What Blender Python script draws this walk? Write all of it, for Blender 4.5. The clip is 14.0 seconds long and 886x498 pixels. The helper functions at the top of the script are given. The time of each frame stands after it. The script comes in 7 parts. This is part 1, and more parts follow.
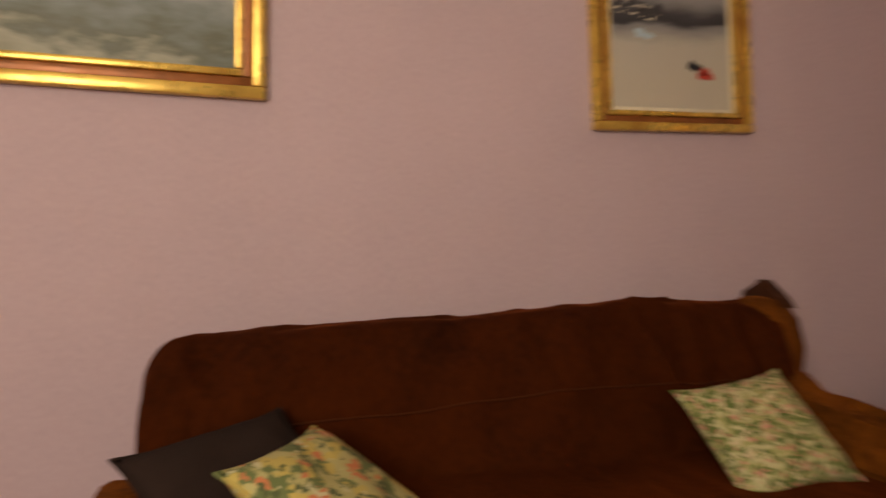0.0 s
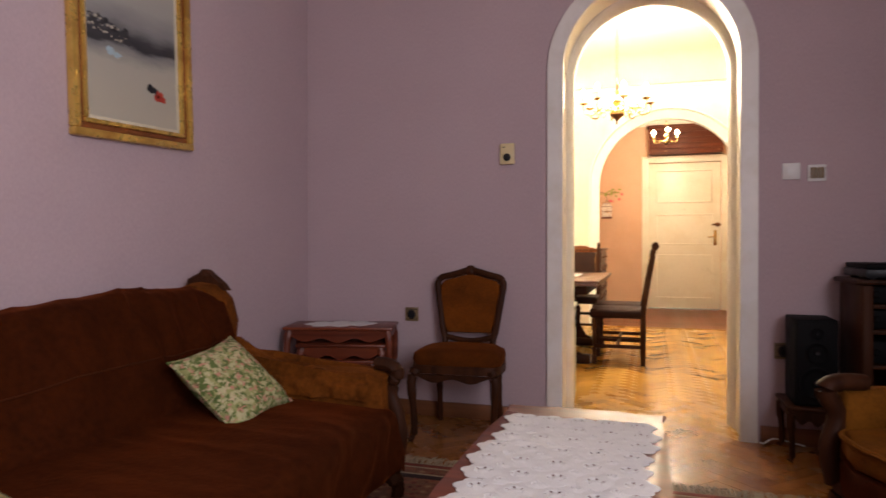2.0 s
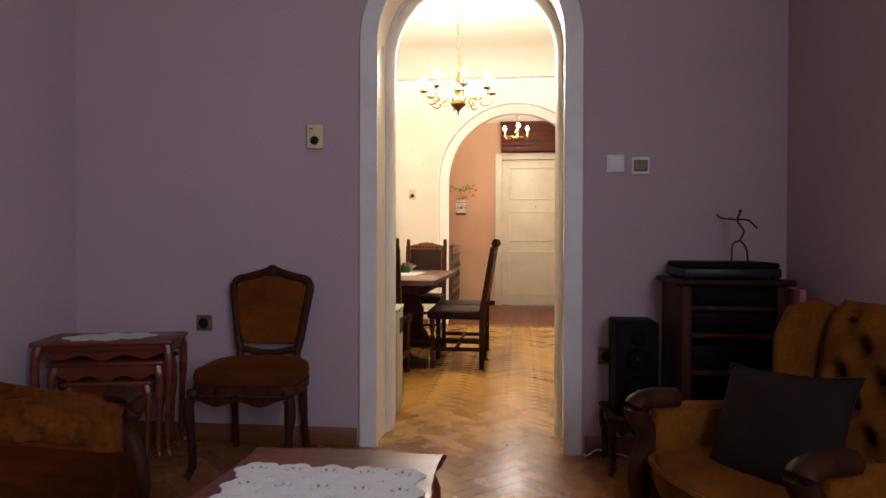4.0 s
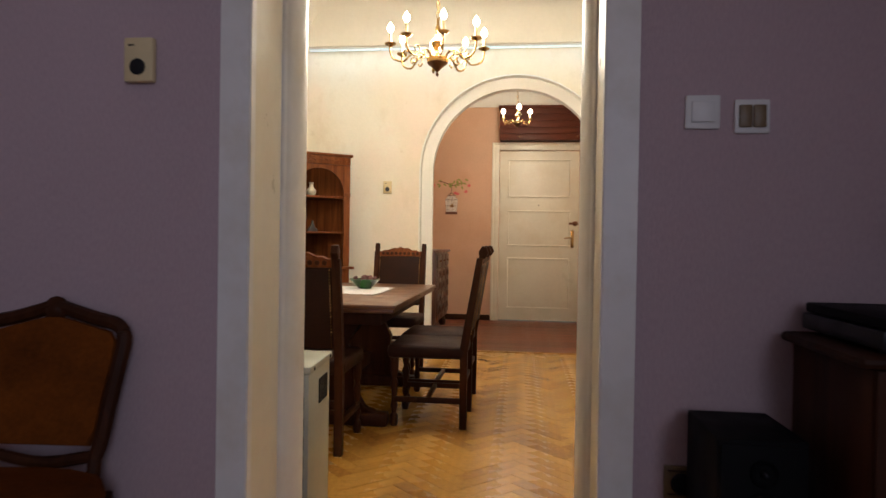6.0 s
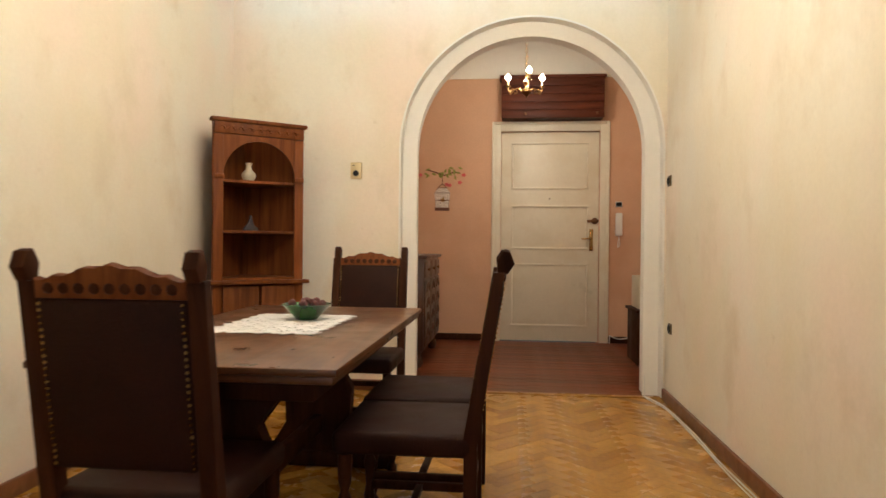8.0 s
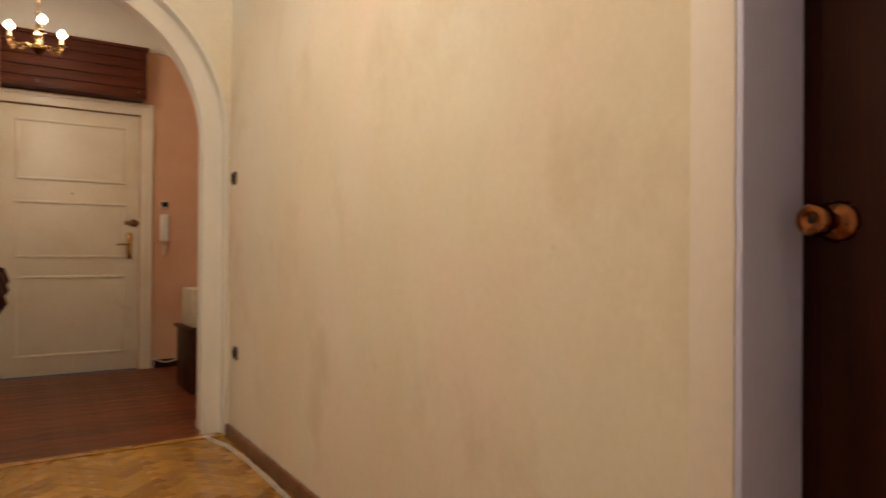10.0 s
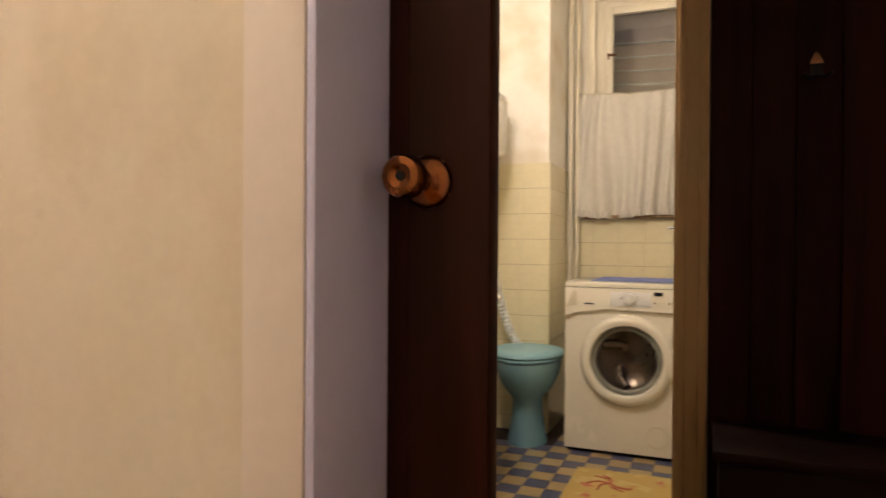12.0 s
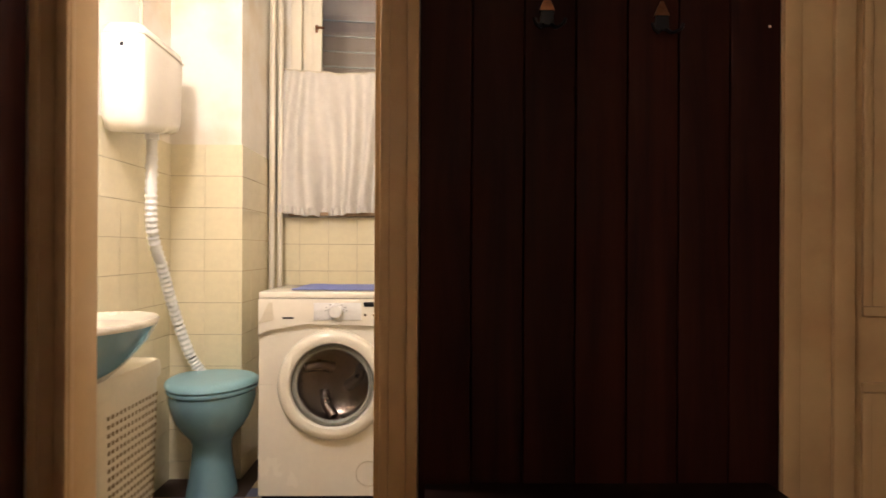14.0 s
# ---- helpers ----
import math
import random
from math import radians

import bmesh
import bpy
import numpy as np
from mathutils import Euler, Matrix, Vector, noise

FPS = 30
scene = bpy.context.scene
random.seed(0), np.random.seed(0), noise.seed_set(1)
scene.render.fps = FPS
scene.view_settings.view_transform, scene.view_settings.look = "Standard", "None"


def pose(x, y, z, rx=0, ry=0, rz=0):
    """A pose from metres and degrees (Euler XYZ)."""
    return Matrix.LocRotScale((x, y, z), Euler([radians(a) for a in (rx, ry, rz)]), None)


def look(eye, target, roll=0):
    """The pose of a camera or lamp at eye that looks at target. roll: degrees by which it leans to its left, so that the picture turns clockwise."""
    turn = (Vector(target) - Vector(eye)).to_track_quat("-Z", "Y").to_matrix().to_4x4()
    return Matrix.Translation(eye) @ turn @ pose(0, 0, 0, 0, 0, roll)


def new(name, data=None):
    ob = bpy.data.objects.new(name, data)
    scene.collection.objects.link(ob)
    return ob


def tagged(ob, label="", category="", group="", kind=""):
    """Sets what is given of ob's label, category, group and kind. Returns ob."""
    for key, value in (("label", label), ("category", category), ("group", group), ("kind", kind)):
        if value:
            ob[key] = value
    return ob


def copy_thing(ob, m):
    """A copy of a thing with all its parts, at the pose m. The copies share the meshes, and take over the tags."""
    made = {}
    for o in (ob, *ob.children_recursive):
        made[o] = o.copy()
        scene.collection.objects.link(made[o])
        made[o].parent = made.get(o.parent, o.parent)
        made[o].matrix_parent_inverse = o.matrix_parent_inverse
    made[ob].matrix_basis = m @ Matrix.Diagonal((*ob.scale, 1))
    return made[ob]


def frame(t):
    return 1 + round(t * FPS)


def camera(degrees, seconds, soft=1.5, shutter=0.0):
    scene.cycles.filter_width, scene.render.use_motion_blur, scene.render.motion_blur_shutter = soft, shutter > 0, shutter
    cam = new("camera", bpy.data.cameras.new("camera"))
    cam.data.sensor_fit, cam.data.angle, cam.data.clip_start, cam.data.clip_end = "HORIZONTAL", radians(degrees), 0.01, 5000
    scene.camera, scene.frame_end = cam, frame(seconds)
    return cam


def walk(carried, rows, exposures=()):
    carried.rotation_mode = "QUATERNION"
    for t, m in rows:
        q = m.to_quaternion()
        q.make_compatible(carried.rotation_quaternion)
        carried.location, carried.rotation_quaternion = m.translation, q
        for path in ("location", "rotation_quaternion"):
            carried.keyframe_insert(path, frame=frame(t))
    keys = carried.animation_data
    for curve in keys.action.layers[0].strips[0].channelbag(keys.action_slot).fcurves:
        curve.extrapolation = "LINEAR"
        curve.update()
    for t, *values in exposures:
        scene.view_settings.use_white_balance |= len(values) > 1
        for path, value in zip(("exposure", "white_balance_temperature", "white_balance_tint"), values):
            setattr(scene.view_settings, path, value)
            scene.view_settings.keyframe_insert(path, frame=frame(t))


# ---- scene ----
cam = camera(68.0, 14.0, 1.5, 0.4)
PATH = [
    (0, (-0.022, -2.853, 0.936), (-1.94, -2.287, 0.974), 0.1),
    (0.5, (0.034, -3.098, 1.022), (-1.406, -1.711, 0.981), 0.4),
    (1, (0.032, -3.295, 1.005), (-1.009, -1.588, 0.987), 0.2),
    (1.5, (-0.016, -3.476, 1.007), (-0.823, -1.646, 0.984), 0.4),
    (2, (-0.014, -3.59, 0.985), (-0.618, -1.683, 0.971), 0.0),
    (2.5, (0.032, -3.549, 0.994), (-0.357, -1.587, 0.972), 0.2),
    (3, (0.112, -3.437, 0.985), (-0.15, -1.454, 0.962), -0.0),
    (3.2, (0.136, -3.378, 0.984), (-0.104, -1.393, 0.961), 0.0),
    (5.3, (0.224, -2.251, 1.009), (0.002, -0.264, 0.984), 0.2),
    (5.5, (0.223, -2.065, 1.019), (-0.004, -0.078, 0.993), 0.3),
    (6, (0.212, -1.625, 1.027), (-0.016, 0.362, 1.004), 0.9),
    (6.5, (0.147, -1.214, 1.036), (-0.084, 0.772, 1.011), 0.6),
    (7, (0.057, -0.805, 1.028), (-0.18, 1.181, 1.008), 0.5),
    (7.2, (0.031, -0.617, 1.024), (-0.205, 1.369, 1.006), 0.5),
    (9.3, (0.034, 0.584, 1.017), (0.469, 2.536, 1.027), 0.7),
    (9.5, (0.037, 0.647, 1.013), (0.715, 2.529, 1.03), 0.7),
    (10, (0.06, 0.731, 1.05), (1.153, 2.406, 1.059), 0.4),
    (10.5, (0.038, 0.744, 1.054), (1.401, 2.208, 1.046), 0.1),
    (10.8, (0.11, 0.786, 1.031), (1.586, 2.136, 1.018), -0.0),
    (11, (0.167, 0.806, 1.023), (1.708, 2.082, 1.01), -0.1),
    (11.5, (0.305, 0.815, 1.01), (1.993, 1.887, 0.998), 0.1),
    (12, (0.428, 0.953, 1.021), (2.282, 1.703, 1.008), 0.4),
    (12.5, (0.552, 1.004, 1.02), (2.518, 1.371, 1.016), 0.4),
    (13, (0.77, 0.974, 1.008), (2.761, 1.159, 0.998), 0.1),
    (13.5, (0.911, 0.945, 1.013), (2.909, 1.03, 1.005), 0.1),
    (14, (1.036, 0.936, 1.015), (3.036, 0.89, 1.017), 0.3),
]
LIGHT = [
    (0.0, 1.4, 9700, 8), (0.5, 1.68, 8800, 1), (1.0, 1.78, 7600, 0), (1.5, 1.6, 7100, 6), (2.0, 1.38, 6600, 10), (3.0, 1.02, 6000, 10), (5.5, 0.45, 5650, 8),
    (6.5, 0.25, 5550, 5), (7.2, 0.25, 5500, 5), (9.3, -0.18, 6150, 12), (11.0, -0.48, 6450, 18), (12.5, 0.03, 6000, 19), (14.0, 0.36, 5850, 23),
]
walk(cam, [(t, look(*p)) for t, *p in PATH], LIGHT)

# ---- world and lamps ----
world = bpy.data.worlds.new("sky")
scene.world = world
world.use_nodes = True
wn = world.node_tree.nodes
sky = wn.new("ShaderNodeTexSky")
sky.sky_type, sky.sun_disc = "NISHITA", False
sky.sun_elevation, sky.sun_rotation = radians(25), radians(200)
world.node_tree.links.new(sky.outputs[0], wn["Background"].inputs[0])
wn["Background"].inputs[1].default_value = 0.06


def lamp(name, kind, m, energy, color, size=0.1, size_y=None):
    data = bpy.data.lights.new(name, kind)
    data.energy, data.color = energy, color
    if kind == "AREA":
        data.shape, data.size, data.size_y = "RECTANGLE", size, size_y or size
    else:
        data.shadow_soft_size = size
    ob = new(name, data)
    ob.matrix_world = m
    return ob


WARM = (1.0, 0.83, 0.62)
DAY = (0.93, 0.90, 1.0)
lamp("window_daylight", "AREA", look((1.50, -4.1, 1.70), (-1.6, -1.7, 1.1)), 34, DAY, 1.5, 1.5)
lamp("chandelier_light", "POINT", pose(-0.303, 2.40, 2.34), 74, WARM, 0.26)
lamp("hall_light", "POINT", pose(0.178, 5.8, 2.49), 24, WARM, 0.15)
lamp("strip_glow", "AREA", look((-0.42, 4.37, 2.81), (-0.42, 4.49, 2.2)), 1.7, (0.55, 0.83, 1.0), 2.8, 0.05)
lamp("basin_light", "POINT", pose(2.50, 1.73, 2.0), 46, (1.0, 0.89, 0.72), 0.11)

# ---- materials ----
def shader(name):
    m = bpy.data.materials.new(name)
    m.use_nodes = True
    nt = m.node_tree
    return m, nt, nt.nodes["Principled BSDF"]


def node(nt, kind, **values):
    n = nt.nodes.new(kind)
    for k, v in values.items():
        n.inputs[k].default_value = v
    return n


def ramp(nt, fac, stops):
    r = nt.nodes.new("ShaderNodeValToRGB")
    while len(r.color_ramp.elements) < len(stops):
        r.color_ramp.elements.new(0.5)
    for e, (p, c) in zip(r.color_ramp.elements, stops):
        e.position, e.color = p, (*c, 1)
    nt.links.new(fac, r.inputs[0])
    return r.outputs[0]


def mixed(nt, fac, a, b, kind="MIX"):
    m = nt.nodes.new("ShaderNodeMix")
    m.data_type, m.blend_type = "RGBA", kind
    for sock, v in ((m.inputs[0], fac), (m.inputs[6], a), (m.inputs[7], b)):
        if isinstance(v, (int, float)):
            sock.default_value = v
        elif isinstance(v, tuple):
            sock.default_value = (*v, 1)
        else:
            nt.links.new(v, sock)
    return m.outputs[2]


def coords(nt, scale=(1, 1, 1), turn=(0, 0, 0)):
    tc = nt.nodes.new("ShaderNodeTexCoord")
    mp = nt.nodes.new("ShaderNodeMapping")
    mp.inputs["Scale"].default_value = scale
    mp.inputs["Rotation"].default_value = turn
    nt.links.new(tc.outputs["Object"], mp.inputs[0])
    return mp.outputs[0]


def noise_fac(nt, vec, scale, detail=4, rough=0.55):
    n = node(nt, "ShaderNodeTexNoise", Scale=scale, Detail=detail, Roughness=rough)
    nt.links.new(vec, n.inputs["Vector"])
    return n.outputs["Fac"]


def bumped(nt, bsdf, height, strength, dist=0.01):
    b = node(nt, "ShaderNodeBump", Strength=strength, Distance=dist)
    nt.links.new(height, b.inputs["Height"])
    nt.links.new(b.outputs[0], bsdf.inputs["Normal"])


def shade(c, k):
    return tuple(min(1.0, v * k) for v in c)


def plain(name, color, rough=0.5, metal=0.0, var=0.12, scale=6.0, grain=90.0, bump=0.1, coat=0.0, sheen=0.0, stain=None, stain_scale=1.3, spec=0.5):
    """A surface with broad stains and fine grain."""
    m, nt, b = shader(name)
    v = coords(nt)
    broad, fine = noise_fac(nt, v, scale, 5), noise_fac(nt, v, grain, 3)
    col = ramp(nt, broad, [(0.3, shade(color, 1 - var)), (0.7, shade(color, 1 + var))])
    col = mixed(nt, 0.25, col, ramp(nt, fine, [(0.35, shade(color, 1 - 1.5 * var)), (0.65, shade(color, 1 + 1.2 * var))]))
    if stain:
        patch = ramp(nt, noise_fac(nt, v, stain_scale, 6, 0.6), [(0.48, (0, 0, 0)), (0.68, (1, 1, 1))])
        col = mixed(nt, patch, col, stain)
    nt.links.new(col, b.inputs["Base Color"])
    rr = ramp(nt, broad, [(0.3, (max(0, rough - 0.08),) * 3), (0.7, (min(1, rough + 0.08),) * 3)])
    nt.links.new(rr, b.inputs["Roughness"])
    b.inputs["Metallic"].default_value = metal
    b.inputs["Coat Weight"].default_value = coat
    b.inputs["Coat Roughness"].default_value = 0.15
    b.inputs["Specular IOR Level"].default_value = spec
    if sheen:
        b.inputs["Sheen Weight"].default_value = sheen
        b.inputs["Sheen Tint"].default_value = (*shade(color, 0.65 / max(color)), 1)
        b.inputs["Sheen Roughness"].default_value = 0.35
    if bump:
        bumped(nt, b, fine, bump, 0.004)
    return m


def wood(name, dark, light, rough=0.35, axis=2, scale=1.0, coat=0.2, vary=0.35, spec=0.5):
    """Stained wood, its grain along one axis; each piece differs a little."""
    m, nt, b = shader(name)
    sc = [14.0 * scale] * 3
    sc[axis] = 1.1 * scale
    v = coords(nt, tuple(sc))
    info = nt.nodes.new("ShaderNodeObjectInfo")
    off = nt.nodes.new("ShaderNodeVectorMath")
    off.operation = "MULTIPLY_ADD"
    comb = nt.nodes.new("ShaderNodeCombineXYZ")
    for i in range(3):
        nt.links.new(info.outputs["Random"], comb.inputs[i])
    nt.links.new(comb.outputs[0], off.inputs[0])
    off.inputs[1].default_value = (37, 53, 71)
    nt.links.new(v, off.inputs[2])
    n = node(nt, "ShaderNodeTexNoise", Scale=1.6, Detail=7, Roughness=0.62, Distortion=0.6)
    nt.links.new(off.outputs[0], n.inputs["Vector"])
    col = ramp(nt, n.outputs["Fac"], [(0.32, dark), (0.5, shade(tuple((a + c) / 2 for a, c in zip(dark, light)), 1)), (0.68, light)])
    tone = ramp(nt, info.outputs["Random"], [(0, (1 - vary,) * 3), (1, (1, 1, 1))])
    col = mixed(nt, 1.0, col, tone, "MULTIPLY")
    nt.links.new(col, b.inputs["Base Color"])
    rr = ramp(nt, noise_fac(nt, coords(nt), 7, 4), [(0.3, (rough - 0.07,) * 3), (0.7, (rough + 0.1,) * 3)])
    nt.links.new(rr, b.inputs["Roughness"])
    b.inputs["Coat Weight"].default_value = coat
    b.inputs["Specular IOR Level"].default_value = spec
    b.inputs["Coat Roughness"].default_value = 0.2
    bumped(nt, b, n.outputs["Fac"], 0.12, 0.003)
    return m


def parquet(name, dark, light, rough):
    """Varnished oak blocks; islands of the joined rest and single blocks differ alike."""
    m, nt, b = shader(name)
    v = coords(nt, (30, 30, 30))
    info, geo = nt.nodes.new("ShaderNodeObjectInfo"), nt.nodes.new("ShaderNodeNewGeometry")
    add = nt.nodes.new("ShaderNodeMath")
    add.operation = "ADD"
    nt.links.new(info.outputs["Random"], add.inputs[0])
    nt.links.new(geo.outputs["Random Per Island"], add.inputs[1])
    fr = nt.nodes.new("ShaderNodeMath")
    fr.operation = "FRACT"
    nt.links.new(add.outputs[0], fr.inputs[0])
    n = node(nt, "ShaderNodeTexNoise", Scale=1.2, Detail=6, Roughness=0.6)
    nt.links.new(v, n.inputs["Vector"])
    mid = tuple((a + c) / 2 for a, c in zip(dark, light))
    col = ramp(nt, fr.outputs[0], [(0.0, dark), (0.35, mid), (0.7, light), (1.0, mid)])
    col = mixed(nt, 0.3, col, ramp(nt, n.outputs["Fac"], [(0.35, shade(dark, 0.8)), (0.65, shade(light, 1.15))]))
    worn = ramp(nt, noise_fac(nt, coords(nt), 1.7, 6, 0.6), [(0.45, (1, 1, 1)), (0.75, (0.72, 0.66, 0.6))])
    col = mixed(nt, 1.0, col, worn, "MULTIPLY")
    nt.links.new(col, b.inputs["Base Color"])
    nt.links.new(ramp(nt, noise_fac(nt, coords(nt), 5, 5), [(0.3, (rough - 0.06,) * 3), (0.7, (rough + 0.1,) * 3)]), b.inputs["Roughness"])
    bumped(nt, b, noise_fac(nt, coords(nt), 14, 3), 0.05, 0.003)
    return m


def glowing(name, color, strength):
    m, nt, b = shader(name)
    b.inputs["Base Color"].default_value = (*color, 1)
    b.inputs["Emission Color"].default_value = (*color, 1)
    b.inputs["Emission Strength"].default_value = strength
    return m


def wallpaper(name, color, relief):
    """Embossed wallpaper with a woven grain."""
    m, nt, b = shader(name)
    v = coords(nt)
    broad = noise_fac(nt, v, 0.9, 5)
    col = ramp(nt, broad, [(0.3, shade(color, 0.9)), (0.7, shade(color, 1.06))])
    fine = noise_fac(nt, coords(nt, (160, 160, 60)), 1.0, 4, 0.7)
    col = mixed(nt, 0.22, col, ramp(nt, fine, [(0.35, shade(color, 0.7)), (0.65, shade(color, 1.25))]))
    nt.links.new(col, b.inputs["Base Color"])
    b.inputs["Roughness"].default_value = 0.75
    bumped(nt, b, fine, relief, 0.003)
    return m


def speckled(name, base, tones, scale, rough=0.9):
    """Printed cloth: patches of several colours on a ground."""
    m, nt, b = shader(name)
    v = coords(nt, (scale, scale, scale))
    col = base
    for i, (tone, lo) in enumerate(tones):
        vv = coords(nt, (scale * (1 + 0.13 * i),) * 3, (0.3 * i, 0.7 * i, 1.1 * i))
        n = noise_fac(nt, vv, 1.0, 3, 0.5)
        col = mixed(nt, ramp(nt, n, [(lo, (0, 0, 0)), (lo + 0.04, (1, 1, 1))]), col, tone)
    nt.links.new(col, b.inputs["Base Color"])
    b.inputs["Roughness"].default_value = rough
    bumped(nt, b, noise_fac(nt, v, 9, 2), 0.15, 0.003)
    return m


def blotched(name, color, stains, rough=0.7):
    """Old limewashed plaster: broad soft stains in several tones over a fine trowelled relief."""
    m, nt, b = shader(name)
    v = coords(nt)
    col = ramp(nt, noise_fac(nt, v, 1.6, 5), [(0.3, shade(color, 0.96)), (0.7, shade(color, 1.04))])
    for i, (tone, size, stretch, lo) in enumerate(stains):
        n = noise_fac(nt, coords(nt, stretch, (0, 0.25 * i, 0.8 * i)), size, 6, 0.58)
        col = mixed(nt, ramp(nt, n, [(lo, (0, 0, 0)), (lo + 0.20, (0.85, 0.85, 0.85))]), col, tone)
    fine = noise_fac(nt, v, 55, 4)
    col = mixed(nt, 0.16, col, ramp(nt, fine, [(0.35, shade(color, 0.86)), (0.65, shade(color, 1.06))]))
    nt.links.new(col, b.inputs["Base Color"])
    b.inputs["Roughness"].default_value = rough
    add = nt.nodes.new("ShaderNodeMath"); add.operation = "MULTIPLY_ADD"
    nt.links.new(noise_fac(nt, v, 5, 5), add.inputs[0]); add.inputs[1].default_value = 3.0
    nt.links.new(fine, add.inputs[2])
    bumped(nt, b, add.outputs[0], 0.14, 0.006)
    return m


M = {}
M["lilac"] = wallpaper("lilac_wallpaper", (0.487, 0.368, 0.388), 0.28)
M["cream_wall"] = blotched("cream_plaster", (0.84, 0.795, 0.68), [((0.79, 0.69, 0.50), 0.9, (1, 1, 0.6), 0.43), ((0.87, 0.72, 0.61), 1.2, (1, 1, 0.9), 0.48), ((0.69, 0.58, 0.42), 2.4, (1.2, 1.2, 0.8), 0.55), ((0.62, 0.51, 0.36), 9.0, (1, 1, 1), 0.66)])
M["peach_wall"] = plain("peach_plaster", (0.68, 0.425, 0.275), 0.75, 0, 0.08, 2.0, 60, 0.1, stain=(0.62, 0.36, 0.22), stain_scale=1.2)
M["arch_white"] = plain("white_limewash", (0.87, 0.845, 0.785), 0.6, 0, 0.03, 2, 40, 0.08)
M["ceiling"] = plain("white_distemper", (0.82, 0.79, 0.70), 0.8, 0, 0.04, 1.5, 30, 0.08)
M["white"] = plain("white_gloss_paint", (0.80, 0.77, 0.72), 0.4, 0, 0.04, 3, 25, 0.1, stain=(0.70, 0.65, 0.56), stain_scale=4)
M["cream_paint"] = plain("aged_cream_gloss_paint", (0.77, 0.71, 0.57), 0.35, 0, 0.04, 4, 30, 0.1, stain=(0.72, 0.64, 0.48), stain_scale=3)
# Aged cream paint with the vestibule's dim warm light put into its colour.
M["cream_warm_lit"] = plain("warm_lit_cream_gloss", (0.59, 0.405, 0.195), 0.4, 0, 0.06, 4, 30, 0.1, stain=(0.50, 0.32, 0.15), stain_scale=3, spec=0.35)
M["oak"] = parquet("oak_parquet", (0.215, 0.088, 0.011), (0.53, 0.285, 0.052), 0.26)
# The same oak with the living room's shade put into a darker, redder colour.
M["oak_shaded"] = parquet("shaded_oak_parquet", (0.17, 0.058, 0.014), (0.36, 0.152, 0.04), 0.23)
M["hall_board"] = wood("red_brown_floorboard", (0.115, 0.027, 0.010), (0.27, 0.070, 0.025), 0.36, 0, 0.7, 0.08, 0.4, 0.25)
M["joint"] = plain("dark_joint", (0.035, 0.02, 0.012), 0.9)
M["base_wood"] = wood("oak_baseboard", (0.15, 0.05, 0.018), (0.25, 0.095, 0.035), 0.4, 0, 0.6, 0.2, 0.1)
M["walnut"] = wood("dark_walnut", (0.029, 0.0092, 0.0038), (0.072, 0.0235, 0.009), 0.5, 2, 1, 0.0, 0.35, 0.1)
M["mahogany"] = wood("red_mahogany", (0.085, 0.016, 0.007), (0.20, 0.045, 0.018), 0.33, 0, 1, 0.12, 0.15, 0.3)
M["cabinet_oak"] = wood("brown_carved_oak", (0.105, 0.028, 0.007), (0.25, 0.08, 0.019), 0.5, 2, 1, 0.0, 0.2, 0.15)
M["dark_plank"] = wood("dark_stained_plank", (0.0225, 0.0048, 0.0033), (0.057, 0.0135, 0.0083), 0.6, 2, 0.7, 0.0, 0.45, 0.12)
M["strip"] = plain("pale_pinkish_cream_paint", (0.86, 0.79, 0.72), 0.55, 0, 0.04, 2, 40, 0.1)
# White jamb paint; the cool daylight on it is put into the lilac colour.
M["jamb"] = plain("cool_lit_white_gloss", (0.66, 0.665, 0.90), 0.4, 0, 0.05, 3, 25, 0.12)
M["shaft"] = plain("grey_render", (0.40, 0.32, 0.24), 0.9, 0, 0.15, 3, 40, 0.3)
M["leaf_door"] = wood("red_brown_door_veneer", (0.024, 0.0050, 0.0024), (0.050, 0.0112, 0.0050), 0.45, 2, 0.6, 0.0, 0.05, 0.2)
M["velvet"] = plain("rust_velvet_throw", (0.040, 0.0078, 0.0013), 0.9, 0, 0.45, 3.2, 45, 0.4, sheen=0.20, spec=0.05)
M["gold_velvet"] = plain("mustard_velvet", (0.16, 0.056, 0.006), 0.9, 0, 0.35, 8, 80, 0.35, sheen=0.14, spec=0.08)
M["rust_seat"] = plain("rust_seat_velvet", (0.082, 0.0205, 0.0028), 0.9, 0, 0.35, 8, 80, 0.35, sheen=0.16, spec=0.06)
M["rust_back"] = plain("orange_rust_velvet", (0.135, 0.036, 0.0042), 0.9, 0, 0.35, 8, 80, 0.35, sheen=0.14, spec=0.08)
M["leather"] = plain("dark_brown_leather", (0.026, 0.0098, 0.0062), 0.55, 0, 0.25, 9, 130, 0.35, spec=0.10)
M["black_cloth"] = plain("black_cushion_cloth", (0.022, 0.013, 0.010), 0.9, 0, 0.2, 8, 150, 0.3, spec=0.1)
M["gilt"] = plain("gilded_frame", (0.74, 0.49, 0.12), 0.3, 0.6, 0.1, 18, 90, 0.12, stain=(0.52, 0.29, 0.065), stain_scale=9)
M["gilt_dark"] = plain("worn_red_gilding", (0.26, 0.085, 0.022), 0.4, 0.4, 0.3, 14, 60, 0.2)
M["brass"] = plain("aged_brass", (0.46, 0.29, 0.10), 0.27, 1.0, 0.25, 20, 90, 0.1)
M["bronze"] = plain("dark_bronze", (0.20, 0.10, 0.05), 0.35, 1.0, 0.3, 20, 90, 0.1)
M["copper"] = plain("rubbed_copper_knob", (0.30, 0.115, 0.04), 0.24, 1.0, 0.25, 30, 90, 0.1)
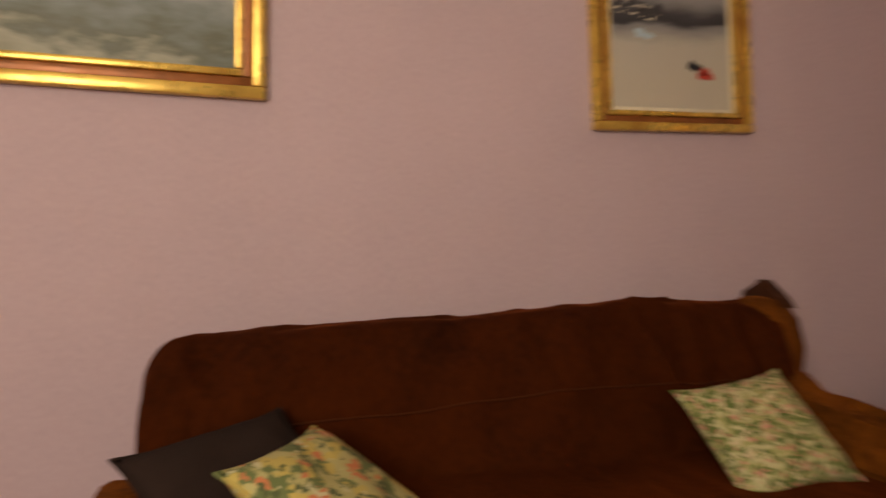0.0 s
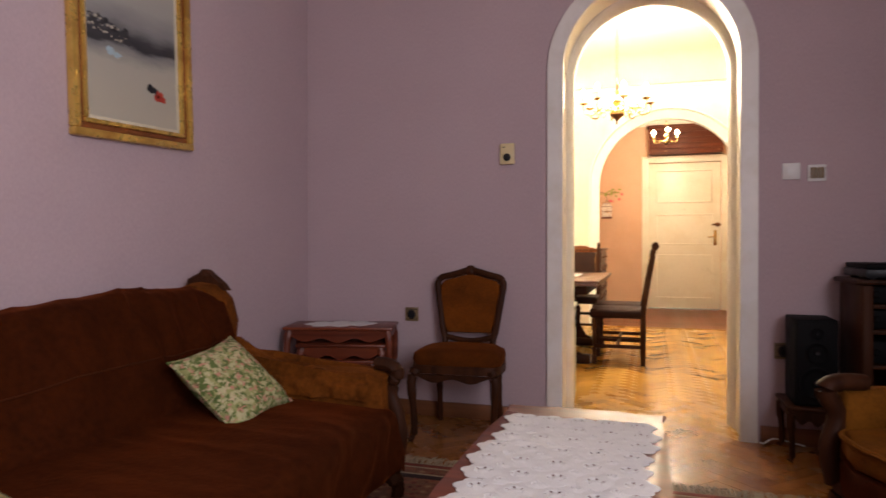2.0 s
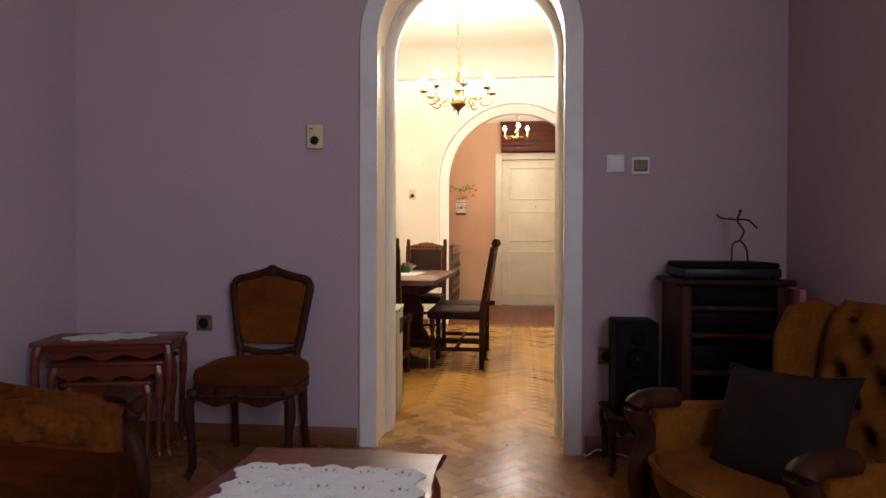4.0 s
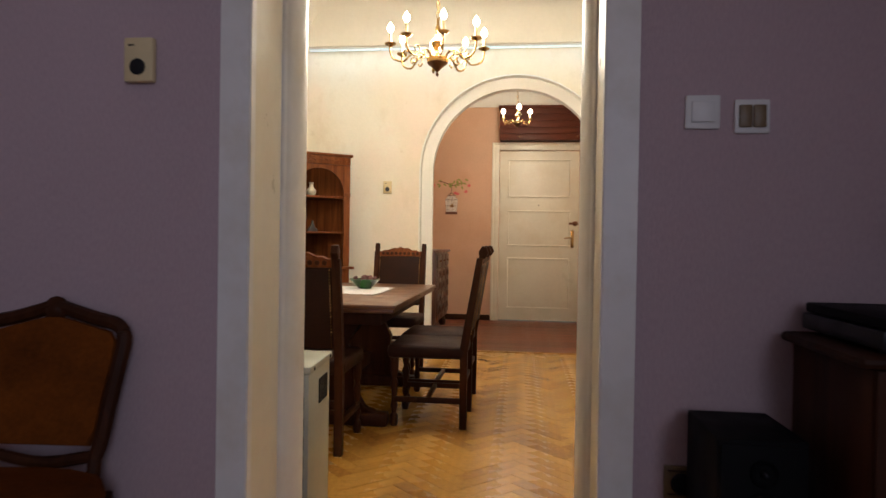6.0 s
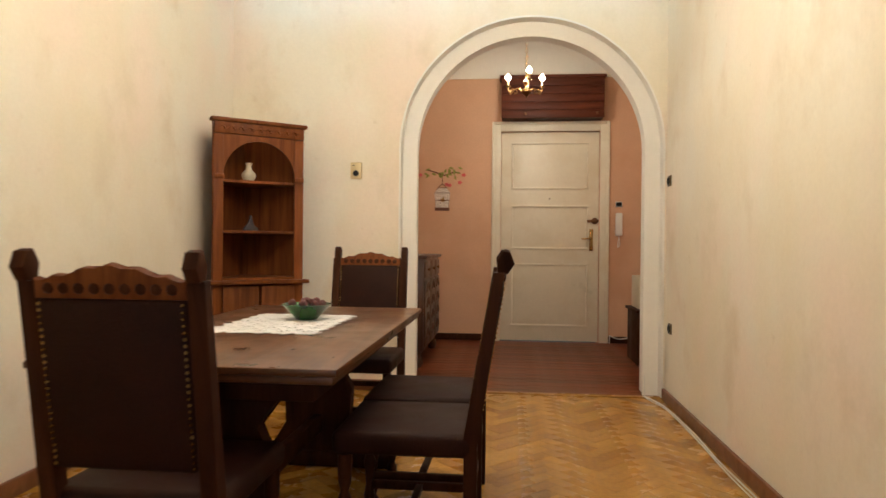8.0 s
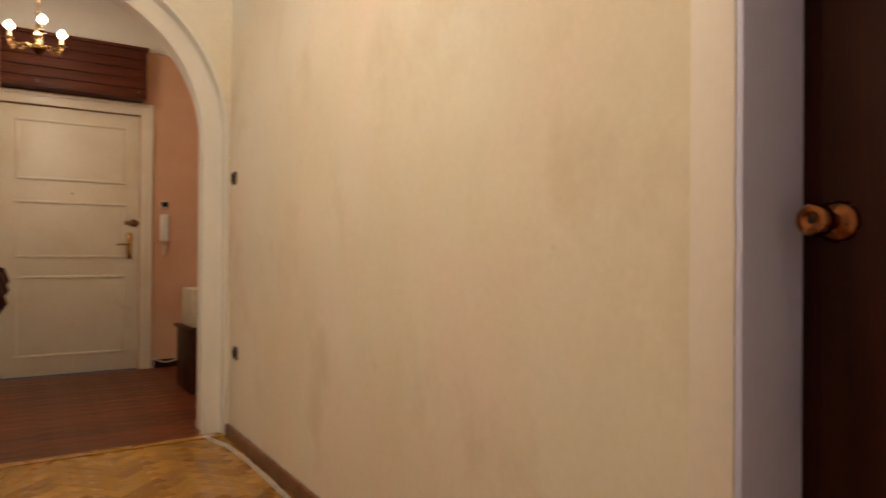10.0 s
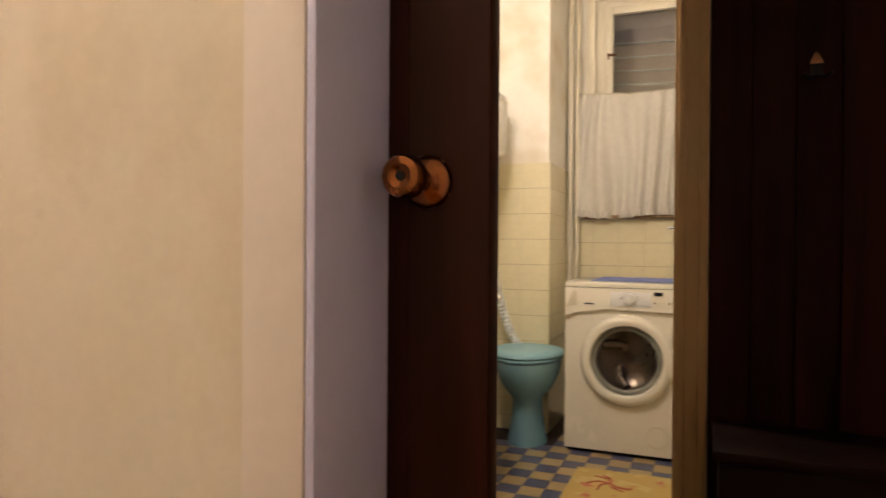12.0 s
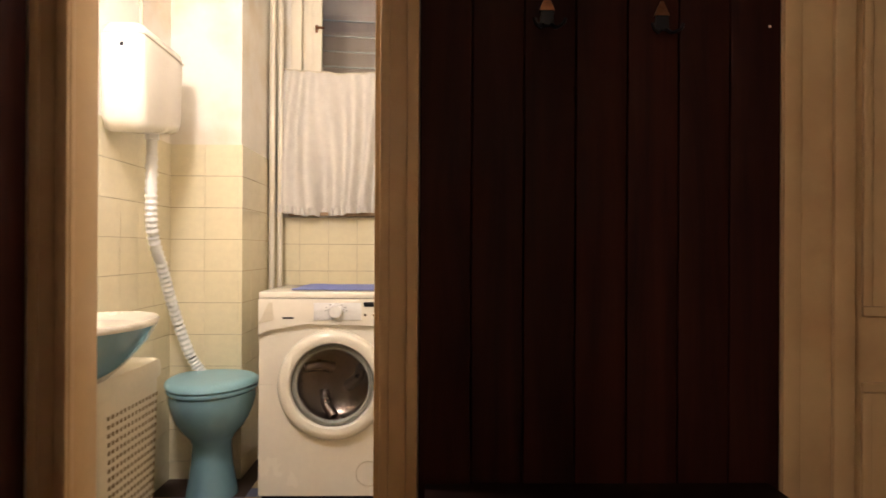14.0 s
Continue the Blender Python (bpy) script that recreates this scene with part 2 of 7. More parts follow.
M["chrome"] = plain("chrome", (0.75, 0.74, 0.72), 0.15, 1.0, 0.08, 10, 60, 0.02)
M["ivory"] = plain("ivory_plastic", (0.72, 0.58, 0.32), 0.4, 0, 0.04, 20, 80, 0.03)
M["white_plastic"] = plain("white_plastic", (0.78, 0.77, 0.74), 0.35, 0, 0.03, 12, 80, 0.03)
M["black_plastic"] = plain("black_plastic", (0.012, 0.012, 0.014), 0.4, 0, 0.15, 15, 90, 0.05, spec=0.25)
M["speaker"] = plain("black_ash_veneer", (0.0055, 0.005, 0.0055), 0.6, 0, 0.2, 10, 120, 0.1, spec=0.07)
M["lace"] = plain("white_crochet", (0.66, 0.64, 0.63), 0.9, 0, 0.06, 30, 260, 0.5)
M["enamel"] = plain("white_enamel", (0.80, 0.75, 0.63), 0.22, 0, 0.03, 5, 40, 0.02, coat=0.3)
M["heater_grey"] = plain("pale_grey_enamel", (0.37, 0.375, 0.31), 0.4, 0, 0.06, 6, 50, 0.05)
M["blue_ceramic"] = plain("pale_blue_ceramic", (0.17, 0.335, 0.42), 0.16, 0, 0.06, 4, 30, 0.02, coat=0.5)
M["tile_yellow"] = plain("pale_yellow_glazed_tile", (0.79, 0.71, 0.48), 0.18, 0, 0.06, 9, 50, 0.03, coat=0.3)
M["tile_tan"] = plain("tan_floor_tile", (0.42, 0.30, 0.14), 0.35, 0, 0.12, 12, 60, 0.08)
M["tile_blue"] = plain("slate_blue_floor_tile", (0.075, 0.085, 0.16), 0.35, 0, 0.15, 12, 60, 0.08)
M["bath_wall"] = plain("bathroom_distemper", (0.85, 0.81, 0.72), 0.75, 0, 0.05, 2, 40, 0.08, stain=(0.70, 0.60, 0.44), stain_scale=2.5)
M["curtain"] = plain("sheer_white_cotton", (0.66, 0.62, 0.55), 0.9, 0, 0.06, 30, 200, 0.4)
M["floral"] = speckled("floral_print", (0.30, 0.30, 0.11), [((0.10, 0.14, 0.03), 0.47), ((0.46, 0.42, 0.22), 0.52), ((0.50, 0.22, 0.15), 0.58), ((0.52, 0.40, 0.24), 0.60), ((0.06, 0.09, 0.02), 0.63)], 42)
M["floral_large"] = speckled("large_floral_print", (0.40, 0.36, 0.15), [((0.12, 0.15, 0.05), 0.50), ((0.46, 0.36, 0.10), 0.54), ((0.52, 0.17, 0.07), 0.58), ((0.07, 0.09, 0.03), 0.60), ((0.50, 0.46, 0.26), 0.62)], 20)
M["green_glass"] = plain("green_glazed_bowl", (0.02, 0.085, 0.016), 0.12, 0, 0.2, 10, 60, 0.02, coat=0.6)
M["bulb"] = glowing("lit_bulb", (1.0, 0.74, 0.45), 40)
M["led"] = glowing("cool_strip_light", (0.72, 0.92, 1.0), 0.5)


def glass_mat(name, color=(1, 1, 1), rough=0.02):
    m, nt, b = shader(name)
    b.inputs["Base Color"].default_value = (*color, 1)
    b.inputs["Transmission Weight"].default_value = 1.0
    b.inputs["Roughness"].default_value = rough
    b.inputs["IOR"].default_value = 1.45
    return m


M["glass"] = glass_mat("clear_glass")
M["smoked"] = glass_mat("smoked_door_glass", (0.8, 0.77, 0.74), 0.03)

# ---- mesh kit ----
def box(bm, x0, y0, z0, x1, y1, z1, bevel=0.0, seg=2, m=None):
    r = bmesh.ops.create_cube(bm, size=1)
    vs = r["verts"]
    for v in vs:
        v.co = Vector((x0 + (v.co.x + 0.5) * (x1 - x0), y0 + (v.co.y + 0.5) * (y1 - y0), z0 + (v.co.z + 0.5) * (z1 - z0)))
    if bevel:
        es = list({e for v in vs for e in v.link_edges})
        r = bmesh.ops.bevel(bm, geom=es, offset=bevel, segments=seg, affect="EDGES", profile=0.5)
        vs = list({v for f in r["faces"] for v in f.verts} | {v for v in vs if v.is_valid})
    if m is not None:
        bmesh.ops.transform(bm, matrix=m, verts=vs)
    return vs


def lathe(bm, profile, seg=20, m=None, caps=True):
    """A turned shape round z from (radius, height) pairs."""
    rings = []
    for r, z in profile:
        rings.append([bm.verts.new((r * math.cos(a), r * math.sin(a), z)) for a in [2 * math.pi * i / seg for i in range(seg)]])
    for a, b in zip(rings, rings[1:]):
        for i in range(seg):
            bm.faces.new((a[i], a[(i + 1) % seg], b[(i + 1) % seg], b[i]))
    if caps and profile[0][0] > 1e-4:
        bm.faces.new(rings[0][::-1])
    if caps and profile[-1][0] > 1e-4:
        bm.faces.new(rings[-1])
    vs = [v for r in rings for v in r]
    if m is not None:
        bmesh.ops.transform(bm, matrix=m, verts=vs)
    return vs


def tube(bm, pts, radius, seg=8, flat=1.0):
    """A round bar along points; radius may be a list; flat squeezes it sideways."""
    pts = [Vector(p) for p in pts]
    rad = radius if isinstance(radius, (list, tuple)) else [radius] * len(pts)
    rings, up = [], Vector((0, 0, 1))
    for i, p in enumerate(pts):
        d = (pts[min(i + 1, len(pts) - 1)] - pts[max(i - 1, 0)]).normalized()
        ref = up if abs(d.dot(up)) < 0.9 else Vector((0, 1, 0))
        s = d.cross(ref).normalized()
        u = s.cross(d).normalized()
        rings.append([bm.verts.new(p + rad[i] * (math.cos(a) * s * flat + math.sin(a) * u)) for a in [2 * math.pi * k / seg for k in range(seg)]])
    for a, b in zip(rings, rings[1:]):
        for i in range(seg):
            bm.faces.new((a[i], a[(i + 1) % seg], b[(i + 1) % seg], b[i]))
    bm.faces.new(rings[0][::-1])
    bm.faces.new(rings[-1])
    return [v for r in rings for v in r]


def prism(bm, outline, d0, d1, axis="y", m=None, bevel=0.0):
    """A flat outline of (a, b) pairs pushed from d0 to d1 along an axis."""
    def at(a, b, d):
        return {"x": (d, a, b), "y": (a, d, b), "z": (a, b, d)}[axis]
    lo = [bm.verts.new(at(a, b, d0)) for a, b in outline]
    hi = [bm.verts.new(at(a, b, d1)) for a, b in outline]
    n = len(outline)
    caps = [bm.faces.new(lo), bm.faces.new(hi[::-1])]
    for i in range(n):
        bm.faces.new((lo[i], hi[i], hi[(i + 1) % n], lo[(i + 1) % n]))
    vs = lo + hi
    if bevel:
        es = list({e for f in caps for e in f.edges})
        r = bmesh.ops.bevel(bm, geom=es, offset=bevel, segments=2, affect="EDGES", profile=0.5)
        vs = list({v for f in r["faces"] for v in f.verts} | {v for v in vs if v.is_valid})
    if m is not None:
        bmesh.ops.transform(bm, matrix=m, verts=vs)
    return vs


def curve(points, n=8):
    """Points of a smooth line through the given ones."""
    P = [Vector(p) for p in points]
    P = [2 * P[0] - P[1]] + P + [2 * P[-1] - P[-2]]
    out = []
    for i in range(1, len(P) - 2):
        a, b, c, d = P[i - 1:i + 3]
        for k in range(n):
            t = k / n
            out.append(0.5 * (2 * b + (c - a) * t + (2 * a - 5 * b + 4 * c - d) * t * t + (3 * b - a - 3 * c + d) * t ** 3))
    return out + [P[-2]]


def grid(bm, nu, nv, fn):
    """A sheet of nu x nv quads; fn(u, v) gives the places for u, v from 0 to 1."""
    vs = [[bm.verts.new(fn(i / nu, j / nv)) for j in range(nv + 1)] for i in range(nu + 1)]
    for i in range(nu):
        for j in range(nv):
            bm.faces.new((vs[i][j], vs[i + 1][j], vs[i + 1][j + 1], vs[i][j + 1]))
    return [v for r in vs for v in r]


def mesh_of(name, bm, material, smooth=40):
    bmesh.ops.recalc_face_normals(bm, faces=bm.faces[:])
    me = bpy.data.meshes.new(name)
    bm.to_mesh(me)
    bm.free()
    if material:
        me.materials.append(M[material])
    if smooth:
        me.polygons.foreach_set("use_smooth", [True] * len(me.polygons))
        me.set_sharp_from_angle(angle=radians(smooth))
    return me


def part(name, bm, material, parent, label="", smooth=40):
    ob = new(name, mesh_of(name, bm, material, smooth))
    ob.parent = parent
    if label:
        ob["label"] = label
    return ob


def thing(name, label, category, m=None, group="", kind=""):
    ob = tagged(new(name), label, category, group, kind)
    if m is not None:
        ob.matrix_world = m
    return ob


def solid(name, bm, material, label, category, group="", kind="", smooth=40, m=None):
    ob = tagged(new(name, mesh_of(name, bm, material, smooth)), label, category, group, kind)
    if m is not None:
        ob.matrix_world = m
    return ob


def setting(name, bm, material, label, category, smooth=40):
    return solid(name, bm, material, label, category, kind="structure", smooth=smooth)


def B():
    return bmesh.new()


def boxes(*args, bevel=0.0):
    bm = B()
    for a in args:
        box(bm, *a, bevel=bevel)
    return bm

# ---- structure ----
XL, XR = -2.02, 1.39          # living room, side walls
YR = -5.3                     # living room, rear wall
DL, DR = -1.93, 1.083         # dining room, side walls
Y2 = 0.38                     # back of the wall between living and dining room
YA, YB = 4.52, 4.78           # wall between dining room and hall
YH = 7.05                     # hall, end wall
HL, HR = -1.25, 1.62          # hall, side walls
VX, VY0, VY1 = 2.34, -0.8, 1.72  # vestibule
BX1, BY0, BY1 = 4.5, 0.55, 2.08  # bathroom
ZC, ZD = 3.05, 3.12


def arch_points(xc, zs, r, seg=36, z0=0.0):
    pts = [(xc - r, z0)]
    pts += [(xc - r * math.cos(math.pi * i / seg), zs + r * math.sin(math.pi * i / seg)) for i in range(seg + 1)]
    return pts + [(xc + r, z0)]


def arch_ring(bm, xc, zs, r0, r1, y0, y1, z0=0.0):
    a, b = arch_points(xc, zs, r0, z0=z0), arch_points(xc, zs, r1, z0=z0)
    rows = [[bm.verts.new((p[0], y, p[1])) for p, y in ((i, y0), (o, y0), (o, y1), (i, y1))] for i, o in zip(a, b)]
    for s, t in zip(rows, rows[1:]):
        for k in range(4):
            bm.faces.new((s[k], s[(k + 1) % 4], t[(k + 1) % 4], t[k]))
    bm.faces.new(rows[0])
    bm.faces.new(rows[-1][::-1])


def arch_sweep(bm, xc, zs, profile):
    """A moulding of (radius, y) pairs carried up one jamb, round the arch and down the other."""
    lines = [arch_points(xc, zs, q) for q, _ in profile]
    rows = [[bm.verts.new((line[k][0], y, line[k][1])) for line, (_, y) in zip(lines, profile)] for k in range(len(lines[0]))]
    n = len(profile)
    for s, t in zip(rows, rows[1:]):
        for k in range(n):
            bm.faces.new((s[k], s[(k + 1) % n], t[(k + 1) % n], t[k]))
    bm.faces.new(rows[0])
    bm.faces.new(rows[-1][::-1])


def arch_wall(bm, x0, x1, y0, y1, z1, xc, zs, r):
    box(bm, x0, y0, -0.02, xc - r, y1, z1)
    box(bm, xc + r, y0, -0.02, x1, y1, z1)
    arc = arch_points(xc, zs, r)[1:-1]
    for (xa, za), (xb, zb) in zip(arc, arc[1:]):
        vs = [bm.verts.new((x, y, z)) for y in (y0, y1) for x, z in ((xa, za), (xb, zb), (xb, z1), (xa, z1))]
        for f in ((0, 1, 2, 3), (4, 5, 6, 7), (0, 1, 5, 4), (2, 3, 7, 6)):
            bm.faces.new([vs[i] for i in f])
    bmesh.ops.remove_doubles(bm, verts=bm.verts[:], dist=0.0001)


A1 = (-0.0295, 1.93, 0.452)
A2 = (0.172, 1.69, 0.898)

# living room
bm = B(); arch_wall(bm, XL - 0.2, XR + 0.2, 0.0, 0.19, ZC, *A1)
setting("wall_arch_living", bm, "lilac", "lilac textured wallpaper wall with an arched opening", "wall", 20)
bm = B(); arch_wall(bm, DL - 0.3, DR + 0.2, 0.192, Y2, ZD + 0.1, *A1)
setting("wall_arch_dining", bm, "cream_wall", "cream plaster wall round the arched opening", "wall", 20)
setting("wall_living_west", boxes((XL - 0.2, YR - 0.2, -0.02, XL, -0.002, ZC)), "lilac", "lilac textured wallpaper side wall", "wall")
setting("wall_living_east", boxes((XR, YR - 0.2, -0.02, XR + 0.2, -4.95, ZC), (XR, -3.25, -0.02, XR + 0.2, -0.002, ZC), (XR, -4.95, -0.02, XR + 0.2, -3.25, 0.85), (XR, -4.95, 2.55, XR + 0.2, -3.25, ZC)), "lilac", "lilac textured wallpaper wall with a window", "wall")
setting("wall_living_rear", boxes((XL, YR - 0.2, -0.02, XR, YR, ZC)), "lilac", "lilac textured wallpaper rear wall", "wall")
setting("ceiling_living", boxes((XL - 0.2, YR - 0.2, ZC, XR + 0.2, -0.001, ZC + 0.15)), "ceiling", "white plaster ceiling", "ceiling")

# lining and moulded surround of the first arch
trim = tagged(new("trim_arch_living"), "white painted arched door surround with stepped moulding", "trim", kind="structure")
xc, zs, r = A1
bm = B(); arch_ring(bm, xc, zs, 0.4425, 0.5215, -0.022, 0.012); part("front_moulding", bm, "white", trim, smooth=25)
bm = B(); arch_ring(bm, xc, zs, 0.4395, 0.4425, -0.018, 0.010); part("edge_bead", bm, "white", trim, smooth=25)
bm = B(); arch_ring(bm, xc, zs, 0.4485, r + 0.004, 0.014, 0.218); part("front_lining", bm, "cream_paint", trim, smooth=25)
bm = B(); arch_sweep(bm, xc, zs, [(0.456, 0.219), (0.447, 0.220), (0.4405, 0.228), (0.4395, 0.236), (0.436, 0.240), (0.428, 0.258), (0.421, 0.282), (0.4165, 0.310), (0.4165, 0.338), (0.420, 0.366), (0.428, 0.390), (0.436, 0.401), (0.456, 0.401)])
part("rear_lining", bm, "white", trim, smooth=50)
bm = B(); arch_ring(bm, xc, zs, r + 0.006, r + 0.09, Y2 + 0.001, Y2 + 0.02); part("rear_moulding", bm, "white", trim, smooth=25)

# dining room
setting("wall_dining_west", boxes((DL - 0.2, Y2, -0.02, DL, YA, ZD + 0.1)), "cream_wall", "cream plaster side wall", "wall")
bm = B(); arch_wall(bm, DL - 0.3, DR + 0.6, YA, YB, ZD + 0.1, *A2)
setting("wall_arch_hall", bm, "cream_wall", "cream plaster wall with a wide round arch", "wall", 20)
trim = tagged(new("trim_arch_hall"), "off-white plaster moulding round a wide arch", "trim", kind="structure")
xc, zs, r = A2
bm = B(); arch_ring(bm, xc, zs, r - 0.010, r + 0.003, YA - 0.004, YA + 0.09); part("front_lining", bm, "arch_white", trim, smooth=25)
bm = B(); arch_ring(bm, xc, zs, r - 0.112, r + 0.003, YA + 0.092, YA + 0.115); part("middle_bead", bm, "arch_white", trim, smooth=25)
bm = B(); arch_ring(bm, xc, zs, r - 0.098, r + 0.003, YA + 0.117, YB + 0.01); part("rear_lining", bm, "arch_white", trim, smooth=25)
JY0, JY1 = 0.47, 1.385
setting("wall_dining_east", boxes((DR, JY1, -0.02, 1.262, YA, ZD + 0.1), (1.318, JY1, -0.02, 1.36, YA, ZD + 0.1), (DR, Y2, -0.02, 1.36, JY0, ZD + 0.1), (DR, JY0, 2.15, 1.36, JY1, ZD + 0.1)), "cream_wall", "blotchy cream plaster wall with a doorway", "wall")
setting("trim_side_doorway", boxes((DR - 0.012, JY1 + 0.002, 0, DR - 0.001, JY1 + 0.09, 2.24), (DR - 0.012, JY0 - 0.09, 0, DR - 0.001, JY0 - 0.002, 2.24), bevel=0.003), "strip", "flat painted strip beside the side doorway", "trim")
setting("jamb_side_doorway", boxes((DR - 0.010, JY1 - 0.012, 0, 1.262, JY1 + 0.001, 2.15), (DR - 0.010, JY0 - 0.001, 0, 1.36, JY0 + 0.012, 2.15), bevel=0.003), "jamb", "white painted jamb of the side doorway, tinted as in cool daylight", "trim")
setting("ceiling_dining", boxes((DL - 0.2, Y2, ZD, DR + 0.2, YA, ZD + 0.12)), "ceiling", "white plaster ceiling", "ceiling")


def cove(bm, a, b, inward, z0, z1, depth, ledge):
    """A hollow ceiling edge along a wall from a to b."""
    a, b, n = Vector((*a, 0)), Vector((*b, 0)), Vector((*inward, 0))
    prof = [(0, z0), (ledge, z0), (ledge, z0 + 0.03)]
    prof += [(ledge + (depth - ledge) * (1 - math.cos(t)), z0 + 0.03 + (z1 - z0 - 0.03) * math.sin(t)) for t in [math.pi / 2 * i / 8 for i in range(1, 9)]]
    prof += [(0, z1)]
    lo = [bm.verts.new(a + n * d + Vector((0, 0, z))) for d, z in prof]
    hi = [bm.verts.new(b + n * d + Vector((0, 0, z))) for d, z in prof]
    for i in range(len(prof)):
        bm.faces.new((lo[i], lo[(i + 1) % len(prof)], hi[(i + 1) % len(prof)], hi[i]))
    bm.faces.new(lo); bm.faces.new(hi[::-1])


bm = B()
cove(bm, (DL, YA), (DR, YA), (0, -1), 2.845, ZD, 0.42, 0.12)
cove(bm, (DL, Y2), (DR, Y2), (0, 1), 2.845, ZD, 0.42, 0.12)
cove(bm, (DL, Y2), (DL, YA), (1, 0), 2.849, ZD - 0.003, 0.424, 0.116)
cove(bm, (DR, Y2), (DR, YA), (-1, 0), 2.849, ZD - 0.003, 0.424, 0.116)
setting("ceiling_cove_dining", bm, "ceiling", "hollow white plaster cove with a narrow ledge", "ceiling", 30)

# hall
bm = boxes((HL - 0.2, YH, -0.02, -0.05, YH + 0.2, ZC), (0.985, YH, -0.02, HR + 0.2, YH + 0.2, ZC), (-0.05, YH, 2.235, 0.985, YH + 0.2, ZC))
setting("wall_hall_end", bm, "peach_wall", "peach plaster wall round the entrance door", "wall")
setting("wall_hall_west", boxes((HL - 0.2, YB, -0.02, HL, YH, ZC)), "peach_wall", "peach plaster side wall", "wall")
setting("wall_hall_east", boxes((HR, YB, -0.02, HR + 0.2, YH, ZC)), "peach_wall", "peach plaster side wall", "wall")
setting("ceiling_hall", boxes((HL - 0.2, YB, ZC, HR + 0.2, YH + 0.2, ZC + 0.12)), "ceiling", "white plaster ceiling", "ceiling")
bm = B()
cove(bm, (HL, YH), (HR, YH), (0, -1), 2.80, ZC, 0.3, 0.015)
cove(bm, (HL, YB), (HL, YH), (1, 0), 2.80, ZC, 0.3, 0.015)
cove(bm, (HR, YB), (HR, YH), (-1, 0), 2.80, ZC, 0.3, 0.015)
setting("ceiling_cove_hall", bm, "ceiling", "white plaster cove above the peach walls", "ceiling", 30)

# vestibule
CF = 2.315                    # front of the casings
BO0, BO1 = 1.03, 1.627        # bathroom opening
bm = boxes((VX, BO1 + 0.03, -0.02, VX + 0.1, VY1 + 0.5, 2.75), (VX, 0.094, -0.02, VX + 0.1, BO0, 2.75), (VX, VY0, -0.02, VX + 0.1, -0.75, 2.75), (VX, BO0, 2.02, VX + 0.1, BO1 + 0.03, 2.75), (VX, -0.75, 2.02, VX + 0.1, 0.094, 2.75))
setting("wall_vestibule_east", bm, "cream_wall", "plaster wall with two door openings", "wall")
setting("wall_vestibule_north", boxes((1.36, VY1, -0.02, VX, VY1 + 0.12, 2.75)), "cream_wall", "plaster end wall of the vestibule", "wall")
setting("wall_vestibule_south", boxes((1.592, VY0 - 0.12, -0.02, VX, VY0, 2.75)), "cream_wall", "plaster end wall of the vestibule", "wall")
setting("wall_vestibule_west", boxes((1.592, VY0, -0.02, 1.65, 0.192, 2.75), (1.362, 0.194, -0.02, 1.592, 0.23, 2.75), (1.362, 0.23, -0.02, 1.40, JY0 - 0.01, 2.75)), "cream_wall", "plaster wall of the vestibule", "wall")
setting("ceiling_vestibule", boxes((1.36, VY0 - 0.1, 2.75, VX + 0.1, VY1 + 0.1, 2.85)), "ceiling", "plain vestibule ceiling", "ceiling")
setting("floor_vestibule", boxes((1.395, VY0, -0.04, VX + 0.1, VY1, -0.004)), "hall_board", "dark red-brown board floor", "floor")


def casing(name, y0, y1, label):
    """A moulded upright door casing on the vestibule wall."""
    t = tagged(new(name), label, "trim", kind="structure")
    w = y1 - y0
    part("board", boxes((CF + 0.006, y0, 0, VX - 0.001, y1, 2.1), bevel=0.003), "cream_warm_lit", t)
    part("outer_bead", boxes((CF - 0.008, y0, 0, CF + 0.005, y0 + w * 0.3, 2.1), bevel=0.004), "cream_warm_lit", t)
    part("inner_bead", boxes((CF - 0.002, y1 - w * 0.25, 0, CF + 0.005, y1, 2.1), bevel=0.003), "cream_warm_lit", t)


casing("trim_bathroom_left", BO1, BO1 + 0.078, "aged cream painted moulded door casing")
casing("trim_bathroom_right", BO0 - 0.075, BO0, "aged cream painted moulded door casing")
casing("trim_cream_door", 0.095, 0.235, "wide aged cream painted door casing")
setting("trim_bathroom_lining", boxes((VX - 0.0, BO1 + 0.016, 0, VX + 0.12, BO1 + 0.0295, 2.02), (VX, BO0 - 0.001, 0, VX + 0.12, BO0 + 0.012, 2.02), bevel=0.002), "cream_warm_lit", "cream painted door lining", "trim")

# bathroom
PX = 3.97                     # pier behind the toilet
setting("wall_bath_north", boxes((VX + 0.1, BY1, -0.02, BX1 + 0.2, BY1 + 0.15, 3.0)), "bath_wall", "stained white bathroom wall", "wall")
setting("wall_bath_pier", boxes((PX, 1.765, -0.02, BX1, BY1 - 0.001, 3.0)), "bath_wall", "white bathroom pier beside the window", "wall")
WY0, WY1, WZ0, WZ1 = 0.78, 1.60, 1.30, 2.52
bm = boxes((BX1, BY0, -0.02, BX1 + 0.2, WY0, 3.0), (BX1, WY1, -0.02, BX1 + 0.2, BY1, 3.0), (BX1, WY0, -0.02, BX1 + 0.2, WY1, WZ0), (BX1, WY0, WZ1, BX1 + 0.2, WY1, 3.0))
setting("wall_bath_east", bm, "bath_wall", "bathroom wall with a small window", "wall")
setting("wall_bath_south", boxes((VX + 0.1, BY0 - 0.15, -0.02, BX1 + 0.2, BY0, 3.0)), "bath_wall", "white bathroom wall", "wall")
setting("ceiling_bath", boxes((VX + 0.1, BY0 - 0.1, 3.0, BX1 + 0.2, BY1 + 0.1, 3.1)), "ceiling", "white bathroom ceiling", "ceiling")
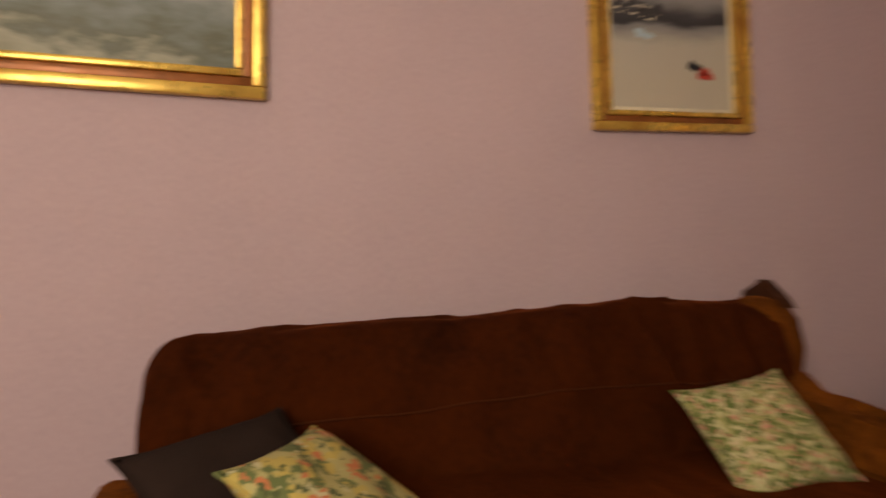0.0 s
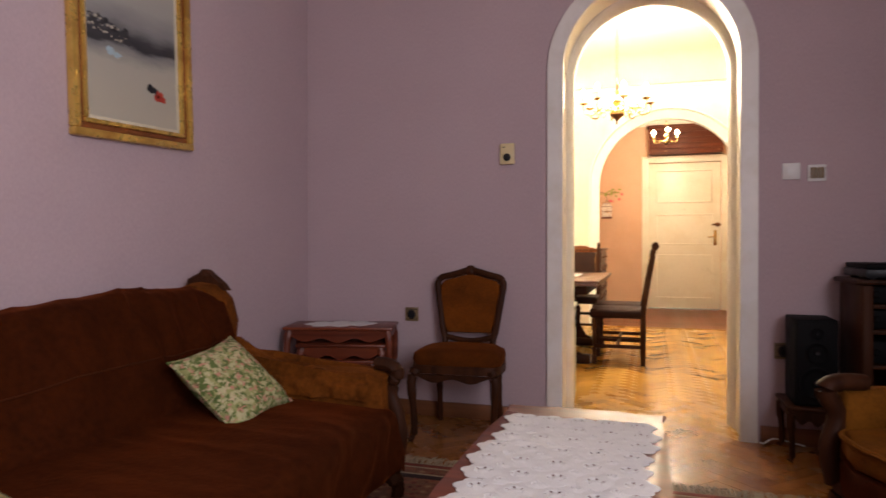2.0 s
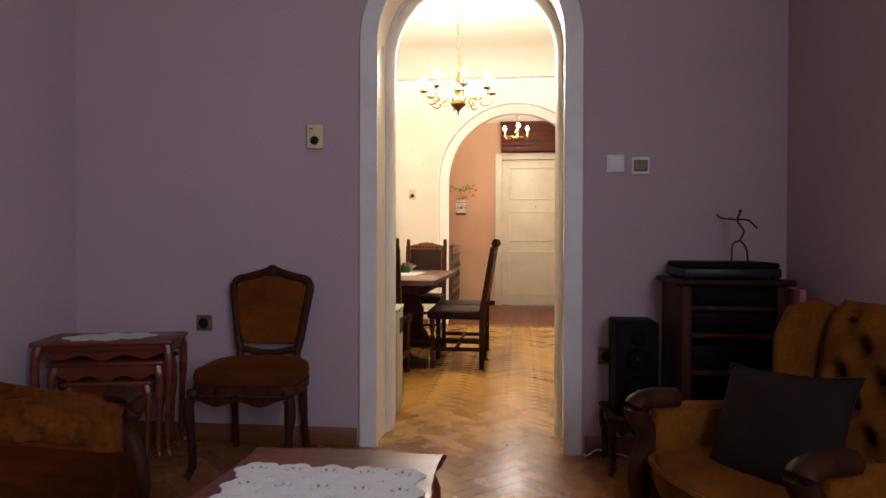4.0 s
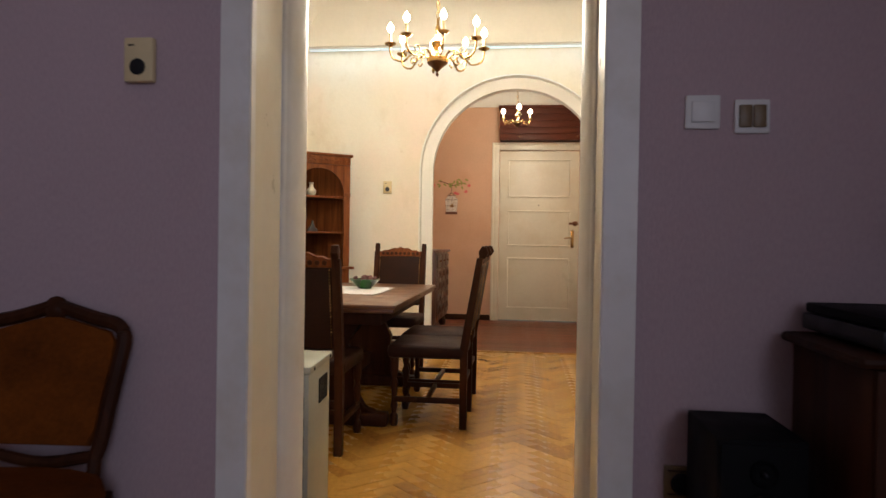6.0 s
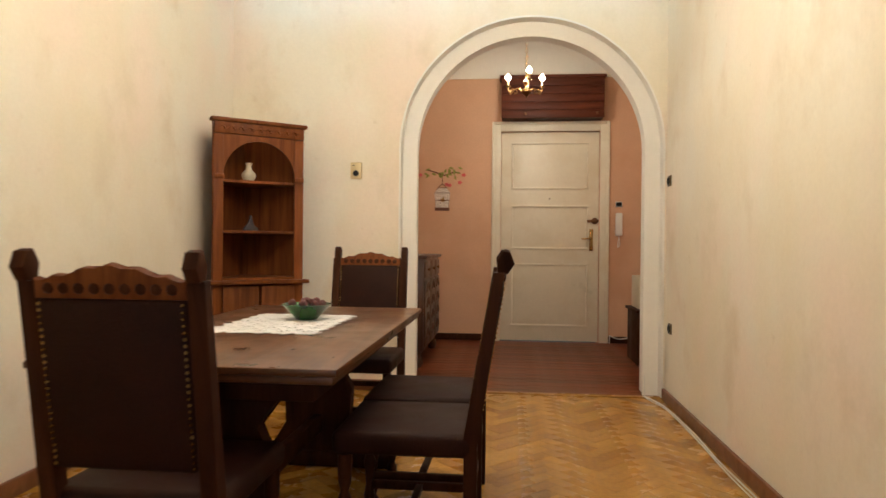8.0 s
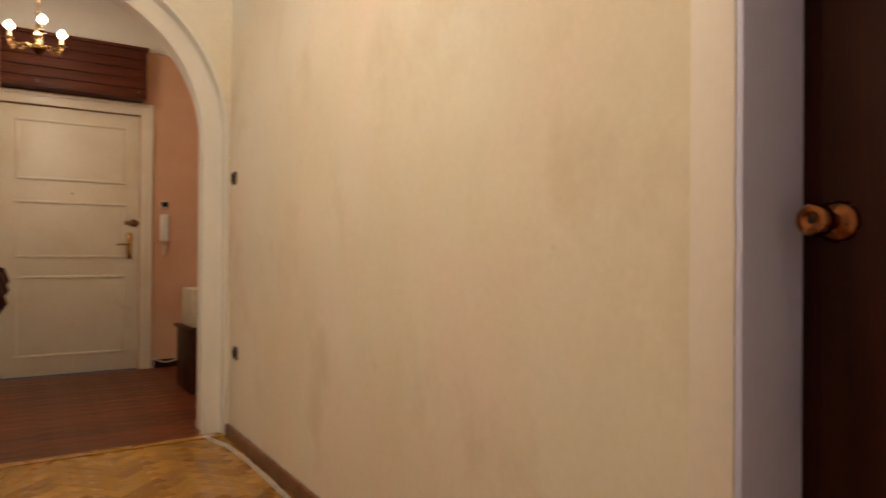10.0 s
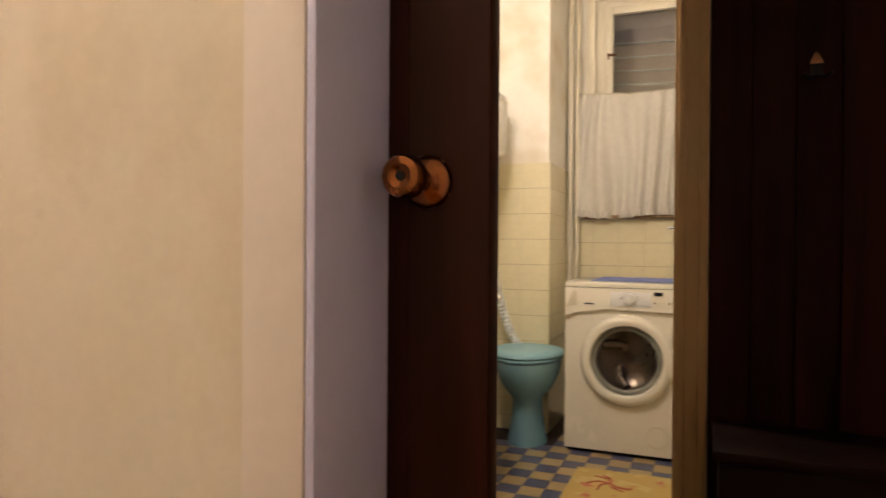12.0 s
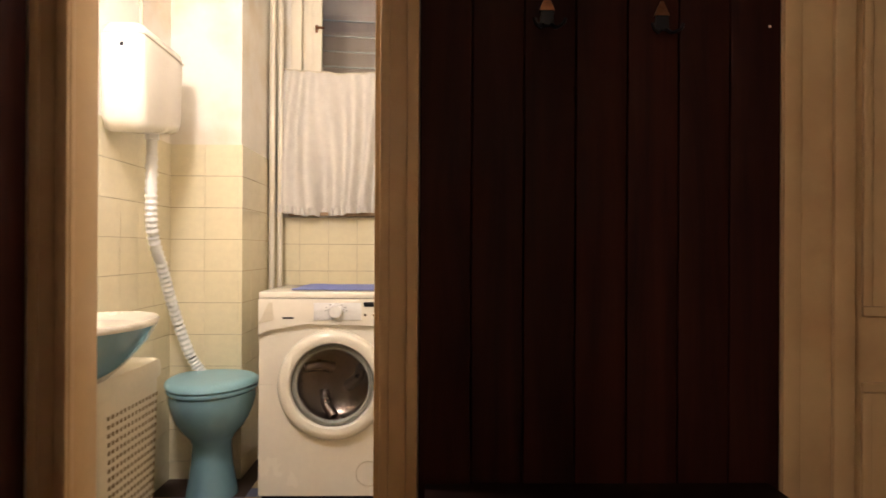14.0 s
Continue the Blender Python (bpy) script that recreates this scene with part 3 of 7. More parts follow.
setting("floor_bath", boxes((VX + 0.1, BY0, -0.05, BX1, BY1, -0.004)), "joint", "tiled bathroom floor in blue and tan squares", "floor")
setting("floor_hall", boxes((HL, 4.56, -0.05, HR, YH, -0.006)), "joint", "hall floor of red-brown boards", "floor")
setting("floor_parquet", boxes((XL - 0.1, YR - 0.1, -0.05, XR + 0.1, 4.56, -0.004)), "joint", "oak herringbone parquet floor", "floor")
# the light shaft outside the bathroom window
setting("wall_light_shaft", boxes((5.05, -0.6, 0.0, 5.15, 3.0, 3.4), (4.7, -0.7, 0.0, 5.15, -0.6, 3.4), (4.7, 3.0, 0.0, 5.15, 3.1, 3.4)), "shaft", "grey wall of the light shaft outside", "wall")

# baseboards
bb = 0.085
setting("baseboard_living", boxes((XL + 0.001, -0.02, 0, A1[0] - A1[2] - 0.085, -0.001, bb), (A1[0] + A1[2] + 0.085, -0.02, 0, XR - 0.001, -0.001, bb), (XL + 0.001, YR, 0, XL + 0.02, -0.021, bb), (XR - 0.02, YR, 0, XR - 0.001, -0.021, bb), bevel=0.004), "base_wood", "narrow brown oak baseboard", "baseboard")
setting("baseboard_dining", boxes((DR - 0.022, JY1 + 0.095, 0, DR - 0.001, YA - 0.018, 0.075), (DL + 0.001, Y2, 0, DL + 0.02, YA, 0.075), (DL + 0.021, YA - 0.02, 0, A2[0] - A2[2] - 0.11, YA - 0.001, 0.075), bevel=0.005), "base_wood", "worn brown oak baseboard", "baseboard")
setting("baseboard_hall", boxes((HL, YH - 0.02, 0, -0.15, YH - 0.001, 0.07), (1.085, YH - 0.02, 0, HR, YH - 0.001, 0.07), (HR - 0.02, YB, 0, HR - 0.001, YH - 0.021, 0.07), bevel=0.004), "walnut", "dark brown hall baseboard", "baseboard")
setting("threshold_hall", boxes((A2[0] - A2[2], 4.515, -0.002, A2[0] + A2[2], 4.575, 0.006), bevel=0.002), "oak", "pale oak threshold strip", "trim")

# ---- living room things ----
def canvas_mat(name, kind):
    m, nt, b = shader(name)
    v = coords(nt)
    sep = nt.nodes.new("ShaderNodeSeparateXYZ")
    nt.links.new(v, sep.inputs[0])
    n = noise_fac(nt, coords(nt, (3, 3, 9) if kind == "sea" else (7, 7, 12)), 1.0, 6, 0.62)
    h = nt.nodes.new("ShaderNodeMath"); h.operation = "MULTIPLY_ADD"
    nt.links.new(sep.outputs[0], h.inputs[0]); h.inputs[1].default_value = -0.02 if kind == "sea" else 0.15
    nt.links.new(sep.outputs[2], h.inputs[2])
    k = nt.nodes.new("ShaderNodeMath"); k.operation = "MULTIPLY_ADD"
    nt.links.new(n, k.inputs[0]); k.inputs[1].default_value = 0.13 if kind == "sea" else 0.5
    low = nt.nodes.new("ShaderNodeMath"); low.operation = "SUBTRACT"
    nt.links.new(h.outputs[0], low.inputs[0]); low.inputs[1].default_value = 0.013 if kind == "sea" else 0.0
    nt.links.new(low.outputs[0], k.inputs[2])
    if kind == "sea":
        stops = [(0.16, (0.47, 0.43, 0.34)), (0.36, (0.44, 0.41, 0.34)), (0.415, (0.20, 0.20, 0.195)), (0.432, (0.028, 0.028, 0.032)), (0.462, (0.045, 0.045, 0.05)), (0.51, (0.23, 0.225, 0.22)), (0.60, (0.37, 0.355, 0.32)), (0.80, (0.43, 0.405, 0.34))]
    else:
        stops = [(0.2, (0.05, 0.055, 0.03)), (0.32, (0.20, 0.20, 0.13)), (0.42, (0.28, 0.28, 0.2)), (0.5, (0.09, 0.10, 0.06)), (0.62, (0.16, 0.19, 0.17)), (0.8, (0.30, 0.32, 0.30))]
    nt.links.new(ramp(nt, k.outputs[0], stops), b.inputs["Base Color"])
    b.inputs["Roughness"].default_value = 0.5
    bumped(nt, b, noise_fac(nt, coords(nt, (120, 120, 120)), 1.0, 3), 0.2, 0.002)
    return m


M["sea_canvas"] = canvas_mat("grey_sea_painting", "sea")
M["wood_canvas"] = canvas_mat("green_landscape_painting", "wood")
M["red_paint"] = plain("red_paint_dab", (0.50, 0.05, 0.03), 0.6)
M["black_paint"] = plain("black_paint_dab", (0.02, 0.02, 0.025), 0.6)
M["pale_paint"] = plain("pale_blue_paint_dab", (0.38, 0.50, 0.55), 0.6)
M["liner"] = plain("cream_picture_liner", (0.62, 0.56, 0.42), 0.6)


def framed(w, h, fw, canvas, label, m, liner=True):
    """A picture in a stepped gilt frame; local x along the wall, z up from the lower edge, front to -y."""
    t = thing("painting", label, "painting", m)

    def ring(name, inset, width, d0, d1, mat_name, bev):
        for nm, (a0, b0, a1, b1) in (("bottom", (inset, inset, w - inset, inset + width)), ("top", (inset, h - inset - width, w - inset, h - inset)),
                                    ("left", (inset, inset + width, inset + width, h - inset - width)), ("right", (w - inset - width, inset + width, w - inset, h - inset - width))):
            part(name, boxes((a0, -d1, b0, a1, -d0, b1), bevel=bev), mat_name, t)
    ring("outer_moulding", 0, fw * 0.42, 0, 0.034, "gilt", 0.006)
    ring("red_hollow", fw * 0.42, fw * 0.33, 0, 0.02, "gilt_dark", 0.004)
    ring("inner_moulding", fw * 0.75, fw * 0.25, 0, 0.028, "gilt", 0.005)
    k = fw
    if liner:
        ring("liner", fw, 0.014, 0, 0.014, "liner", 0.002)
        k += 0.014
    cv = part("canvas", boxes((k - 0.001, -0.011, k - 0.001, w - k + 0.001, -0.003, h - k + 0.001)), canvas, t)
    return t, cv, k


t, cv, k = framed(0.645, 0.95, 0.07, "sea_canvas", "gilt-framed grey seascape painting with a small red boat", pose(XL + 0.003, -1.738, 1.382, 2.2, 0, 0) @ pose(0, 0, 0, 0, 0, 90))
M["slate_paint"] = plain("slate_paint_dab", (0.045, 0.042, 0.045), 0.6)
M["cream_dab"] = plain("cream_paint_dab", (0.50, 0.45, 0.35), 0.6)


def dabs(name, count, area, size, material, seed, slope=0.0):
    """A scatter of small leaning brush strokes within (x0, z0, x1, z1)."""
    rnd, bm = random.Random(seed), B()
    for i in range(count):
        x, z = rnd.uniform(area[0], area[2]), rnd.uniform(area[1], area[3])
        z -= (x - area[0]) * slope + 0.045
        a, b_ = size * rnd.uniform(0.5, 1.5), size * rnd.uniform(0.3, 0.8)
        prism(bm, [(x, z), (x + a * 0.6, z - b_ * 0.25), (x + a, z + b_ * 0.35), (x + a * 0.45, z + b_), (x + a * 0.05, z + b_ * 0.6)], -0.0118 - 0.0001 * (i % 6), -0.0112, "y")
    part(name, bm, material, cv)


dabs("dark_houses", 60, (0.088, 0.462, 0.285, 0.515), 0.022, "slate_paint", 4, 0.18)
dabs("pale_houses", 34, (0.09, 0.455, 0.27, 0.51), 0.013, "cream_dab", 5, 0.18)
dabs("moored_boat", 8, (0.175, 0.372, 0.225, 0.395), 0.030, "pale_paint", 6, 0.3)
dabs("boat_sail", 4, (0.21, 0.362, 0.24, 0.382), 0.024, "cream_dab", 7)
dabs("boat_hull", 12, (0.385, 0.268, 0.425, 0.288), 0.030, "black_paint", 8, 0.25)
dabs("boat", 16, (0.425, 0.238, 0.475, 0.268), 0.030, "red_paint", 9, 0.1)
dabs("signature", 5, (0.515, 0.118, 0.545, 0.124), 0.007, "slate_paint", 10)
framed(1.05, 0.80, 0.085, "wood_canvas", "wide gilt-framed dark green landscape painting", pose(XL + 0.003, -3.86, 1.405, 0, 0, 90), False)


def cushion(name, size, thick, material, label, m, seam=None):
    """A square cushion lying in its own x-y plane."""
    t = thing(name, label, "cushion", m)
    bm = B()
    for s in (1, -1):
        def fn(u, v):
            a, b = 2 * u - 1, 2 * v - 1
            puff = (max(0, 1 - abs(a) ** 2.6) * max(0, 1 - abs(b) ** 2.6)) ** 0.5
            pinch = 1 - 0.09 * (1 - abs(a) ** 3) * abs(b) ** 3 - 0.0
            pinch2 = 1 - 0.09 * (1 - abs(b) ** 3) * abs(a) ** 3
            wob = noise.noise(Vector((a * 2.3 + size * 9, b * 2.3, s))) * 0.012 * puff
            return Vector((a * size / 2 * pinch2, b * size / 2 * pinch, s * (thick / 2 * puff + wob)))
        grid(bm, 18, 18, fn)
    bmesh.ops.remove_doubles(bm, verts=bm.verts[:], dist=0.0006)
    part("cover", bm, material, t, smooth=180)
    loop = []
    for i in range(64):
        q = i / 16
        a, b = ((2 * q - 1, -1), (1, 2 * (q - 1) - 1), (1 - 2 * (q - 2), 1), (-1, 1 - 2 * (q - 3)))[int(q)]
        loop.append(Vector((a * size / 2 * (1 - 0.09 * (1 - abs(b) ** 3)), b * size / 2 * (1 - 0.09 * (1 - abs(a) ** 3)), 0)))
    bm = B(); tube(bm, loop + [loop[0]], 0.004, 6)
    part("piping", bm, seam or material, t)
    return t


def frame_of(origin, u, v):
    u, v = Vector(u).normalized(), Vector(v).normalized()
    n = u.cross(v).normalized()
    v = n.cross(u)
    return Matrix.Translation(origin) @ Matrix((u, v, n)).transposed().to_4x4()


# sofa under its velvet throw
SY0, SY1 = -3.07, -1.16
M["arm_velvet"] = plain("golden_brown_velvet", (0.125, 0.036, 0.0048), 0.9, 0, 0.55, 9, 60, 0.5, sheen=0.2, spec=0.08)
sofa = thing("sofa", "old carved-wood sofa with rust-brown velvet upholstery", "sofa")
part("seat", boxes((-1.75, SY0 - 0.02, 0.16, -0.99, SY1 - 0.1, 0.335), bevel=0.04), "velvet", sofa)
bm = B(); prism(bm, [(-1.99, 0.14), (-1.72, 0.14), (-1.72, 0.45), (-1.82, 0.66), (-1.87, 0.69), (-1.93, 0.67), (-1.985, 0.55)], SY0 + 0.07, SY1 - 0.06, "y", bevel=0.02)
part("backrest", bm, "velvet", sofa)


def sofa_side(y0, y1, sgn):
    top = [(-0.98, 0.36), (-0.985, 0.475), (-1.05, 0.50), (-1.35, 0.475), (-1.55, 0.50), (-1.68, 0.57), (-1.93, 0.60)] if sgn > 0 else [(-0.98, 0.30), (-1.05, 0.34), (-1.93, 0.36)]
    bm = B(); prism(bm, [(-1.93, 0.15), (-1.02, 0.15)] + top, y0, y1, "y", bevel=0.035)
    part("armrest", bm, "arm_velvet", sofa, "golden-brown velvet armrest")
    bm = B(); prism(bm, [(-1.97, 0.4), (-1.74, 0.5), (-1.72, 0.66), (-1.75, 0.755), (-1.81, 0.81), (-1.89, 0.82), (-1.97, 0.79)], y0 + 0.03, y1 + 0.02 * sgn, "y", bevel=0.03)
    if sgn > 0:
        part("wing", bm, "arm_velvet", sofa, "golden-brown velvet wing")
    else:
        bm.free()
    ym = (y0 + y1) / 2
    if sgn > 0:
        bm = B()
        tube(bm, curve([(-0.985, ym, 0.06), (-0.945, ym, 0.22), (-0.955, ym, 0.32), (-0.985, ym, 0.41), (-0.955, ym, 0.485), (-0.985, ym, 0.515), (-1.04, ym, 0.52)], 6), 0.026, 10, 1.3)
        part("arm_scroll", bm, "walnut", sofa, "polished walnut scroll")
    bm = B(); tube(bm, curve([(-0.985, ym, 0.10), (-0.95, ym, 0.05), (-0.955, ym, 0.0)], 4), [0.034] * 4 + [0.026] * 5, 8); part("leg", bm, "walnut", sofa)
    bm = B(); tube(bm, [(-1.93, ym, 0.16), (-1.95, ym, 0.0)], 0.03, 8); part("leg", bm, "walnut", sofa)
    if sgn < 0:
        return
    bm = B(); prism(bm, [(-1.76, 0.785), (-1.785, 0.815), (-1.815, 0.822), (-1.84, 0.85), (-1.865, 0.874), (-1.895, 0.876), (-1.905, 0.85), (-1.93, 0.838), (-1.965, 0.835), (-1.975, 0.79)], y1 - 0.03, y1 + 0.012, "y", bevel=0.008); part("crest", bm, "walnut", sofa, "carved walnut crest")
    bm = B(); lathe(bm, [(0.0, 0.006), (0.012, 0.004), (0.017, 0.0)], 12, pose(-1.875, y1 - 0.03, 0.852, 90, 0, 0)); part("crest_boss", bm, "walnut", sofa)


sofa_side(SY1 - 0.13, SY1 + 0.02, 1)
sofa_side(SY0 - 0.16, SY0 - 0.01, -1)
part("front_rail", boxes((-1.0, SY0 + 0.12, 0.10, -0.965, SY1 - 0.12, 0.19), bevel=0.01), "walnut", sofa)

def arm_cloth(u, v):
    x = -1.70 + 0.66 * u
    a = (v - 0.5) * math.pi * 1.1
    z = 0.585 - 0.10 * min(1.0, u / 0.35) - 0.008 * u
    crease = 0.016 * noise.noise(Vector((x * 13 + v * 3, v * 4, 8.0))) + 0.010 * noise.noise(Vector((x * 31, v * 9, 3.0)))
    return Vector((x, SY1 - 0.055 + (0.092 + crease) * math.sin(a), z - 0.055 + (0.058 + crease) * math.cos(a) - 0.10 * max(0.0, abs(2 * v - 1) - 0.75)))


bm = B(); grid(bm, 70, 36, arm_cloth)
part("arm_cover", bm, "arm_velvet", sofa, "rumpled golden-brown velvet arm cover", smooth=180)

throw_profile = curve([(-1.985, 0, 0.50), (-1.97, 0, 0.70), (-1.91, 0, 0.795), (-1.85, 0, 0.808), (-1.785, 0, 0.775), (-1.72, 0, 0.61), (-1.665, 0, 0.43), (-1.60, 0, 0.372), (-1.3, 0, 0.366), (-1.05, 0, 0.362), (-0.965, 0, 0.335), (-0.945, 0, 0.24), (-0.94, 0, 0.13)], 7)


def throw_at(u, v):
    w = max(0.0, 0.12 - u) / 0.12           # 0 at the start of the end drape, 1 at its hem
    k = max(0.0, u - 0.12) / 0.88
    y = SY0 + 0.055 + k * (SY1 - SY0 - 0.105)
    q = v * (len(throw_profile) - 1)
    i = min(int(q), len(throw_profile) - 2)
    p = throw_profile[i].lerp(throw_profile[i + 1], q - i)
    back = 1 if v < 0.45 else max(0.0, 1 - (v - 0.45) / 0.06)
    lean = y * 7 + p.z * 6 * (1 if v < 0.5 else 0) + v * 4
    ridge = (1 - abs(noise.noise(Vector((lean * 0.8, v * 2.0, 4.0))))) ** 4
    fold = noise.noise(Vector((y * 2.2 + v * 2, v * 2.5, 3.0))) * 0.030 + noise.noise(Vector((y * 5 + v * 9, v * 3, 9.0))) * 0.018 + (0.016 if v < 0.45 else 0.007) * (ridge - 0.5) + 0.004 * noise.noise(Vector((y * 16, v * 22, 2.0)))
    sag = (0.018 * math.sin(math.pi * k) - 0.075 * (1 - k)) * back
    right = max(0.0, k - 0.95) / 0.05
    near_end = max(0.0, 1 - k / 0.16)
    gather = 0.034 * (abs(math.sin(y * 19 + v * 7 + 1.3 * noise.noise(Vector((y * 6, v * 5, 1))))) ** 1.5 - 0.5) * (max(0, k - 0.70) / 0.30 + 0.8 * near_end) * (0.3 + 0.7 * back)
    tall = max(0.0, p.z - 0.37)
    rise, arm = 0.13 * min(1.0, tall / 0.25), min(1.0, w / 0.4) * math.pi / 2
    drop = rise * (1 - math.cos(arm)) + max(0.0, w - 0.4) / 0.6 * max(0.0, tall - rise)
    y -= 0.085 * math.sin(arm) * min(1.0, 0.3 + tall / 0.2) + 0.012 * math.sin(p.x * 60) * w
    y += 0.03 * max(0.0, w - 0.5) * tall / 0.4
    return Vector((p.x + fold + gather + 0.008, y, p.z - drop - 0.03 * right * right + sag + fold * 0.6))


M["rust_cord"] = plain("rust_cord", (0.055, 0.012, 0.0025), 0.9, spec=0.1)
throw = thing("velvet_throw", "rust-brown velvet throw draped over the sofa", "throw")
bm = B(); grid(bm, 220, 110, throw_at)
ob = part("cloth", bm, "velvet", throw, smooth=180)
mod = ob.modifiers.new("thickness", "SOLIDIFY"); mod.thickness, mod.offset = 0.006, 1
bm = B(); tube(bm, [throw_at(0.12 + 0.87 * u / 60, 0.43) + Vector((0.007, 0, 0.004)) for u in range(61)], 0.0035, 6); part("seam", bm, "rust_cord", throw, "raised corded seam")

cushion("floral_cushion", 0.36, 0.13, "floral", "small-flowered green and pink square cushion on the sofa", frame_of((-1.475, -1.525, 0.474), (0, -0.364, -0.045), (0.255, 0, -0.245)))
cushion("floral_cushion", 0.37, 0.12, "floral_large", "large-flowered yellow and orange square cushion on the sofa", frame_of((-1.327, -2.677, 0.46), (0.30, -0.195, 0.005), (0.15, 0.136, -0.12)))
cushion("dark_cushion", 0.39, 0.10, "black_cloth", "dark brown plain square cushion on the sofa", frame_of((-1.433, -2.858, 0.469), (0.18, -0.337, -0.045), (0.30, 0.14, -0.17)))


def cabriole(bm, x, y, h, out, r=0.02):
    ox, oy = out
    tube(bm, curve([(x, y, h), (x + ox * 0.8, y + oy * 0.8, h * 0.82), (x + ox * 0.35, y + oy * 0.35, h * 0.4), (x + ox * 0.3, y + oy * 0.3, h * 0.12), (x + ox * 1.0, y + oy * 1.0, 0.008)], 5), [r * 1.25] * 4 + [r * 1.1] * 4 + [r * 0.8] * 8 + [r * 0.62] * 4 + [r * 0.9], 8)


def wavy_apron(a0, a1, z0, z1, n=3):
    pts = [(a0, z1), (a1, z1)]
    for i in range(25):
        k = i / 24
        pts.append((a1 + (a0 - a1) * k, z0 + 0.012 * math.cos(2 * math.pi * n * k) - 0.010 * math.sin(math.pi * k)))
    return pts


def small_table(name, w, d, h, label, m, material="mahogany", group=""):
    """A low table with a wavy apron and curved legs, centred, front to -y."""
    t = thing(name, label, "table", m, group)
    part("tabletop", boxes((-w / 2, -d / 2, h - 0.018, w / 2, d / 2, h), bevel=0.007), material, t)
    for y in (-d / 2 + 0.015, d / 2 - 0.03):
        bm = B(); prism(bm, wavy_apron(-w / 2 + 0.03, w / 2 - 0.03, h - 0.065, h - 0.019), y, y + 0.015, "y"); part("apron", bm, material, t)
    for x in (-w / 2 + 0.015, w / 2 - 0.03):
        part("side_apron", boxes((x, -d / 2 + 0.03, h - 0.06, x + 0.015, d / 2 - 0.03, h - 0.019), bevel=0.002), material, t)
    for sx in (-1, 1):
        for sy in (-1, 1):
            bm = B(); cabriole(bm, sx * (w / 2 - 0.03), sy * (d / 2 - 0.03), h - 0.02, (sx * 0.014, sy * 0.012), 0.017)
            part("leg", bm, material, t)
    return t


NM = pose(-1.675, -0.225, 0, 0, 0, 15)
small_table("nesting_table", 0.60, 0.31, 0.535, "largest red mahogany nesting table with a wavy apron", NM, group="nest of tables")
small_table("nesting_table", 0.49, 0.28, 0.445, "middle red mahogany nesting table tucked under the largest", NM @ pose(0.02, -0.035, 0), group="nest of tables")
small_table("nesting_table", 0.38, 0.25, 0.36, "smallest red mahogany nesting table tucked under the others", NM @ pose(0.03, -0.06, 0), group="nest of tables")


def rosette(bm, cx, cy, z, r, lobes=6, turn=0.0):
    """A crochet flower: a ring of loops round open eyes."""
    seg = lobes * 6
    def rad(a, base, amp):
        return base + amp * abs(math.cos(lobes * a / 2))
    rings = []
    for base, amp, dz in ((0.10, 0, 0.002), (0.26, 0.02, 0.0), (0.45, 0.03, 0.0025), (0.50, 0.02, 0.002), (0.90, 0.20, 0.0)):
        rings.append([bm.verts.new((cx + r * rad(a, base, amp) * math.cos(a + turn), cy + r * rad(a, base, amp) * math.sin(a + turn), z + dz)) for a in [2 * math.pi * i / seg for i in range(seg)]])
    for k, (a, b) in enumerate(zip(rings, rings[1:])):
        for i in range(seg):
            if k == 1 and i % 6 in (2, 3):
                continue
            bm.faces.new((a[i], a[(i + 1) % seg], b[(i + 1) % seg], b[i]))
    bm.faces.new(rings[0])


def thicken(ob, t=0.002):
    mod = ob.modifiers.new("thickness", "SOLIDIFY"); mod.thickness, mod.offset = t, 1
    return ob


def flower_mesh(r, lobes):
    bm = B(); rosette(bm, 0, 0, 0, r, lobes)
    top = bmesh.ops.extrude_face_region(bm, geom=bm.faces[:])
    bmesh.ops.translate(bm, vec=(0, 0, 0.002), verts=[v for v in top["geom"] if isinstance(v, bmesh.types.BMVert)])
    return mesh_of("crochet_flower", bm, "lace", 0)


def crochet(name, label, category, m, spots):
    """Joined crochet flowers at (x, y, radius, lobes, turn)."""
    t, made = thing(name, label, category, m), {}
    for k, (x, y, r, lobes, turn) in enumerate(spots):
        if (r, lobes) not in made:
            made[r, lobes] = flower_mesh(r, lobes)
        ob = new("crochet_flower", made[r, lobes])
        ob.parent, ob.matrix_local = t, pose(x, y, 0.0006 * (k % 3), 0, 0, turn)
    return t


crochet("doily", "white crochet doily lying on the nest of tables", "doily", NM @ pose(-0.01, 0.0, 0.5355, 0, 0, 8), [(0, 0, 0.085, 8, 0)] + [(0.15 * math.cos(2 * math.pi * i / 8), 0.08 * math.sin(2 * math.pi * i / 8), 0.05, 6, 45 * i) for i in range(8)])


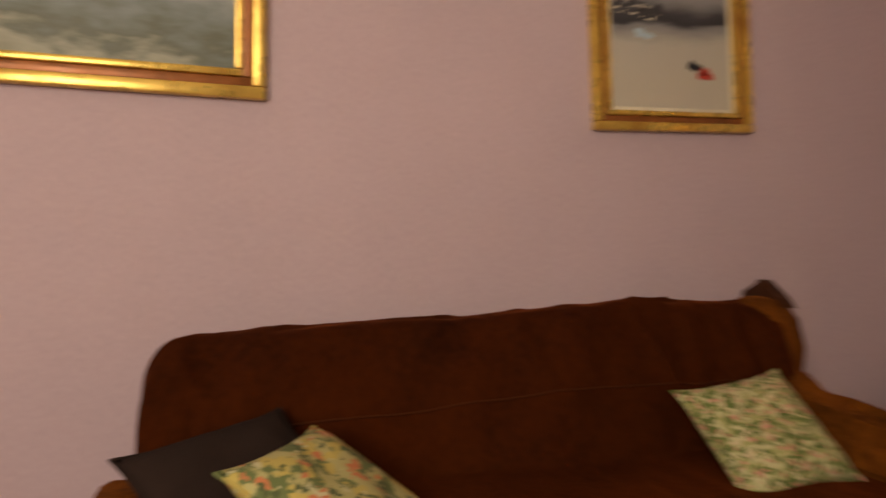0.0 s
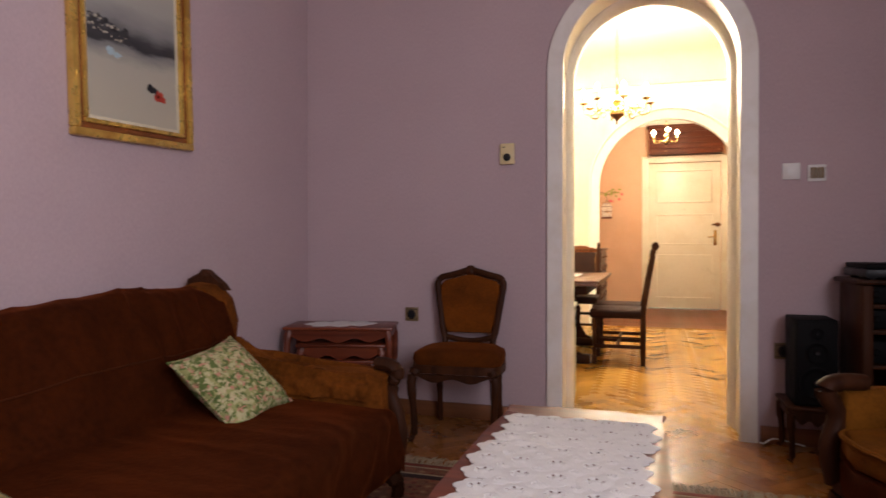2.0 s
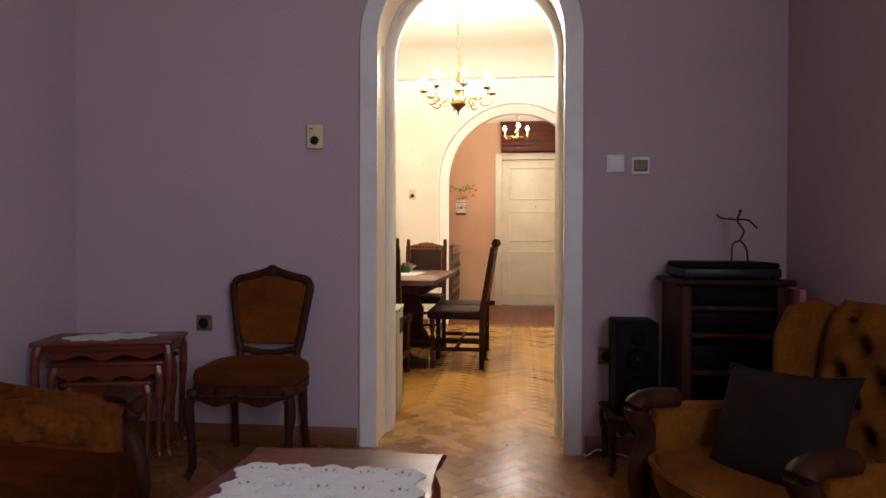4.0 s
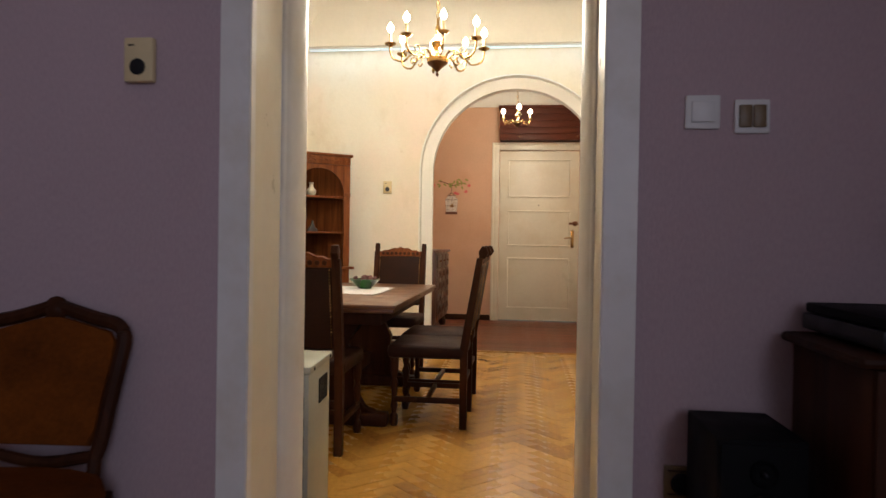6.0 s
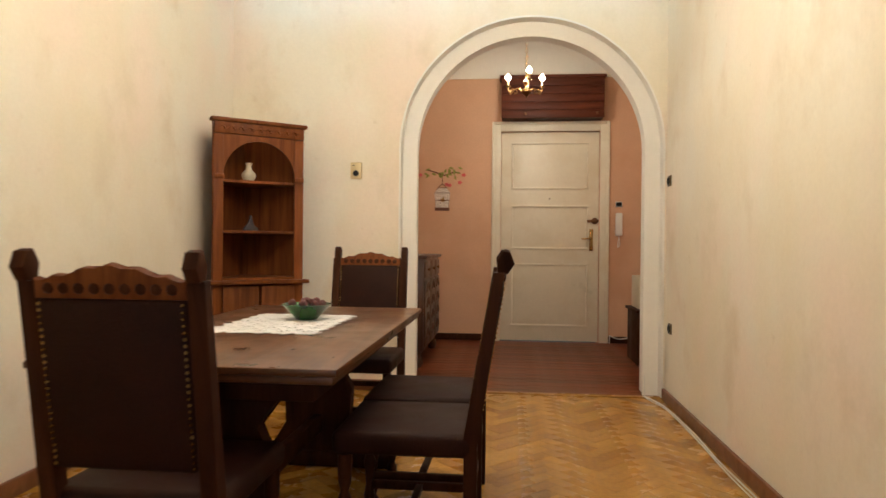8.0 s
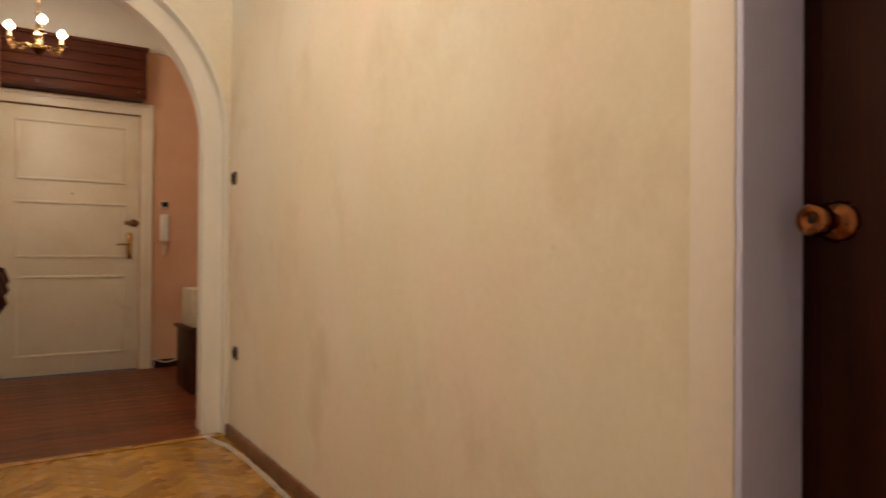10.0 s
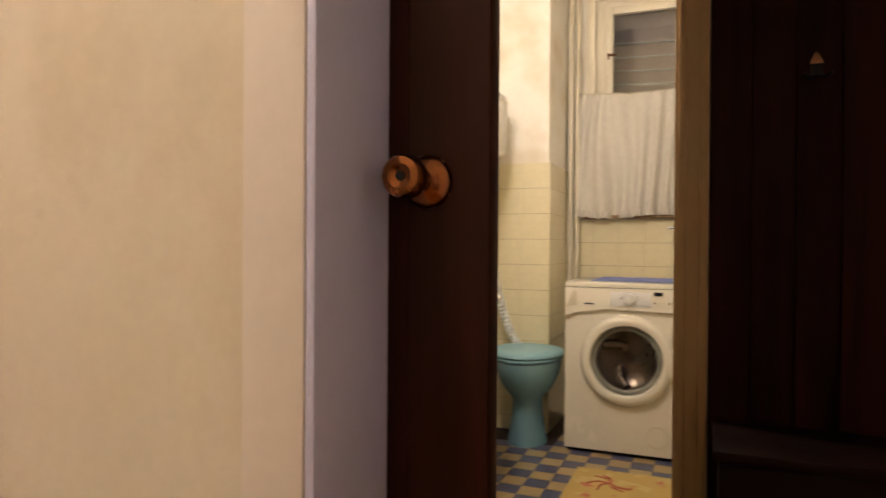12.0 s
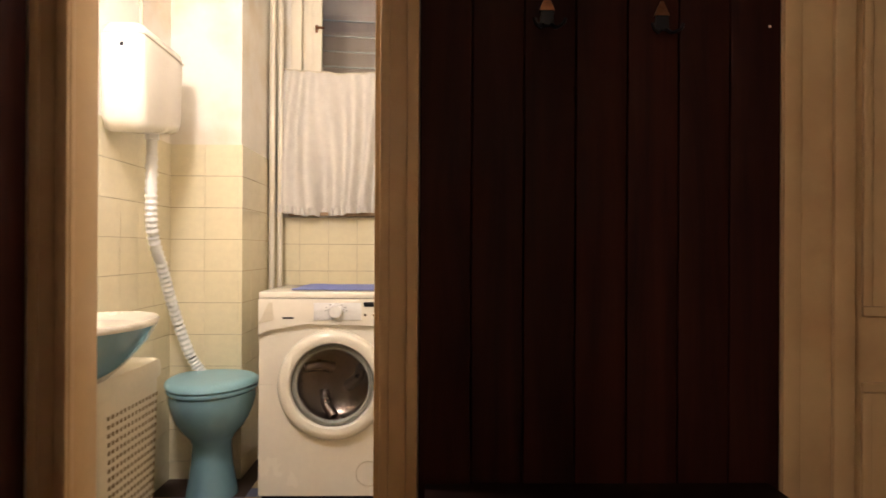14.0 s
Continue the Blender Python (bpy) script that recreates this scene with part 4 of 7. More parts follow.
def salon_chair(m):
    """A curved walnut chair with velvet seat and back; front to -y."""
    t = thing("salon_chair", "carved walnut side chair with rust velvet seat and back", "chair", m)

    def seat_fn(k, z, grow=0.0):
        pts = []
        for i in range(40):
            a = 2 * math.pi * i / 40
            x, y = math.cos(a), math.sin(a)
            sx = math.copysign(abs(x) ** 0.55, x) * (0.225 - 0.035 * (y > 0) * y + grow)
            sy = math.copysign(abs(y) ** 0.6, y) * (0.205 + grow) - 0.03 * math.cos(a * 2) * (y < 0)
            pts.append((sx * k, sy * k))
        return pts
    bm = B()
    layers = [(1.0, 0.395), (1.03, 0.425), (1.0, 0.452), (0.86, 0.468), (0.5, 0.476)]
    rings = [[bm.verts.new((x, y, z)) for x, y in seat_fn(k, z)] for k, z in layers]
    for a, b in zip(rings, rings[1:]):
        for i in range(40):
            bm.faces.new((a[i], a[(i + 1) % 40], b[(i + 1) % 40], b[i]))
    bm.faces.new(rings[0]); bm.faces.new(rings[-1])
    part("seat", bm, "rust_seat", t, "rust velvet seat", 60)
    bm = B(); prism(bm, seat_fn(1.0, 0, 0.006), 0.352, 0.394, "z", bevel=0.006); part("seat_frame", bm, "walnut", t)
    bm = B(); prism(bm, wavy_apron(-0.19, 0.19, 0.335, 0.356, 2), -0.225, -0.207, "y"); part("apron", bm, "walnut", t)
    for s in (-1, 1):
        bm = B(); cabriole(bm, s * 0.195, -0.185, 0.375, (s * 0.022, -0.026), 0.022); part("front_leg", bm, "walnut", t)
        bm = B(); tube(bm, curve([(s * 0.165, 0.19, 0.40), (s * 0.165, 0.20, 0.2), (s * 0.17, 0.235, 0.0)], 5), [0.019] * 6 + [0.016] * 5, 8); part("rear_leg", bm, "walnut", t)
    tilt = pose(0, 0.185, 0.40, -8, 0, 0)
    outline = []
    for z, w in ((0.09, 0.135), (0.14, 0.148), (0.24, 0.162), (0.34, 0.178), (0.40, 0.185), (0.435, 0.165), (0.45, 0.11), (0.468, 0.05), (0.482, 0.0)):
        outline.append((w, z))
    full = [(-w, z) for w, z in outline[:-1]] + [outline[-1]] + [(w, z) for w, z in outline[:-1]][::-1]
    pts = [Vector((x, 0, z)) for x, z in full]
    bm = B(); vs = tube(bm, curve(pts, 4) , 0.019, 8); bmesh.ops.transform(bm, matrix=tilt, verts=bm.verts[:]); part("back_frame", bm, "walnut", t)
    bm = B(); tube(bm, curve([(-0.135, 0, 0.095), (0, 0, 0.075), (0.135, 0, 0.095)], 6), 0.016, 8); bmesh.ops.transform(bm, matrix=tilt, verts=bm.verts[:]); part("back_rail", bm, "walnut", t)
    bm = B(); prism(bm, [(x * 0.9, 0.12 + (z - 0.09) * 0.86) for x, z in full], -0.016, 0.012, "y", bevel=0.008); bmesh.ops.transform(bm, matrix=tilt, verts=bm.verts[:]); part("back_panel", bm, "rust_back", t, "orange-rust velvet back panel")
    for s in (-1, 1):
        bm = B(); tube(bm, [(s * 0.135, 0, -0.02), (s * 0.135, 0, 0.10)], 0.017, 8); bmesh.ops.transform(bm, matrix=tilt, verts=bm.verts[:]); part("back_post", bm, "walnut", t)
    bm = B(); lathe(bm, [(0.0, -0.02), (0.03, -0.012), (0.034, 0), (0.022, 0.012), (0.0, 0.016)], 12, tilt @ pose(0, -0.005, 0.475, 90, 0, 0)); part("crest_shell", bm, "walnut", t, "carved shell crest")
    return t


salon_chair(pose(-0.955, -0.30, 0, 0, 0, 4) @ Matrix.Diagonal((1, 1, 0.962, 1)))


# coffee table
ct = thing("coffee_table", "long red mahogany coffee table with a scalloped moulded edge", "table")
CX0, CX1, CY0, CY1, CZ = -0.445, 0.03, -2.58, -1.53, 0.477


def scallop(g):
    pts = []
    n = 14
    sides = [((CX0, CY1), (CX1, CY1), (0, 1)), ((CX1, CY1), (CX1, CY0), (1, 0)), ((CX1, CY0), (CX0, CY0), (0, -1)), ((CX0, CY0), (CX0, CY1), (-1, 0))]
    for (xa, ya), (xb, yb), (nx, ny) in sides:
        for i in range(n):
            k = i / n
            inset = 0.0
            if min(k, 1 - k) < 0.22:
                inset = 0.020 * math.sin(math.pi * min(k, 1 - k) / 0.22)
            e = g - inset
            pts.append((xa + (xb - xa) * k + nx * e, ya + (yb - ya) * k + ny * e))
    return pts


bm = B(); prism(bm, scallop(0.0), CZ - 0.016, CZ, "z", bevel=0.006); part("tabletop", bm, "mahogany", ct)
bm = B(); prism(bm, scallop(-0.008), CZ - 0.03, CZ - 0.0165, "z", bevel=0.004); part("edge_moulding", bm, "mahogany", ct)
for y in (CY0 + 0.04, CY1 - 0.055):
    bm = B(); prism(bm, wavy_apron(CX0 + 0.05, CX1 - 0.05, CZ - 0.10, CZ - 0.031), y, y + 0.016, "y"); part("apron", bm, "mahogany", ct)
for x in (CX0 + 0.035, CX1 - 0.05):
    bm = B(); prism(bm, wavy_apron(CY0 + 0.05, CY1 - 0.05, CZ - 0.10, CZ - 0.031), x, x + 0.016, "x"); part("apron", bm, "mahogany", ct)
for sx, x in ((-1, CX0 + 0.05), (1, CX1 - 0.05)):
    for sy, y in ((-1, CY0 + 0.06), (1, CY1 - 0.06)):
        bm = B(); cabriole(bm, x, y, CZ - 0.03, (sx * 0.02, sy * 0.02), 0.024); part("leg", bm, "mahogany", ct)

crochet("lace_runner", "white crochet flower runner lying along the coffee table", "runner", pose(0, 0, CZ + 0.001),
        [(-0.372 + 0.081 * i + 0.012 * math.sin(j * 1.3), -1.70 - 0.094 * j, 0.0475, 6, 17 * i) for i in range(5) for j in range(9)]
        + [(-0.332 + 0.081 * i + 0.012 * math.sin(j * 1.3 + 0.6), -1.747 - 0.094 * j, 0.026, 6, 0) for i in range(4) for j in range(8)])


# rug
def rug_mat():
    m, nt, b = shader("red_patterned_wool")
    v = coords(nt, (9, 9, 9))
    vo = nt.nodes.new("ShaderNodeTexVoronoi"); vo.inputs["Scale"].default_value = 1.6
    nt.links.new(v, vo.inputs["Vector"])
    ch = nt.nodes.new("ShaderNodeTexVoronoi"); ch.distance = "MANHATTAN"; ch.inputs["Scale"].default_value = 3.1
    nt.links.new(v, ch.inputs["Vector"])
    col = ramp(nt, vo.outputs["Distance"], [(0.12, (0.30, 0.20, 0.11)), (0.25, (0.16, 0.03, 0.02)), (0.5, (0.06, 0.012, 0.012)), (0.62, (0.20, 0.045, 0.03))])
    col = mixed(nt, 0.4, col, ramp(nt, ch.outputs["Distance"], [(0.15, (0.02, 0.012, 0.02)), (0.35, (0.22, 0.05, 0.03)), (0.6, (0.30, 0.17, 0.09))]))
    nt.links.new(col, b.inputs["Base Color"])
    b.inputs["Roughness"].default_value = 0.95
    bumped(nt, b, noise_fac(nt, coords(nt, (300, 300, 300)), 1, 2), 0.6, 0.004)
    return m


M["rug"] = rug_mat()
M["rug_red"] = plain("red_wool_band", (0.16, 0.025, 0.015), 0.95, 0, 0.2, 20, 200, 0.5)
M["rug_dark"] = plain("dark_wool_band", (0.03, 0.015, 0.018), 0.95, 0, 0.2, 20, 200, 0.5)
M["fringe"] = plain("grey_wool_fringe", (0.33, 0.27, 0.19), 0.95, 0, 0.2, 20, 200, 0.3)
rug = thing("rug", "red and dark patterned wool rug with a pale fringe", "rug")
RX0, RX1, RY0, RY1 = -1.13, 1.0, -3.1, -0.84
part("field", boxes((RX0, RY0, 0.0005, RX1, RY1 - 0.17, 0.008), bevel=0.002), "rug", rug)
for i, (a, b_, mt) in enumerate(((0.17, 0.13, "rug_dark"), (0.13, 0.115, "fringe"), (0.115, 0.05, "rug"), (0.05, 0.035, "fringe"), (0.035, 0.0, "rug_red"))):
    part("border_band", boxes((RX0, RY1 - a + 0.0005, 0.0005, RX1, RY1 - b_, 0.0085), bevel=0.001), mt, rug)
bm = B()
rnd = random.Random(7)
for i in range(430):
    x = RX0 + (RX1 - RX0) * i / 429
    d = Vector((rnd.uniform(-0.02, 0.02), 0.085 + rnd.uniform(-0.025, 0.02), 0))
    tube(bm, [(x, RY1 - 0.003, 0.006), (x + d.x * 0.5 + rnd.uniform(-.006, .006), RY1 + d.y * 0.5, 0.013 + rnd.uniform(-0.004, 0.008)), (x + d.x, RY1 + d.y, 0.004 + rnd.uniform(0, 0.006))], [0.003, 0.0035, 0.0025], 4)
ob = part("fringe", bm, "fringe", rug, "pale grey knotted fringe"); ob["kind"] = "stuff"


# wing armchair
def wing_armchair(m):
    t = thing("wing_armchair", "buttoned mustard velvet wing armchair with walnut arm scrolls", "armchair", m)
    bm = B(); prism(bm, [(-0.26, -0.02), (-0.25, -0.30), (-0.12, -0.36), (0.12, -0.36), (0.25, -0.30), (0.26, -0.02), (0.24, 0.30), (-0.24, 0.30)], 0.30, 0.40, "z", bevel=0.03)
    part("seat", bm, "gold_velvet", t, smooth=60)
    rim = [(-0.255, -0.1), (-0.25, -0.29), (-0.12, -0.352), (0.0, -0.362), (0.12, -0.352), (0.25, -0.29), (0.255, -0.1)]
    bm = B(); tube(bm, curve([(x, y, 0.385) for x, y in rim], 5), 0.009, 6); part("seat_piping", bm, "gold_velvet", t)
    bm = B(); prism(bm, [(-0.27, -0.02), (-0.26, -0.30), (-0.12, -0.362), (0.12, -0.362), (0.26, -0.30), (0.27, -0.02), (0.25, 0.34), (-0.25, 0.34)], 0.17, 0.298, "z", bevel=0.02)
    part("seat_frame", bm, "velvet", t)
    for s in (-1, 1):
        bm = B(); cabriole(bm, s * 0.235, -0.29, 0.2, (s * 0.02, -0.02), 0.026); part("front_leg", bm, "walnut", t)
        bm = B(); tube(bm, [(s * 0.2, 0.30, 0.2), (s * 0.21, 0.37, 0.0)], 0.02, 8); part("rear_leg", bm, "walnut", t)
        bm = B(); prism(bm, [(-0.26, 0.18), (-0.285, 0.42), (-0.27, 0.515), (-0.15, 0.53), (0.10, 0.50), (0.30, 0.56), (0.36, 0.30), (0.33, 0.18)], s * 0.285 - 0.035, s * 0.285 + 0.035, "x", bevel=0.022)
        part("armrest", bm, "gold_velvet", t, smooth=60)
        bm = B(); tube(bm, curve([(s * 0.275, -0.30, 0.20), (s * 0.285, -0.315, 0.32), (s * 0.29, -0.285, 0.43), (s * 0.29, -0.325, 0.52), (s * 0.288, -0.28, 0.548), (s * 0.285, -0.2, 0.545)], 6), 0.030, 10, 1.1); part("arm_scroll", bm, "walnut", t, "polished walnut scroll")
        bm = B(); prism(bm, [(0.16, 0.50), (0.21, 0.50), (0.34, 0.46), (0.40, 0.80), (0.31, 0.835), (0.215, 0.815), (0.165, 0.72)], s * 0.315 - 0.03, s * 0.315 + 0.03, "x", bevel=0.024)
        part("wing", bm, "gold_velvet", t, smooth=60)
    buttons = [(x + (0.065 if j % 2 else 0), 0.44 + 0.085 * j) for j in range(5) for x in (-0.195, -0.065, 0.065, 0.195) if abs(x + (0.065 if j % 2 else 0)) < 0.24]

    def back_fn(u, v):
        x, z = (u - 0.5) * 0.58, 0.36 + v * 0.475
        d = min(math.hypot(x - bx, (z - bz) * 0.9) for bx, bz in buttons)
        dent = -0.045 * math.exp(-(d / 0.028) ** 2) + 0.012 * min(1, d / 0.06)
        edge = 0.05 * max(0, abs(2 * u - 1) - 0.8) / 0.2 + 0.05 * max(0, v - 0.88) / 0.12
        return Vector((x, 0.20 + (z - 0.36) * 0.22 - dent + edge, z))
    bm = B(); grid(bm, 58, 48, back_fn); part("buttoned_back", bm, "gold_velvet", t, "deep-buttoned mustard velvet", 180)
    bm = B(); prism(bm, [(-0.30, 0.25), (0.30, 0.25), (0.30, 0.80), (0.15, 0.828), (-0.15, 0.828), (-0.30, 0.80)], -0.05, 0.04, "y", pose(0, 0.345, 0, -11, 0, 0) @ pose(0, 0, 0.0), bevel=0.02)
    part("back_shell", bm, "gold_velvet", t, smooth=60)
    for x, z in buttons:
        bm = B(); lathe(bm, [(0, -0.006), (0.009, -0.004), (0.011, 0), (0.007, 0.004), (0, 0.005)], 8, pose(x, 0.20 + (z - 0.36) * 0.22 + 0.028, z, 90, 0, 0)); part("button", bm, "velvet", t)
    return t


ARM = pose(0.975, -1.28, 0.009, 0, 0, -67) @ Matrix.Diagonal((1.03, 1.08, 0.95, 1))
wing_armchair(ARM)
cushion("dark_cushion", 0.36, 0.12, "black_cloth", "plain black square cushion leaning in the armchair", ARM @ frame_of((-0.03, -0.09, 0.50), (1, 0.25, 0.06), (0, 0.42, 0.9)))

# hi-fi corner
HX0, HX1, HY0, HY1 = 0.845, 1.25, -0.375, -0.03
hc = thing("hifi_cabinet", "dark wooden hi-fi cabinet with open shelves", "cabinet")
part("top", boxes((HX0 - 0.03, HY0 - 0.025, 0.812, HX1 + 0.03, HY1, 0.834), bevel=0.01), "walnut", hc)
for x in (HX0, HX1 - 0.03):
    part("side_panel", boxes((x, HY0, 0.0, x + 0.03, HY1, 0.8115), bevel=0.004), "walnut", hc)
part("back_panel", boxes((HX0 + 0.03, HY1 - 0.012, 0.03, HX1 - 0.03, HY1, 0.8115)), "walnut", hc)
for z in (0.04, 0.45, 0.60, 0.71):
    part("shelf", boxes((HX0 + 0.03, HY0 + 0.01, z, HX1 - 0.03, HY1 - 0.013, z + 0.018), bevel=0.002), "walnut", hc)
part("fluted_edge", boxes((HX0 + 0.002, HY0 - 0.012, 0.03, HX0 + 0.042, HY0 - 0.001, 0.81), bevel=0.005), "walnut", hc)
part("fluted_edge", boxes((HX1 - 0.042, HY0 - 0.012, 0.03, HX1 - 0.002, HY0 - 0.001, 0.81), bevel=0.005), "walnut", hc)


def hifi_unit(z, h, label):
    t = thing("hifi_unit", label, "stereo", pose((HX0 + HX1) / 2, HY0 + 0.04, z))
    part("case", boxes((-0.17, 0, 0.004, 0.17, 0.28, h), bevel=0.004), "speaker", t)
    part("front_panel", boxes((-0.173, -0.008, 0.006, 0.173, -0.001, h - 0.002), bevel=0.002), "speaker", t)
    bm = B(); lathe(bm, [(0.014, 0), (0.014, 0.014), (0.011, 0.017)], 14, pose(-0.14, -0.008, h * 0.55, 90, 0, 0)); part("knob", bm, "speaker", t)
    part("display", boxes((-0.05, -0.0105, h * 0.45, 0.12, -0.0085, h * 0.75)), "speaker", t)
    for i in range(5):
        part("button", boxes((-0.04 + i * 0.033, -0.012, h * 0.18, -0.018 + i * 0.033, -0.0085, h * 0.3), bevel=0.001), "speaker", t)


hifi_unit(0.618, 0.085, "black hi-fi amplifier on a cabinet shelf")
hifi_unit(0.728, 0.078, "black hi-fi tuner on a cabinet shelf")
hifi_unit(0.468, 0.10, "black cassette deck on a cabinet shelf")
tt = thing("turntable", "black record player with a low dust cover", "turntable", pose(1.045, -0.205, 0.834))
part("plinth", boxes((-0.185, -0.17, 0.008, 0.185, 0.17, 0.045), bevel=0.006), "black_plastic", tt)
part("dust_cover", boxes((-0.18, -0.165, 0.046, 0.18, 0.165, 0.068), bevel=0.006), "speaker", tt, "dark dust cover")
for sx in (-0.15, 0.15):
    for sy in (-0.13, 0.13):
        bm = B(); lathe(bm, [(0.018, 0), (0.018, 0.008)], 12, pose(sx, sy, 0)); part("foot", bm, "black_plastic", tt)
wf = thing("wire_figure", "dark twisted wire figure with outstretched arms", "ornament", pose(1.11, -0.19, 0.9025))
M["wire"] = plain("dark_iron_wire", (0.05, 0.045, 0.05), 0.5, 0.7)
for nm, pts in (("body", [(0.02, 0, 0.09), (0.035, 0, 0.13), (0.01, 0, 0.17), (0.02, 0, 0.21)]), ("arm", [(-0.075, 0, 0.20), (-0.06, 0, 0.185), (-0.01, 0, 0.178), (0.05, 0, 0.175), (0.08, 0, 0.15), (0.09, 0, 0.14)]),
                ("leg", [(0.02, 0, 0.09), (-0.01, 0, 0.07), (-0.02, -0.02, 0.0)]), ("leg", [(0.02, 0, 0.09), (0.045, 0, 0.055), (0.06, 0.02, 0.0)])):
    bm = B(); tube(bm, curve(pts, 5), 0.0042, 6); part(nm, bm, "wire", wf)
bm = B(); lathe(bm, [(0, 0.205), (0.008, 0.209), (0.008, 0.216), (0, 0.222)], 8, pose(0.02, 0, 0)); part("head", bm, "wire", wf)

small_table("speaker_stand", 0.25, 0.30, 0.255, "small dark walnut stool under the loudspeaker", pose(0.695, -0.165, 0), "walnut")
sp = thing("loudspeaker", "tall black three-way loudspeaker on a wooden stool", "loudspeaker", pose(0.695, -0.165, 0.256) @ Matrix.Diagonal((0.95, 0.95, 0.965, 1)))
part("cabinet", boxes((-0.092, -0.12, 0.0, 0.092, 0.12, 0.405), bevel=0.006), "speaker", sp)
part("baffle", boxes((-0.086, -0.128, 0.008, 0.086, -0.1205, 0.397), bevel=0.003), "speaker", sp)
for z, r_ in ((0.11, 0.075), (0.25, 0.05), (0.34, 0.028)):
    bm = B(); lathe(bm, [(r_, 0), (r_, 0.006), (r_ * 0.92, 0.008), (r_ * 0.8, 0.002), (r_ * 0.35, -0.004), (r_ * 0.28, 0.006), (0, 0.010)], 24, pose(0, -0.1285, z, 90, 0, 0)); part("driver", bm, "speaker", sp)
    bm = B(); lathe(bm, [(r_ * 0.16, 0), (r_ * 0.12, 0.004), (0, 0.005)], 10, pose(0, -0.139, z, 90, 0, 0)); part("dust_cap", bm, "wire", sp)
bm = B(); box(bm, 1.287, -0.40, 0.0, 1.311, -0.10, 0.80, bevel=0.004)
M["pink"] = plain("faded_pink_card", (0.42, 0.14, 0.15), 0.7)
solid("pink_folder", bm, "pink", "faded pink folder standing beside the hi-fi cabinet", "folder")


# wall fittings
def wall_box(m, label):
    t = thing("thermostat", label, "thermostat", m)
    part("body", boxes((-0.04, -0.024, 0, 0.04, -0.001, 0.115), bevel=0.006), "ivory", t)
    bm = B(); lathe(bm, [(0.021, 0), (0.021, 0.004), (0.016, 0.006), (0, 0.007)], 24, pose(0, -0.024, 0.038, 90, 0, 0)); part("dial", bm, "black_plastic", t, "round black dial")
    part("mark", boxes((-0.026, -0.0252, 0.092, -0.01, -0.0242, 0.096)), "black_plastic", t)


wall_box(pose(-0.773, -0.001, 1.428), "ivory plastic room thermostat with a black dial")


def plate(name, label, m, w=0.08, kind="switch"):
    t = thing(name, label, "switch" if kind != "socket" else "socket", m)
    if kind == "socket":
        part("plate", boxes((-w / 2, -0.010, -w / 2, w / 2, -0.001, w / 2), bevel=0.003), "brown_plate", t)
        bm = B(); lathe(bm, [(0.024, 0), (0.026, 0.006), (0.020, 0.008), (0.019, 0.002), (0, 0.002)], 24, pose(0, -0.010, 0, 90, 0, 0)); part("socket_well", bm, "black_plastic", t)
        for z in (-0.029, 0.027):
            part("stripe", boxes((-w / 2 + 0.008, -0.0115, z, w / 2 - 0.008, -0.0105, z + 0.003)), "black_plastic", t)
        return t
    part("plate", boxes((-w / 2, -0.009, -w / 2, w / 2, -0.001, w / 2), bevel=0.004), "white_plastic", t)
    if kind == "switch":
        part("rocker", boxes((-w * 0.33, -0.014, -w * 0.31, w * 0.33, -0.0095, w * 0.31), bevel=0.003), "white_plastic", t)
    else:
        for s in (-1, 1):
            part("rocker", boxes((s * w * 0.2 - w * 0.185, -0.014, -w * 0.33, s * w * 0.2 + w * 0.185, -0.0095, w * 0.33), bevel=0.003), "brown_plate", t, "brown rocker")
    return t


M["brown_plate"] = plain("brown_grey_plastic", (0.18, 0.12, 0.055), 0.4)
plate("light_switch", "square white plastic light switch", pose(0.64, -0.001, 1.343))
plate("light_switch", "white framed switch with two brown rockers", pose(0.752, -0.001, 1.332), 0.08, "double")
plate("wall_socket", "grey-brown wall socket with a black well", pose(-1.338, -0.001, 0.58), 0.08, "socket")
plate("wall_socket", "grey-brown wall socket half hidden behind the loudspeaker", pose(0.607, -0.001, 0.46), 0.08, "socket")
bm = B(); tube(bm, curve([(0.50, -0.03, 0.006), (0.52, -0.035, 0.006), (0.56, -0.03, 0.03), (0.62, -0.026, 0.022), (0.70, -0.028, 0.006)], 6), 0.004, 6)
solid("speaker_cable", bm, "white_plastic", "thin white cable along the baseboard", "cable")

# window behind the camera
win = tagged(new("window_1"), "white painted wide living room window", "window", kind="structure")
for a in ((XR + 0.13, -4.95, 0.85, XR + 0.18, -4.89, 2.55), (XR + 0.13, -3.31, 0.85, XR + 0.18, -3.25, 2.55), (XR + 0.13, -4.89, 0.85, XR + 0.18, -3.31, 0.91), (XR + 0.13, -4.89, 2.49, XR + 0.18, -3.31, 2.55), (XR + 0.13, -4.13, 0.91, XR + 0.18, -4.07, 2.49)):
    part("frame_bar", boxes(a, bevel=0.004), "white", win)

# ---- dining room things ----
def turned_leg(h, r=0.022):
    return [(r * 0.8, 0), (r, 0.02), (r, 0.06), (r * 0.55, 0.075), (r * 0.95, 0.11), (r * 0.6, 0.15), (r * 0.75, 0.2), (r * 1.05, h * 0.62), (r * 0.55, h * 0.7), (r * 0.9, h * 0.76), (r * 0.95, h * 0.8), (r, h * 0.82), (r, h)]


